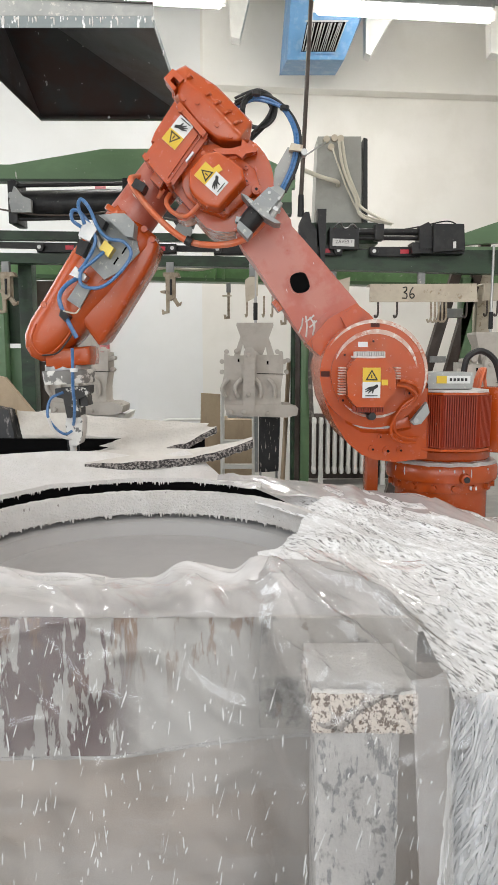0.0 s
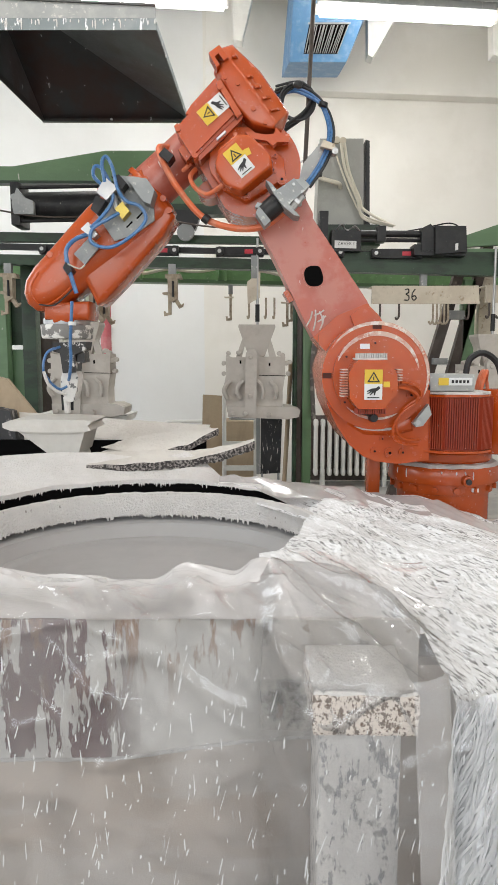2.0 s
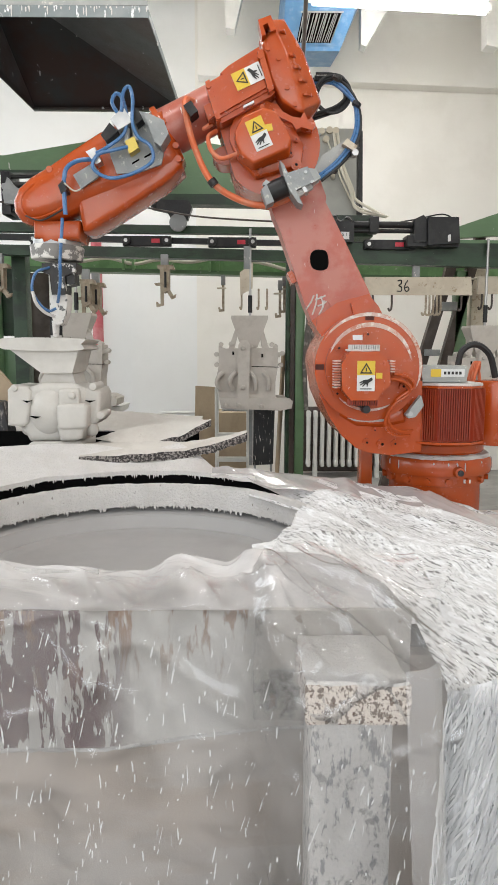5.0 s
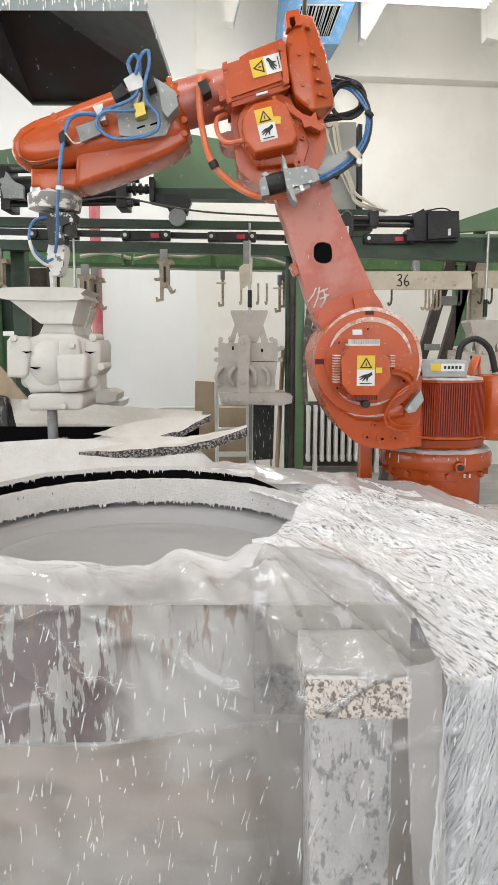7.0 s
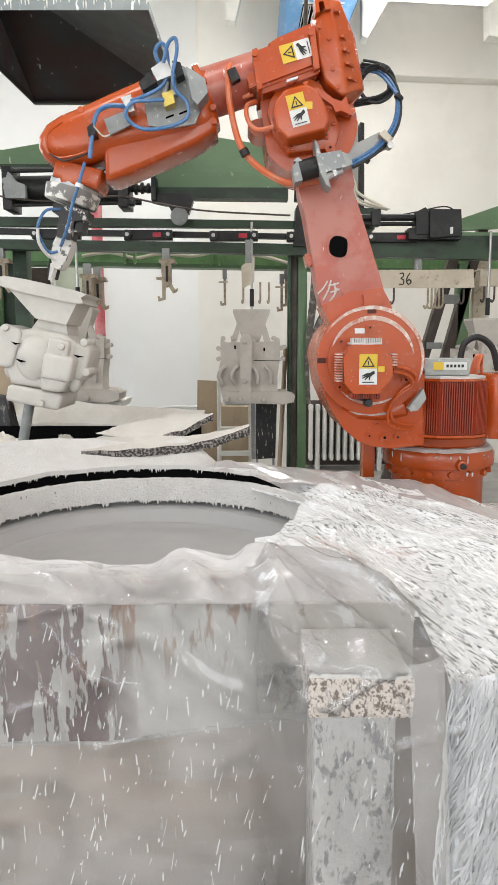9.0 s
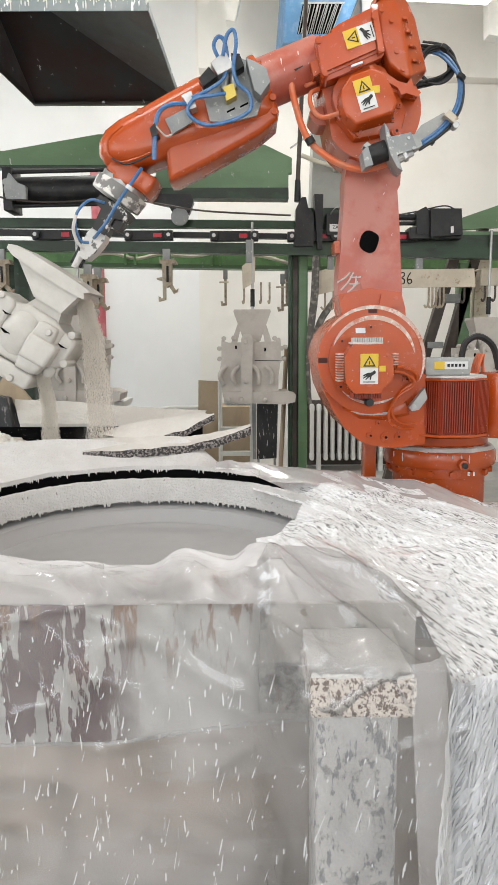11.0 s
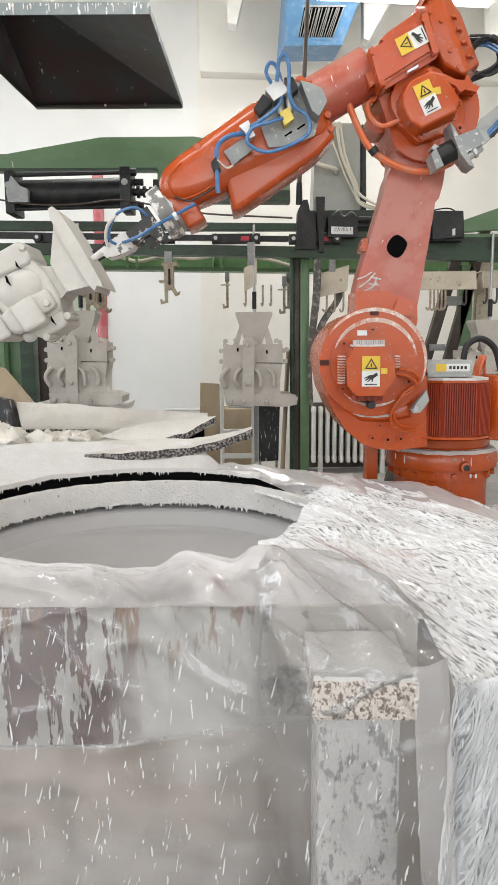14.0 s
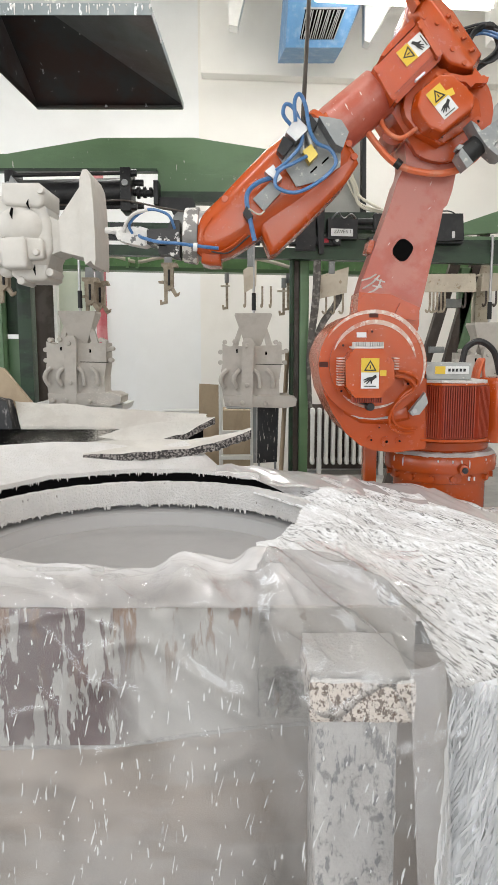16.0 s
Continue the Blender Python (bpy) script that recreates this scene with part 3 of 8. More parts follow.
def robot():
    t = thing("industrial_robot", "orange six-axis industrial robot with glaze-dusted paint", "robot", pose(RX, RY, 0))
    Y = 2.65 - RY          # the plane of the arm
    sh = (-0.331, 1.089)       # shoulder axis
    # pedestal, foot and turntable
    part("pedestal", box(-0.32, 0.34, -0.3, 0.36, 0, 0.4, 0.01), FELT, t, "pale crusted concrete plinth")
    part("foot", lathe([(0, 0.4), (0.3, 0.4), (0.31, 0.42), (0.29, 0.46), (0.2, 0.47), (0.175, 0.5), (0.175, 0.66), (0, 0.66)], 40), ORANGE, t)
    zf = 0.752
    part("slew_ring", lathe([(0.17, zf - 0.11), (0.188, zf - 0.105), (0.188, zf - 0.068), (0.21, zf - 0.064), (0.213, zf - 0.05), (0.213, zf - 0.018), (0.206, zf - 0.004), (0.17, zf + 0.006), (0.0, zf + 0.006)], 72), ORANGE, t, "orange slewing ring with white dust on top")
    part("dust_layer", rough(lathe([(0.207, zf - 0.004), (0.197, zf + 0.008), (0.16, zf + 0.013), (0.0, zf + 0.013)], 72), 0.04, 0.004), GLAZE, t, "white settled glaze dust")
    for k in range(11):
        a = math.pi + math.pi * random.random()
        h = 0.004 + 0.018 * random.random() ** 2
        c = Vector((0.2125 * math.cos(a), 0.2125 * math.sin(a), zf - 0.012 - h))
        part("glaze_run", ball(c, 0.003, None, 1, 1, h / 0.003, 8), GLAZE, t)
    part("cable_port", rod((0.03, -0.2, zf - 0.045), (0.03, -0.238, zf - 0.045), 0.022, 0.019, 18, bevel=0.003), ORANGE, t)
    part("port_plug", rod((0.03, -0.236, zf - 0.045), (0.03, -0.247, zf - 0.045), 0.011, 0.011, 14, bevel=0.002), RUBBER, t, "black rubber plug")
    part("type_plate", box(0.06, 0.085, -0.186, -0.172, zf - 0.092, zf - 0.078, 0.001), WHITE, t)
    for k in range(16):
        a = math.tau * k / 16
        p = Vector((0.184 * math.cos(a), 0.184 * math.sin(a), zf - 0.086))
        part("bolt", rod(p, p + Vector((0.018 * math.cos(a), 0.018 * math.sin(a), 0)), 0.012, 0.011, 8), ORANGE, t)
    part("turret_disc", lathe([(0.0, zf + 0.01), (0.176, zf + 0.01), (0.182, zf + 0.018), (0.182, zf + 0.044), (0.172, zf + 0.056), (0.0, zf + 0.062)], 64), ORANGE, t)
    part("dust_layer", rough(lathe([(0.175, zf + 0.053), (0.164, zf + 0.062), (0.0, zf + 0.067)], 64), 0.04, 0.003), GLAZE, t, "white settled glaze dust")
    # shoulder casting that carries the arm
    ol = arc(sh, 0.178, 175, 5, 15) + [(-0.135, 1.051), (-0.128, 0.84), (-0.132, 0.796), (-0.236, 0.782), (-0.309, 0.79), (-0.359, 0.808), (-0.409, 0.85), (-0.455, 0.919), (-0.488, 0.993)]
    part("shoulder_casting", prism(ol, Y - 0.23, Y + 0.14, 0.022, seg=4), ORANGE, t, "", 50)
    part("casting_shelf", loft([(Y - 0.262, [(-0.413, 0.952), (-0.357, 0.921), (-0.277, 0.918), (-0.208, 0.945), (-0.2, 0.908), (-0.277, 0.894), (-0.362, 0.898), (-0.417, 0.929)]), (Y - 0.2, [(-0.418, 0.96), (-0.349, 0.929), (-0.268, 0.925), (-0.19, 0.952), (-0.176, 0.889), (-0.266, 0.869), (-0.357, 0.873), (-0.421, 0.913)])], 0.006), ORANGE, t)
    part("shelf_dust", loft([(Y - 0.266, [(-0.398, 0.916), (-0.347, 0.912), (-0.268, 0.912), (-0.272, 0.904), (-0.318, 0.901), (-0.37, 0.905)]), (Y - 0.258, [(-0.397, 0.916), (-0.347, 0.912), (-0.267, 0.912), (-0.271, 0.904), (-0.317, 0.9), (-0.37, 0.904)])], 0.001), GLAZE, t)
    part("shoulder_rim", prism(arc(sh, 0.181, 0, 354, 60), Y - 0.285, Y - 0.2, 0.012), ORANGE, t, "dust-edged round shoulder flange")
    part("shoulder_face", prism(arc(sh, 0.146, 0, 354, 48), Y - 0.305, Y - 0.28, 0.01), ORANGE, t)
    for p in [(-0.341, 1.197), (-0.435, 1.152), (-0.438, 1.002), (-0.218, 1.026)]:
        ring_bolt(t, p, Y - 0.306, 0.014)
    part("dust_ring", band(sh, 0.168, 0.181, -25, 150, Y - 0.2875, Y - 0.28), DUSTED, t, "white dust on the flange edge")
    part("dust_ring", band(sh, 0.132, 0.147, 10, 160, Y - 0.3075, Y - 0.3), DUSTED, t, "white dust on the flange edge")
    part("dust_ring", band(sh, 0.138, 0.147, 225, 300, Y - 0.3075, Y - 0.3), DUSTED, t)
    for a in (90, 180):
        p = arc(sh, 0.164, a, a, 2)[0]
        part("slot", box(p[0] - 0.015, p[0] + 0.015, Y - 0.2865, Y - 0.27, p[1] - 0.009, p[1] + 0.009, 0), mat("shaded_slot", (0.06, 0.012, 0.006), 0.8), t)
    ym = Y - 0.305
    oc = [(-0.411, 1.142), (-0.32, 1.14), (-0.299, 1.119), (-0.286, 1.099), (-0.281, 1.04), (-0.295, 1.022), (-0.314, 1.004), (-0.323, 0.986), (-0.406, 0.986), (-0.421, 1.004), (-0.435, 1.022), (-0.439, 1.101)]
    motor = part("motor", prism(oc, ym - 0.105, ym, 0.008, seg=3), ORANGE, t, "many-sided orange servo motor", 40)
    x0, x1, z0, z1 = oc[11][0], oc[4][0], oc[8][1], oc[0][1]
    for i in range(11):
        z = z0 + 0.04 + i * 0.0085
        part("fin", box(x0 - 0.02, x0, ym - 0.085, ym - 0.03, z - 0.002, z + 0.002, 0), DUSTED, motor)
        if i > 5:
            part("fin", box(x1, x1 + 0.017, ym - 0.085, ym - 0.03, z - 0.002, z + 0.002, 0), DUSTED, motor)
    for i in range(13):
        x = oc[0][0] + 0.004 + i * 0.0075
        part("fin", box(x - 0.002, x + 0.002, ym - 0.085, ym - 0.03, z1, z1 + 0.021, 0), GLAZE, motor)
        part("fin", box(x - 0.002, x + 0.002, ym - 0.085, ym - 0.03, z0 - 0.018, z0, 0), FINRED, motor)
    part("top_dust", rough(box(oc[0][0] - 0.004, oc[1][0] + 0.002, ym - 0.1, ym - 0.01, z1, z1 + 0.006, 0.002), 0.02, 0.003, 3), GLAZE, motor, "white settled glaze dust")
    for p in [(-0.421, 1.126), (-0.295, 1.044), (-0.301, 1.105), (-0.415, 1.004)]:
        part("cover_screw", prism(arc(p, 0.006, 0, 330, 10), ym - 0.109, ym - 0.1, 0.001), ORANGE, motor)
    label_plate(motor, (-0.361, 1.064), (1, 0), (0, 1), ym - 0.1065, 0.057, 0.096)
    c = (-0.319, 1.065)
    part("small_sticker", box(c[0] - 0.01, c[0] + 0.01, ym - 0.1075, ym - 0.104, c[1] - 0.009, c[1] + 0.009, 0), YELLOW, motor)
    c = (-0.348, 0.953)
    part("plug", rod((c[0], ym - 0.02, c[1]), (c[0], ym - 0.06, c[1]), 0.015, 0.013, 16, bevel=0.003), RUBBER, t, "black rubber plug")
    part("plug_strap", tube([(c[0], ym - 0.04, c[1]), (c[0] - 0.025, ym - 0.05, c[1] + 0.012), (c[0] - 0.05, ym - 0.045, c[1] + 0.016)], 0.004, seg=6), RUBBER, t)
    # finned motor box on the turntable
    fx0, fx1, fz0, fz1 = -0.142, 0.082, 0.832, 1.017
    plan = [(fx0, Y - 0.205), (fx0 + 0.056, Y - 0.258), (fx1 - 0.056, Y - 0.258), (fx1, Y - 0.205), (fx1, Y + 0.02), (fx0, Y + 0.02)]

    def slab(outline, z0, z1, bevel):
        bm = bmesh.new()
        a, b = ([bm.verts.new((x, y, z)) for x, y in outline] for z in (z0, z1))
        fs = [bm.faces.new(a), bm.faces.new(b[::-1])] + [bm.faces.new((a[i], b[i], b[(i + 1) % len(a)], a[(i + 1) % len(a)])) for i in range(len(a))]
        return soften(bm, fs, bevel)
    fin = part("finned_motor", slab(plan, fz0, fz1, 0.004), FINRED, t, "dark red finned motor housing")
    for (ax, ay), (bx, by), n in ((plan[0], plan[1], 9), (plan[1], plan[2], 14), (plan[2], plan[3], 9)):
        turn = math.atan2(by - ay, bx - ax)
        for i in range(n):
            u = (i + 0.5) / n
            m = Matrix.Translation((ax + (bx - ax) * u, ay + (by - ay) * u, 0)) @ Matrix.Rotation(turn, 4, "Z")
            part("fin", box(-0.0016, 0.0016, -0.014, 0.004, fz0 + 0.004, fz1 - 0.003, 0, m=m), FINRED, fin)
    lid = [(x * 1.05 - 0.002, y - 0.012) for x, y in plan]
    part("lid", slab(lid, fz1, fz1 + 0.007, 0.002), ORANGE, fin)
    part("dust_cover", rough(slab([(x * 0.98, y + 0.004) for x, y in lid], fz1 + 0.007, fz1 + 0.016, 0.003), 0.05, 0.003), GLAZE, fin, "white dust on the motor top")
    part("base_plate", slab([(x * 1.08 - 0.004, y - 0.02) for x, y in plan], fz0 - 0.008, fz0, 0.002), ORANGE, fin)
    part("cap_motor", rod((fx1 + 0.09, Y - 0.08, fz0 - 0.03), (fx1 + 0.09, Y - 0.08, fz1 + 0.02), 0.075, seg=24, bevel=0.01), ORANGE, t)
    gx0, gz0 = (-0.197, 1.047)
    gx1, gz1 = (0.019, 1.089)
    gb = part("terminal_box", box(gx0, gx1, Y - 0.23, Y - 0.08, gz0 - 0.012, gz1 + 0.004, 0.004), PALEGREY, t, "pale grey steel terminal box")
    part("type_label", box(gx0 + 0.09, gx1 - 0.01, Y - 0.232, Y - 0.23, gz0 + 0.008, gz1 - 0.008, 0), WHITE, gb)
    part("warning_mark", box(gx0 + 0.09, gx0 + 0.125, Y - 0.2335, Y - 0.232, gz0 + 0.008, gz1 - 0.008, 0), YELLOW, gb)
    for i in range(5):
        part("print_bar", box(gx0 + 0.135 + i * 0.013, gx0 + 0.143 + i * 0.013, Y - 0.2335, Y - 0.232, gz0 + 0.016, gz1 - 0.016, 0), INK, gb)
    part("support_bracket", prism([(-0.205, 0.93), (-0.155, 0.995), (-0.144, 0.961), (-0.172, 0.922), (-0.195, 0.918)], Y - 0.3, Y - 0.27, 0.004), PALEGREY, t, "pale grey steel lever")
    part("lever_pin", prism(arc((-0.19, 0.934), 0.008, 0, 340, 14), Y - 0.306, Y - 0.29, 0.002), STEEL, t)
    for d in (0.0, 0.016):
        line = [(x - d * 0.6, z - d) for x, z in [(-0.265, 1.07), (-0.228, 1.064), (-0.195, 1.044), (-0.196, 1.018), (-0.237, 0.986), (-0.263, 0.939), (-0.257, 0.898), (-0.222, 0.875), (-0.173, 0.873)]]
        part("motor_cable", tube([at_y(p, Y - 0.37 + 0.012 * k) for k, p in enumerate(line)], 0.0052), ORANGE, t)
    part("cable_guide", prism(rounded([(-0.261, 1.091), (-0.219, 1.076), (-0.18, 1.05), (-0.189, 1.012), (-0.212, 1.019), (-0.226, 1.046), (-0.26, 1.053)], 2), Y - 0.33, Y - 0.29, 0.006), ORANGE, t)
    part("leg_stub", box(*sorted(((-0.305, 0.784)[0], (-0.26, 0.784)[0])), Y - 0.02, Y + 0.06, 0.55, (-0.306, 0.825)[1], 0.006), ORANGE, t)
    part("black_cable", tube([at_y((0.055, 1.085), Y), at_y((0.069, 1.143), Y), at_y((0.118, 1.167), Y), at_y((0.172, 1.13), Y), at_y((0.199, 1.043), Y)], 0.012), RUBBER, t)
    for i in range(4):
        part("red_cable", tube([at_y((0.094, 1.018), Y - 0.02 * i), at_y((0.106, 1.075), Y - 0.02 * i), at_y((0.121, 1.101), Y - 0.015 * i), at_y((0.135, 1.064), Y), at_y((0.142, 1.012), Y)], 0.006), ORHOSE, t)
    for p, r in zip([(-0.322, 0.828), (-0.269, 0.822), (-0.224, 0.824), (-0.296, 0.871)], (0.014, 0.018, 0.014, 0.01)):
        ring_bolt(t, p, Y - 0.232, r)
    part("name_label", prism([(-0.39, 1.195), (-0.358, 1.195), (-0.357, 1.178), (-0.389, 1.178)], Y - 0.307, Y - 0.3, 0), WHITE, t)

    # lower arm, about the shoulder axis
    low = part("lower_arm", prism(rounded([(-0.334, 0.61), (-0.268, 0.671), (-0.179, 0.652), (-0.108, 0.529), (-0.035, 0.375), (0.044, 0.192), (0, 0.138), (-0.121, 0.108), (-0.19, 0.168), (-0.244, 0.326), (-0.296, 0.49)], 2), -0.1, 0.03, 0.02, seg=3), PINK, t, "dusty pinkish-orange lower arm with a square hole")
    hc = (-0.163, 0.388)
    part("hole_rim", prism([(hc[0] + x * 1.15, hc[1] + z * 1.15) for x, z in rounded(((-0.03, 0.02), (-0.012, 0.036), (0.022, 0.032), (0.032, 0.012), (0.032, -0.022), (0.014, -0.036), (-0.016, -0.032), (-0.03, -0.014)))], -0.1025, -0.095, 0.002), PINK, low)
    part("hole", prism([(hc[0] + x, hc[1] + z) for x, z in rounded(((-0.03, 0.02), (-0.012, 0.036), (0.022, 0.032), (0.032, 0.012), (0.032, -0.022), (0.014, -0.036), (-0.016, -0.032), (-0.03, -0.014)))], -0.1035, -0.085, 0), VOID, low, "dark square through-hole")
    part("collar", prism([(-0.197, 0.176), (-0.104, 0.237), (0.006, 0.263), (0.041, 0.217), (0.079, 0.138), (-0.142, 0.088)], -0.135, 0.05, 0.012), ORANGE, low)
    for o in ([(-0.179, 0.182), (-0.133, 0.198), (-0.119, 0.168), (-0.123, 0.144), (-0.162, 0.118), (-0.183, 0.148)], [(-0.06, 0.231), (-0.014, 0.253), (0.016, 0.243), (0.021, 0.217), (-0.023, 0.192), (-0.051, 0.192)]):
        part("clamp_pad", prism(o, -0.155, -0.12, 0.005), ORANGE, low)
    part("maker_plate", prism([(-0.133, 0.242), (-0.097, 0.263), (-0.081, 0.253), (-0.089, 0.242), (-0.123, 0.226)], -0.106, -0.099, 0.002), PINK, low)
    part("stop_block", prism([(-0.275, 0.351), (-0.259, 0.359), (-0.237, 0.32), (-0.259, 0.312)], -0.08, 0.02, 0.004), ORANGE, low)
    for a, b in (((-0.213, 0.218), (-0.184, 0.267)), ((-0.191, 0.198), (-0.172, 0.271)), ((-0.167, 0.198), (-0.147, 0.247)), ((-0.179, 0.251), (-0.143, 0.265)), ((-0.171, 0.228), (-0.139, 0.244)), ((-0.159, 0.263), (-0.155, 0.216))):
        part("glaze_run", tube([at_y(a, -0.101), at_y(((a[0] + b[0]) / 2 + 0.004, (a[1] + b[1]) / 2), -0.102), at_y(b, -0.101)], 0.003, seg=5), GLAZE, low, "white dried glaze run")

    e = (-0.385, 0.841)
    part("arm_head", prism(rounded([(-0.464, 0.767), (-0.456, 0.877), (-0.384, 0.929), (-0.303, 0.906), (-0.211, 0.768), (-0.133, 0.606), (-0.177, 0.553), (-0.29, 0.537), (-0.342, 0.635)], 3), -0.095, 0.09, 0.02), PINK, low)
    # upper arm, about the elbow axis
    fa = part("forearm", loaf([(-0.283, 0.187), (-0.393, 0.183), (-0.516, 0.16), (-0.616, 0.124), (-0.716, 0.086), (-0.788, 0.062), (-0.841, 0.033), (-0.869, -0.005), (-0.875, -0.046), (-0.856, -0.083), (-0.819, -0.102), (-0.764, -0.107), (-0.693, -0.1), (-0.603, -0.08), (-0.502, -0.065), (-0.398, -0.045), (-0.278, -0.017), (-0.245, 0.018), (-0.264, 0.103)], -0.105, 0.105, 0.06, 7), ORANGE, t, "orange cast forearm with valves and blue hoses", 65)
    part("underside_casting", loaf([(-0.644, -0.035), (-0.648, -0.163), (-0.624, -0.165), (-0.528, -0.133), (-0.426, -0.096), (-0.324, -0.057), (-0.255, -0.015), (-0.258, 0.071), (-0.483, 0.051)], -0.092, 0.1, 0.02, 4), ORANGE, fa, "", 65)
    part("nose_rim", tube([at_y(p, -0.1) for p in [(-0.776, 0.027), (-0.824, -0.006), (-0.836, -0.041), (-0.827, -0.073), (-0.797, -0.088), (-0.746, -0.084), (-0.695, -0.071)]], 0.004), ORANGE, fa)
    for p in [(-0.29, 0.139), (-0.264, 0.053), (-0.264, 0.008), (-0.711, 0.064)]:
        part("screw_head", prism(arc(p, 0.011, 0, 330, 12), -0.1, -0.06, 0.003), ORANGE, fa)
    a, b = (-0.324, 0.118), (-0.082, 0.182)
    part("wrist_tube", rod((a[0], 0, a[1]), (b[0], 0, b[1]), 0.085, 0.082, 32), PINK, fa)
    a, b = (-0.287, 0.128), (-0.308, 0.122)
    part("tube_flange", rod((a[0], 0, a[1]), (b[0], 0, b[1]), 0.1, 0.1, 32, bevel=0.006), ORANGE, fa)
    up = part("elbow", prism(arc((0.06, -0.02), 0.165, 60, -150, 22) + [(-0.11, 0.111), (-0.024, 0.21), (0.11, 0.174)], -0.13, 0.12, 0.03, seg=3), ORANGE, t, "orange cast elbow with motors and hoses")
    part("elbow_lug", prism(rounded([(-0.145, 0.016), (-0.082, 0.027), (-0.072, -0.029), (-0.112, -0.035), (-0.138, -0.018)], 2), -0.06, 0.06, 0.008), ORANGE, up)
    front = [(0.082, 0.285), (0.107, 0.306), (0.135, 0.309), (0.158, 0.211), (0.184, 0.054), (0.158, 0.052), (0.109, 0.101), (0.086, 0.176)]
    wide = [(0.076, 0.317), (0.127, 0.379), (0.17, 0.372), (0.217, 0.256), (0.248, 0.092), (0.199, 0.041), (0.114, 0.074), (0.079, 0.184)]
    hd = part("gear_housing", loft([(-0.2, front), (-0.13, wide), (0.17, wide)], 0.01, 3), ORANGE, up, "ribbed orange gear housing", 40)
    for a, b in ([(0.143, 0.313), (0.172, 0.315)], [(0.16, 0.233), (0.198, 0.238)], [(0.168, 0.193), (0.211, 0.2)], [(0.177, 0.15), (0.223, 0.158)], [(0.185, 0.104), (0.235, 0.112)]):
        part("housing_rib", loft([(-0.205, [(a[0], a[1] - 0.005), (a[0] + 0.012, a[1] - 0.005), (a[0] + 0.012, a[1] + 0.004), (a[0], a[1] + 0.004)]), (-0.13, [(a[0], b[1] - 0.006), (b[0], b[1] - 0.006), (b[0], b[1] + 0.005), (a[0], b[1] + 0.005)])], 0.002), ORANGE, hd)
    part("cover_flange", loft([(-0.12, [(x * 1.03 - 0.003, z * 1.015) for x, z in wide]), (-0.095, [(x * 1.03 - 0.003, z * 1.015) for x, z in wide])], 0.004), PINK, hd)
    part("lifting_eye", prism([(0.076, 0.35), (0.118, 0.357), (0.129, 0.311), (0.111, 0.308), (0.105, 0.335), (0.089, 0.331), (0.093, 0.302), (0.08, 0.299)], -0.215, -0.15, 0.006), ORANGE, hd)
    part("neck_casting", prism([(0.083, 0.301), (0.161, 0.275), (0.192, 0.082), (0.154, 0.017), (0.016, 0.017), (-0.101, 0.072), (-0.12, 0.173), (-0.042, 0.247)], -0.08, 0.12, 0.015), ORANGE, hd)
    for p in [(0.093, 0.263), (0.123, 0.228), (0.135, 0.133), (0.152, 0.077)]:
        part("housing_boss", prism(arc(p, 0.008, 0, 330, 12), -0.207, -0.19, 0.002), ORANGE, hd)
    base = [(-0.075, 0.048), (-0.037, 0.103), (0.05, 0.123), (0.1, 0.096), (0.133, 0.036), (0.163, -0.049), (0.144, -0.108), (-0.014, -0.12), (-0.066, -0.05), (-0.081, 0.016)]
    face = [(-0.06, 0.014), (-0.028, 0.052), (0.041, 0.068), (0.079, 0.049), (0.102, -0.001), (0.115, -0.041), (0.1, -0.072), (-0.022, -0.1), (-0.055, -0.065), (-0.064, -0.017)]
    mids = [(f[0] * 0.8 + b[0] * 0.2, f[1] * 0.8 + b[1] * 0.2) for f, b in zip(face, base)]
    hx = part("elbow_motor", loft([(-0.265, face), (-0.19, mids), (-0.17, mids)], 0.009, 3), ORANGE, up, "ten-sided orange elbow motor", 40)
    part("motor_flange", loft([(-0.175, base), (-0.09, base)], 0.008), ORANGE, up)
    for p, r in zip([(0.082, -0.053), (0.114, -0.068), (0.126, -0.108), (-0.003, -0.101), (0.139, -0.028)], (0.009, 0.012, 0.017, 0.013, 0.009)):
        ring_bolt(hx, p, -0.178, r)
    for p in [(-0.053, 0.011), (0.039, 0.071), (0.098, -0.006), (-0.044, -0.069)]:
        part("cover_screw", prism(arc(p, 0.007, 0, 330, 10), -0.262, -0.22, 0.002), ORANGE, hx)
    bm4 = part("roll_motor", prism([(-0.123, 0.191), (0.062, 0.251), (0.077, 0.135), (-0.108, 0.074)], -0.205, -0.02, 0.01, seg=3), ORANGE, up, "square orange wrist motor")
    part("cover_plate", prism([(-0.11, 0.176), (0.054, 0.229), (0.065, 0.141), (-0.099, 0.087)], -0.217, -0.203, 0.005), ORANGE, bm4)
    part("end_flange", prism([(0.056, 0.252), (0.074, 0.257), (0.09, 0.129), (0.071, 0.122)], -0.226, -0.02, 0.004), ORANGE, bm4)
    part("end_flange", prism([(-0.128, 0.191), (-0.113, 0.196), (-0.097, 0.069), (-0.114, 0.064)], -0.222, -0.02, 0.004), ORANGE, bm4)
    part("top_ledge", prism([(-0.073, 0.227), (-0.043, 0.245), (0.069, 0.287), (0.069, 0.263), (-0.062, 0.22)], -0.17, -0.03, 0.005), ORANGE, bm4)
    part("under_ledge", prism([(-0.111, 0.076), (0.078, 0.136), (0.095, 0.129), (0.084, 0.119), (-0.096, 0.062)], -0.2, -0.05, 0.005), ORANGE, bm4)
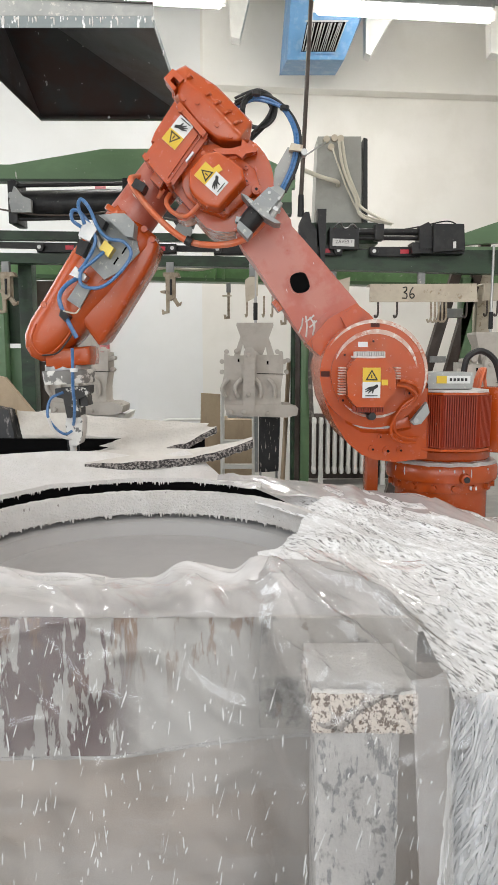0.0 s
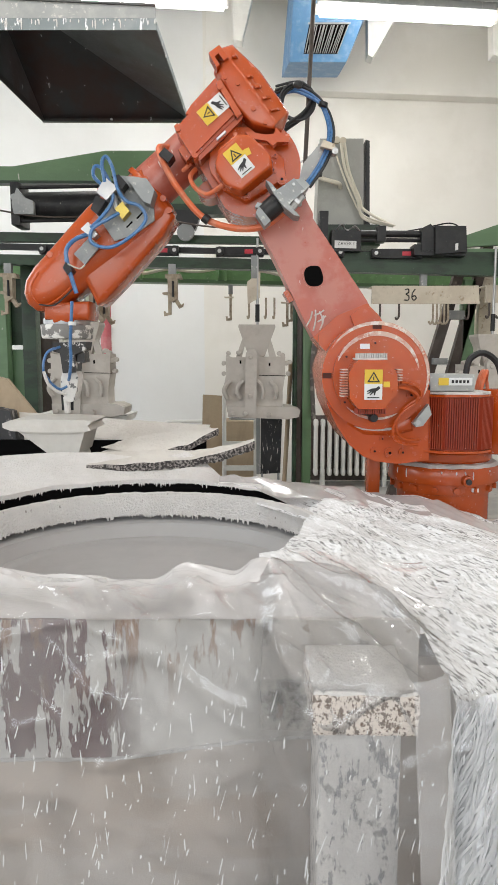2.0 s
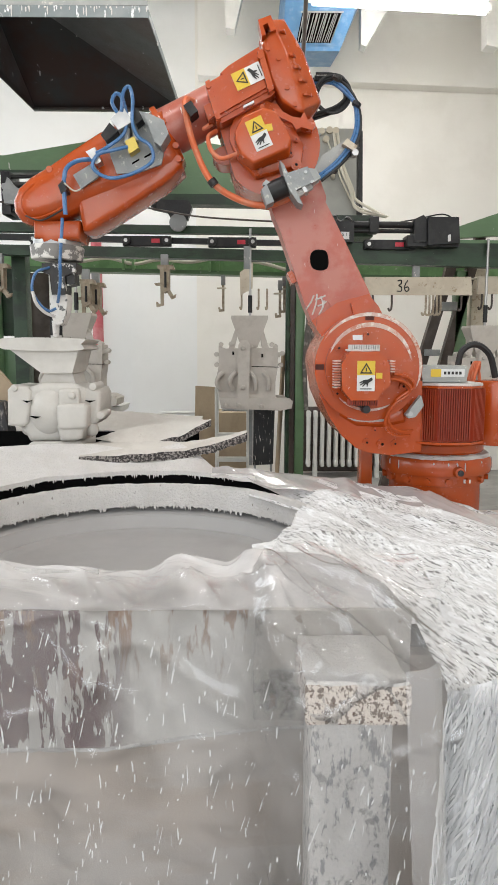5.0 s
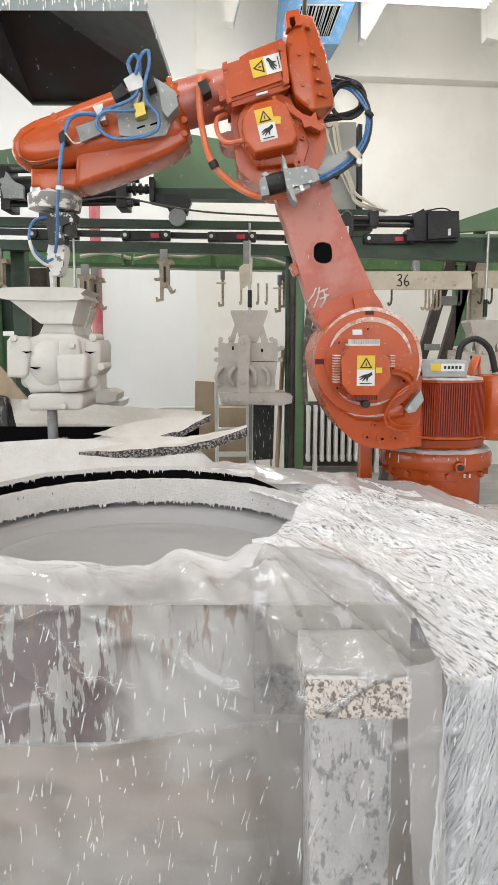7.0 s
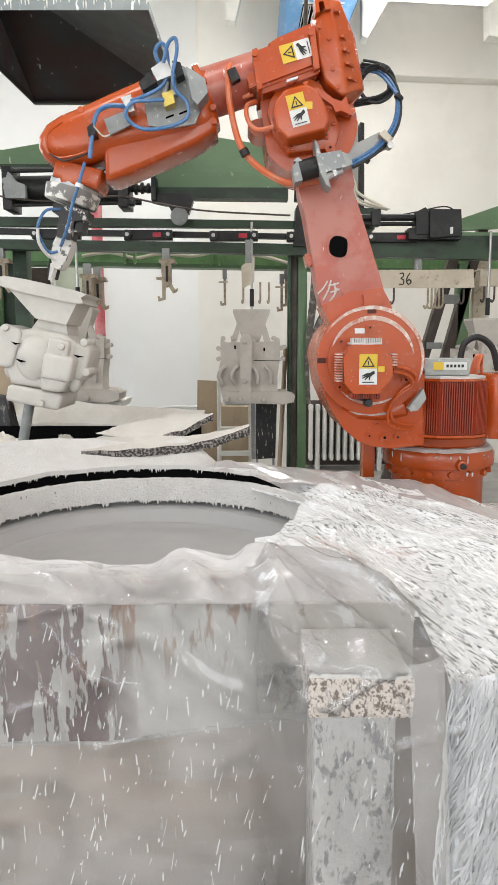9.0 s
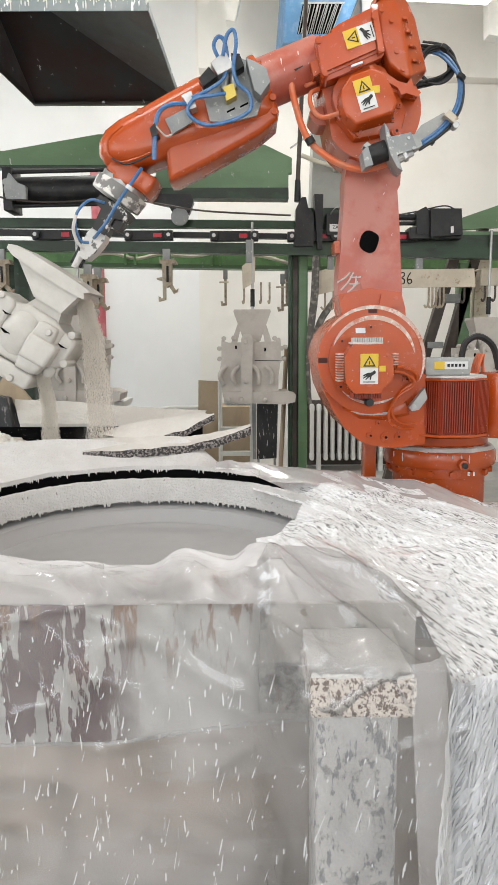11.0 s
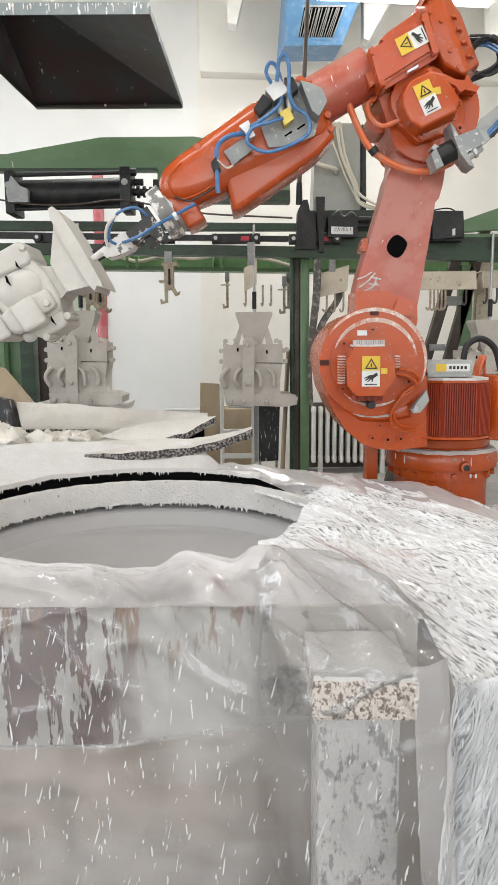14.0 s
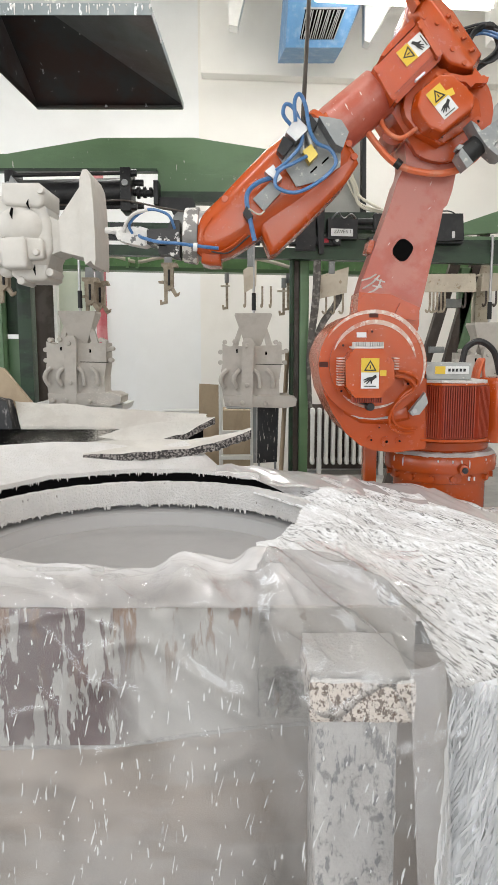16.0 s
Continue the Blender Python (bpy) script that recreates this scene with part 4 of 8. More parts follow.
    for p in [(-0.12, 0.176), (-0.106, 0.076), (0.062, 0.235), (0.076, 0.136)]:
        part("screw_head", prism(arc(p, 0.009, 0, 330, 12), -0.23, -0.215, 0.002), ORANGE, bm4)
    part("connector", prism([(-0.147, 0.131), (-0.122, 0.139), (-0.115, 0.096), (-0.138, 0.085)], -0.18, -0.08, 0.006), ORANGE, bm4)
    label_plate(bm4, (0.013, 0.184), (-0.25, 0.968), (-0.968, -0.25), -0.2185, 0.057, 0.099)
    part("type_label", prism([(-0.018, 0.098), (0.019, 0.108), (0.019, 0.101), (-0.018, 0.091)], -0.2185, -0.2, 0), WHITE, bm4)
    label_plate(hx, (0.013, -0.011), (0.972, 0.235), (-0.235, 0.972), -0.2665, 0.057, 0.099)
    c = (0.049, 0.002)
    part("small_sticker", box(c[0] - 0.011, c[0] + 0.011, -0.2675, -0.265, c[1] - 0.011, c[1] + 0.011, 0), YELLOW, hx)
    part("housing_strut", prism([(0.079, 0.079), (0.096, 0.072), (0.136, 0.042), (0.163, 0.033), (0.178, 0.049), (0.188, 0.015), (0.209, 0.002), (0.196, -0.012), (0.161, 0.004), (0.143, -0.001), (0.133, 0.022), (0.085, 0.054)], -0.2, -0.15, 0.005), ORANGE, up)
    # hoses and cable clamps on the upper arm
    part("orange_hose", tube([at_y((-0.171, 0.188), -0.06), at_y((-0.202, 0.188), -0.1), at_y((-0.21, 0.131), -0.12), at_y((-0.203, 0.032), -0.13), at_y((-0.168, -0.095), -0.14), at_y((-0.091, -0.174), -0.15), at_y((-0.004, -0.215), -0.16), at_y((0.073, -0.209), -0.16), at_y((0.102, -0.196), -0.16)], 0.0115, steps=8), ORHOSE, up, "thick orange hose")
    part("hose_clip", rod(at_y((-0.166, -0.099), -0.155), at_y((-0.156, -0.119), -0.155), 0.016, seg=14), BLACK, up)
    part("hose_clamp", prism([(-0.213, 0.156), (-0.185, 0.167), (-0.168, 0.131), (-0.195, 0.117)], -0.15, -0.07, 0.004), BLACK, up)
    part("orange_cable", tube([at_y((-0.118, 0.065), -0.12), at_y((-0.148, 0.044), -0.14), at_y((-0.148, 0), -0.15), at_y((-0.118, -0.038), -0.16), at_y((-0.058, -0.036), -0.18)], 0.008), ORHOSE, up)
    part("orange_cable", tube([at_y((-0.127, 0.088), -0.12), at_y((-0.159, 0.079), -0.12), at_y((-0.127, 0.105), -0.1), at_y((-0.114, 0.184), -0.08)], 0.007), ORHOSE, up)
    part("cable_gland", prism([(-0.066, -0.016), (-0.043, -0.009), (-0.04, -0.052), (-0.062, -0.048)], -0.2, -0.15, 0.004), ORANGE, up)
    part("signal_cable", tube([at_y((0.076, 0.049), -0.16), at_y((0.122, 0.025), -0.17), at_y((0.178, 0.015), -0.17), at_y((0.211, 0.015), -0.16)], 0.008), ORHOSE, up)
    part("cable_lug", prism([(0.163, 0.028), (0.196, 0.025), (0.2, -0.003), (0.171, 0.001)], -0.18, -0.14, 0.004), ORANGE, up)
    # bracket with connector block
    br = part("connector_bracket", prism([(0.064, -0.108), (0.075, -0.125), (0.102, -0.218), (0.115, -0.259), (0.1, -0.25), (0.079, -0.207), (0.068, -0.154)], -0.29, -0.2, 0.002), GREY, up, "steel angle bracket with cable connectors")
    a, b = [(0.008, -0.198), (0.081, -0.179)]
    part("connector_body", rod((a[0], -0.24, a[1]), (b[0], -0.24, b[1]), 0.034, 0.034, 20, bevel=0.004), BLACK, br)
    part("connector_flange", prism([(-0.009, -0.185), (0.01, -0.169), (0.025, -0.229), (-0.001, -0.236)], -0.275, -0.2, 0.006), GREY, br)
    part("gland", prism([(-0.001, -0.163), (0.012, -0.154), (0.031, -0.17), (0.016, -0.182)], -0.26, -0.22, 0.005), PALEGREY, br)
    part("connector_block", prism([(0.083, -0.151), (0.149, -0.142), (0.166, -0.192), (0.1, -0.208)], -0.285, -0.18, 0.008), GREY, br)
    part("plug_end", prism([(0.15, -0.143), (0.178, -0.152), (0.188, -0.181), (0.164, -0.193)], -0.27, -0.2, 0.008), PALEGREY, br)
    a, b = [(0.103, -0.222), (0.154, -0.201)]
    part("hose_fitting", rod((a[0], -0.27, a[1]), (b[0], -0.27, b[1]), 0.013, 0.012, 8), STEEL, br)
    part("fitting_nut", rod((a[0] * 0.6 + b[0] * 0.4, -0.27, a[1] * 0.6 + b[1] * 0.4), (a[0] * 0.4 + b[0] * 0.6, -0.27, a[1] * 0.4 + b[1] * 0.6), 0.018, 0.018, 6), STEEL, br)
    for p in [(0.087, -0.167), (0.1, -0.206), (0.14, -0.159), (0.155, -0.192)]:
        part("block_screw", prism(arc(p, 0.005, 0, 300, 8), -0.289, -0.28, 0.001), STEEL, br)
    tp = part("tag_plate", prism([(0.183, -0.128), (0.225, -0.079), (0.304, -0.044), (0.33, -0.073), (0.335, -0.098), (0.273, -0.124), (0.23, -0.135)], -0.12, -0.112, 0.002), PALEGREY, up, "bent pale steel plate")
    part("plate_clip", prism([(0.296, -0.06), (0.315, -0.045), (0.345, -0.075), (0.329, -0.088)], -0.15, -0.12, 0.003), CREAM, tp)
    part("clip_screw", rod(at_y((0.334, -0.096), -0.155), at_y((0.334, -0.096), -0.12), 0.011, seg=12), STEEL, tp)
    for i in range(3):
        d = 0.007 * (i - 1)
        line = [(0.231, 0.2), (0.276, 0.19), (0.32, 0.173), (0.356, 0.128), (0.375, 0.067), (0.365, -0.007), (0.333, -0.063), (0.277, -0.115), (0.198, -0.161)]
        part("blue_hose" if i else "black_hose", tube([(x - d, -0.02 - 0.017 * k, z - d * (1 if k < 4 else -1)) for k, (x, z) in enumerate(line)], 0.0052), BLUEHOSE if i else RUBBER, up)
    for p in [(0.321, 0.168), (0.373, 0.072), (0.317, -0.082), (0.259, -0.129)]:
        part("cable_tie", rod((p[0] - 0.004, -0.1, p[1] - 0.005), (p[0] + 0.004, -0.1, p[1] + 0.005), 0.016, seg=10), BLACK, up)
    for i in range(3):
        c, r = (0.304, 0.129), 0.052 + 0.0055 * i
        loop = [(c[0] + r * math.cos(radians(a)), -0.05 - 0.008 * i - a * 0.00004, c[1] + r * 0.98 * math.sin(radians(a))) for a in range(150, -235, -22)]
        part("black_hose", tube(loop, 0.0042, steps=4), RUBBER, up)
    for i in range(3):
        part("black_hose", tube([at_y(p, -0.04 - 0.012 * i) for p in [(x + 0.004 * i, z + 0.006 * i) for x, z in [(0.2, 0.061), (0.251, 0.069), (0.299, 0.077), (0.334, 0.096), (0.349, 0.125), (0.34, 0.166), (0.302, 0.185), (0.249, 0.196)]]], 0.0045), RUBBER, up)
    part("rear_cable", tube([at_y(p, 0.02) for p in [(0.211, 0.341), (0.228, 0.294), (0.241, 0.247), (0.254, 0.199)]], 0.008), RUBBER, up)
    # valve plate on the forearm
    vp = part("valve_plate", prism([(-0.497, 0.112), (-0.36, 0.18), (-0.308, 0.148), (-0.286, 0.077), (-0.325, -0.006), (-0.409, -0.017), (-0.482, -0.005)], -0.125, -0.115, 0.002), GREY, fa, "grey valve mounting plate with blue hoses")
    part("side_plate", prism([(-0.342, 0.148), (-0.316, 0.134), (-0.282, 0.109), (-0.275, 0.066), (-0.31, 0.03), (-0.328, 0.05)], -0.2, -0.12, 0.003), GREY, vp)
    part("lower_plate", prism([(-0.629, 0.018), (-0.552, 0.044), (-0.535, 0), (-0.612, -0.032)], -0.135, -0.12, 0.003), GREY, vp)
    part("valve_block", prism([(-0.455, 0.151), (-0.405, 0.18), (-0.384, 0.13), (-0.437, 0.112)], -0.19, -0.12, 0.005), STEEL, vp)
    part("black_valve", prism([(-0.501, 0.116), (-0.463, 0.148), (-0.441, 0.116), (-0.489, 0.091)], -0.17, -0.12, 0.005), BLACK, vp)
    part("black_valve", prism([(-0.387, 0.175), (-0.36, 0.17), (-0.35, 0.134), (-0.376, 0.121)], -0.18, -0.12, 0.005), BLACK, vp)
    part("brass_valve", prism([(-0.426, 0.08), (-0.392, 0.089), (-0.385, 0.05), (-0.42, 0.037)], -0.17, -0.12, 0.004), BRASS, vp)
    part("piston", rod(at_y((-0.423, 0.076), -0.15), at_y((-0.41, 0.123), -0.15), 0.011, seg=14), STEEL, vp)
    part("piston", rod(at_y((-0.389, 0.077), -0.15), at_y((-0.387, 0.13), -0.15), 0.011, seg=14), STEEL, vp)
    part("hose_fitting", prism([(-0.563, 0.073), (-0.529, 0.082), (-0.519, 0.031), (-0.538, 0.026)], -0.17, -0.12, 0.004), STEEL, vp)
    for q in (((-0.409, 0.019)), ((-0.363, 0.03))):
        part("slot", prism([(q[0] - 0.014, q[1] - 0.006), (q[0] + 0.014, q[1] + 0.003), (q[0] + 0.014, q[1] + 0.009), (q[0] - 0.014, q[1])], -0.1265, -0.12, 0), VOID, vp)
    part("blue_hose", tube([at_y((-0.425, 0.159), -0.17), at_y((-0.439, 0.203), -0.18), at_y((-0.42, 0.229), -0.18), at_y((-0.402, 0.208), -0.18), at_y((-0.403, 0.141), -0.18), at_y((-0.427, 0.097), -0.18), at_y((-0.486, 0.07), -0.18), at_y((-0.529, 0.061), -0.17)], 0.0062, steps=8), BLUEHOSE, vp)
    part("blue_hose", tube([at_y((-0.414, 0.166), -0.19), at_y((-0.394, 0.22), -0.2), at_y((-0.371, 0.234), -0.2), at_y((-0.368, 0.194), -0.2), at_y((-0.385, 0.124), -0.2), at_y((-0.378, 0.079), -0.19), at_y((-0.345, 0.044), -0.18), at_y((-0.35, -0.005), -0.18), at_y((-0.422, -0.03), -0.18), at_y((-0.501, -0.029), -0.18), at_y((-0.549, 0.013), -0.18), at_y((-0.524, 0.052), -0.18), at_y((-0.467, 0.056), -0.18), at_y((-0.42, 0.06), -0.17)], 0.0062, steps=8), BLUEHOSE, vp)
    part("blue_hose", tube([at_y((-0.537, 0.049), -0.15), at_y((-0.594, 0.053), -0.16), at_y((-0.636, 0.04), -0.16), at_y((-0.656, 0.007), -0.16), at_y((-0.67, -0.054), -0.16), at_y((-0.681, -0.109), -0.155)], 0.0078), BLUEHOSE, fa)
    part("cable_tie", prism([(-0.68, -0.014), (-0.66, 0), (-0.654, -0.036), (-0.677, -0.042)], -0.17, -0.11, 0.003), BLACK, fa)
    part("white_tie", tube([at_y((-0.658, -0.011), -0.17), at_y((-0.634, -0.038), -0.15), at_y((-0.611, -0.034), -0.14)], 0.003, seg=5), WHITEHOSE, fa)
    part("black_wire", tube([at_y((-0.825, -0.076), -0.115), at_y((-0.78, -0.102), -0.118), at_y((-0.731, -0.095), -0.12), at_y((-0.686, -0.083), -0.13)], 0.003, seg=5), RUBBER, fa)

    # wrist and spray gun, about the wrist axis
    wr = part("wrist", loaf([(-0.071, -0.046), (0.093, -0.046), (0.094, -0.086), (0.087, -0.113), (0.035, -0.111), (0.031, -0.123), (-0.039, -0.123), (-0.044, -0.109), (-0.072, -0.106)], -0.085, 0.085, 0.012, 3), ORANGE, t, "orange wrist with spray gun", 50)
    a, b = (-0.01, -0.101), (-0.011, -0.129)
    part("flange_ring", rod((a[0], 0, a[1]), (b[0], 0, b[1]), 0.085, seg=28, bevel=0.004), STEEL, wr)
    a, b = (-0.011, -0.125), (-0.013, -0.176)
    part("tool_flange", rod((a[0], 0, a[1]), (b[0], 0, b[1]), 0.098, 0.092, seg=28, bevel=0.006), mat("glaze_crusted_flange", (0.22, 0.21, 0.2), 0.6, 0.3, second=(0.72, 0.7, 0.66), amount=1.0, scale=18, edge=(0.47, 0.53)), wr, "flange crusted with white glaze")
    gun = mat("glaze_spattered_gun", (0.035, 0.033, 0.033), 0.5, 0.2, second=(0.6, 0.58, 0.55), amount=1.0, scale=22, edge=(0.56, 0.6))
    part("gun_bracket", prism([(-0.057, -0.189), (0.067, -0.189), (0.062, -0.219), (0.025, -0.235), (0.023, -0.301), (-0.025, -0.301), (-0.031, -0.229), (-0.058, -0.22)], -0.05, 0.05, 0.006), gun, wr, "black spray gun bracket spattered white")
    part("gun_side", prism([(0.026, -0.21), (0.054, -0.21), (0.056, -0.262), (0.028, -0.268)], -0.035, 0.045, 0.004), gun, wr)
    part("gun_body", prism(rounded([(-0.029, -0.297), (0.023, -0.297), (0.025, -0.34), (0.007, -0.403), (-0.021, -0.403), (-0.036, -0.356)], 2), -0.04, 0.04, 0.012, seg=3), mat("glaze_crusted_gun", (0.66, 0.64, 0.61), 0.7, second=(0.1, 0.1, 0.1), amount=0.9, scale=30, edge=(0.58, 0.62), bump=0.5), wr, "spray gun body crusted with white glaze")
    a, b = (-0.028, -0.392), (-0.028, -0.453)
    part("nozzle", rod((a[0], 0, a[1]), (b[0], 0, b[1]), 0.014, 0.011, 14), GLAZE, wr, "white crusted nozzle")
    part("black_shield", prism([(-0.064, -0.36), (-0.016, -0.375), (-0.019, -0.445), (-0.063, -0.445)], 0.05, 0.056, 0.001), BLACK, wr)
    part("blue_hose", tube([at_y((0.05, -0.051), -0.155), at_y((0.042, -0.121), -0.15), at_y((0.032, -0.196), -0.14), at_y((0.026, -0.252), -0.12), at_y((0.008, -0.308), -0.08), at_y((-0.004, -0.327), -0.05)], 0.0058), BLUEHOSE, wr)
    part("blue_hose", tube([at_y((-0.029, -0.205), -0.05), at_y((-0.069, -0.225), -0.08), at_y((-0.084, -0.282), -0.09), at_y((-0.066, -0.33), -0.08), at_y((-0.037, -0.359), -0.06), at_y((-0.011, -0.35), -0.05)], 0.005), BLUEHOSE, wr)
    part("white_hose", tube([at_y((-0.082, -0.292), -0.095), at_y((-0.07, -0.336), -0.09), at_y((-0.044, -0.367), -0.07), at_y((-0.016, -0.379), -0.05)], 0.006), GLAZE, wr)
    part("hose_tie", rod(at_y((0.046, -0.121), -0.15), at_y((0.045, -0.134), -0.15), 0.014, seg=12), WHITE, wr)
    return low, up, fa, wr


LOWER, ELBOW, FOREARM, WRIST = robot()

# ---- casting pattern being sprayed ----
def sprayed_pattern():
    t = thing("casting_pattern", "foam engine casting pattern wet with fresh white coating", "casting pattern", pose(-0.633, 2.75, 1.339))
    part("pouring_cup", prism([(-0.234, -0.025), (0.027, -0.029), (0.001, -0.117), (-0.114, -0.117)], -0.115, 0.115, 0.02, seg=3), WET, t)
    part("rim", prism(rounded([(-0.248, 0.011), (0.035, 0.011), (0.04, -0.009), (0.029, -0.033), (-0.246, -0.029)], 3), -0.13, 0.13, 0.016, seg=4), WET, t, "thick pale cup rim")
    part("neck", prism([(-0.106, -0.111), (-0.007, -0.11), (0.012, -0.172), (-0.137, -0.172)], -0.09, 0.09, 0.015, seg=3), WET, t)
    part("body_block", loaf([(-0.173, -0.172), (-0.136, -0.16), (-0.11, -0.149), (-0.006, -0.149), (0.026, -0.166), (0.047, -0.176), (0.046, -0.322), (0.032, -0.368), (-0.17, -0.376), (-0.197, -0.326)], -0.11, 0.12, 0.025), WET, t, "", 60)
    part("side_block", loaf([(-0.242, -0.18), (-0.227, -0.162), (-0.169, -0.166), (-0.153, -0.184), (-0.167, -0.305), (-0.188, -0.319), (-0.247, -0.313)], -0.124, 0.11, 0.014), WET, t, "", 60)
    part("side_block", loaf([(0.018, -0.17), (0.091, -0.178), (0.101, -0.197), (0.096, -0.291), (0.076, -0.312), (0.017, -0.314)], -0.095, 0.13, 0.016), WET, t, "", 60)
    c = (-0.094, -0.262)
    part("barrel", ball((c[0], -0.09, c[1]), 0.08, None, 0.95, 0.62, 1.15, 28), WET, t, "", 70)
    part("front_block", loaf([(-0.05, -0.237), (-0.038, -0.229), (0.052, -0.227), (0.062, -0.239), (0.06, -0.311), (0.049, -0.321), (-0.048, -0.323)], -0.168, -0.03, 0.014), WET, t, "", 60)
    part("riser", loaf([(-0.046, -0.18), (-0.035, -0.172), (0.023, -0.172), (0.03, -0.184), (0.033, -0.246), (-0.05, -0.246)], -0.145, -0.03, 0.012), WET, t, "", 60)
    part("skirt", loaf([(-0.056, -0.312), (0.051, -0.312), (0.039, -0.358), (0.018, -0.368), (-0.044, -0.37)], -0.152, -0.03, 0.02), WET, t, "", 60)
    part("foot", loaf([(-0.174, -0.385), (-0.161, -0.376), (0.02, -0.372), (0.032, -0.383), (0.028, -0.431), (0.015, -0.438), (-0.168, -0.44), (-0.176, -0.429)], -0.118, 0.14, 0.014), WET, t, "", 60)
    c = (-0.116, -0.442)
    part("spindle", rod((c[0], 0, c[1]), (c[0], 0, c[1] - 0.75), 0.02, seg=14), GREY, t, "dusty steel spindle")
    for px, y in (((0.006, -0.197), -0.145), ((-0.039, -0.422), -0.118), ((-0.212, -0.172), -0.12)):
        part("bolt", rod((px[0], y + 0.01, px[1]), (px[0], y - 0.016, px[1]), 0.015, 0.012, 14, bevel=0.004), WET, t)
    for px in ((0.072, -0.168), (0.098, -0.276)):
        part("pin", rod((px[0], -0.1, px[1]), (px[0], 0.05, px[1]), 0.015, 0.015, 14, bevel=0.005), WET, t)
    for px in ((0.059, -0.33), (-0.184, -0.326)):
        part("lug", ball((px[0], -0.07, px[1]), 0.026, None, 1, 1, 1.2, 14), WET, t, "", 70)
    for px, y, w in (((-0.134, -0.279), -0.142, 0.021), ((-0.168, -0.221), -0.1275, 0.016), ((0.06, -0.222), -0.0985, 0.022)):
        part("vent_slot", prism([(px[0] - w, px[1] + 0.003), (px[0], px[1] - 0.006), (px[0] + w, px[1] + 0.002), (px[0], px[1] + 0.002)], y, y + 0.03, 0), VOID, t, "narrow dark vent slot")
    return t


PATTERN = sprayed_pattern()


SAND = mat("pale_moulding_sand", (0.84, 0.79, 0.71), 0.9, second=(0.76, 0.7, 0.61), amount=0.4, scale=40, bump=0.4, fine=200)


def sand_stream(line, r, count, seed):
    """Falling sand: short streaks of grains along a curved fall, past counting."""
    rng = random.Random(seed)
    ps = [Vector(p) for p in line]
    verts, faces = [], []
    for k in range(count):
        u = rng.random()
        f = u * (len(ps) - 1)
        i = min(int(f), len(ps) - 2)
        spread = r * (0.45 + 0.75 * u)
        c = ps[i].lerp(ps[i + 1], f - i) + Vector((rng.uniform(-1, 1) * spread, rng.gauss(0, spread * 0.5), 0))
        w, h = rng.uniform(0.0004, 0.0008), rng.uniform(0.003, 0.009)
        o = len(verts)
        verts += [c + Vector(d) for d in ((-w, w, 0), (w, w, 0), (0, -w, 0), (0, 0, h), (0, 0, -h))]
        faces += [(o + a, o + b, o + d) for a, b, d in ((0, 2, 3), (2, 1, 3), (1, 0, 3), (2, 0, 4), (1, 2, 4), (0, 1, 4))]
    bm = bmesh.new()
    vs = [bm.verts.new(v) for v in verts]
    for f in faces:
        bm.faces.new([vs[i] for i in f])
    return tagged(part("sand_stream", bm, SAND, None), "stream of pale dry sand pouring off the casting pattern", "sand", kind="stuff")


STREAM_RIM = sand_stream([(-0.587, 2.72, 1.391), (-0.556, 2.72, 1.319), (-0.53, 2.72, 1.192), (-0.515, 2.72, 0.998), (-0.506, 2.72, 0.756)], 0.046, 19000, 3)
STREAM_BODY = sand_stream([(-0.729, 2.7, 1.159), (-0.715, 2.7, 1.086), (-0.693, 2.7, 0.935), (-0.687, 2.7, 0.738)], 0.028, 15000, 4)


def sand_heap():
    """Sand thrown up where the streams fall into the pit."""
    bm = bmesh.new()
    for c, w, h in (((-1.037, 2.85, 0.747), 0.1, 0.07), ((-0.909, 2.85, 0.758), 0.11, 0.065), ((-0.771, 2.85, 0.745), 0.11, 0.06), ((-0.633, 2.85, 0.739), 0.1, 0.055)):
        ball(c, 1.0, bm, w, 0.1, h, 56)
    rough(rough(rough(rough(bm, 0.09, 0.045), 0.035, 0.022), 0.014, 0.01), 0.005, 0.004)
    return tagged(part("sand_heap", bm, SAND, None, smooth=80), "churning heap of pale sand thrown up in pit", "sand", kind="stuff")


HEAP = sand_heap()


def dust_cloud(centres, count, seed):
    """Fine sand dust hanging over the pit: grains past counting."""
    rng = random.Random(seed)
    verts, faces = [], []
    for k in range(count):
        c, w, h = rng.choice(centres)
        p = Vector((rng.gauss(c[0], w), rng.gauss(c[1], 0.06), c[2] + abs(rng.gauss(0, h))))
        r = rng.uniform(0.0004, 0.0009)
        o = len(verts)
        verts += [p + Vector(d) * r for d in ((-1, 0.6, -0.5), (1, 0.6, -0.5), (0, -1, -0.5), (0, 0, 1.2))]
        faces += [(o, o + 2, o + 3), (o + 2, o + 1, o + 3), (o + 1, o, o + 3), (o, o + 1, o + 2)]
    me = bpy.data.meshes.new("sand_dust")
    me.from_pydata(verts, [], faces)
    me.materials.append(SAND)
    return tagged(new("sand_dust", me), "thin cloud of pale sand dust over the pit", "dust", kind="stuff")


DUSTCLOUD = dust_cloud([((-0.78, 2.85, 0.74), 0.08, 0.06), ((-0.6, 2.85, 0.74), 0.08, 0.05), ((-0.56, 2.85, 0.78), 0.025, 0.1)], 34000, 21)


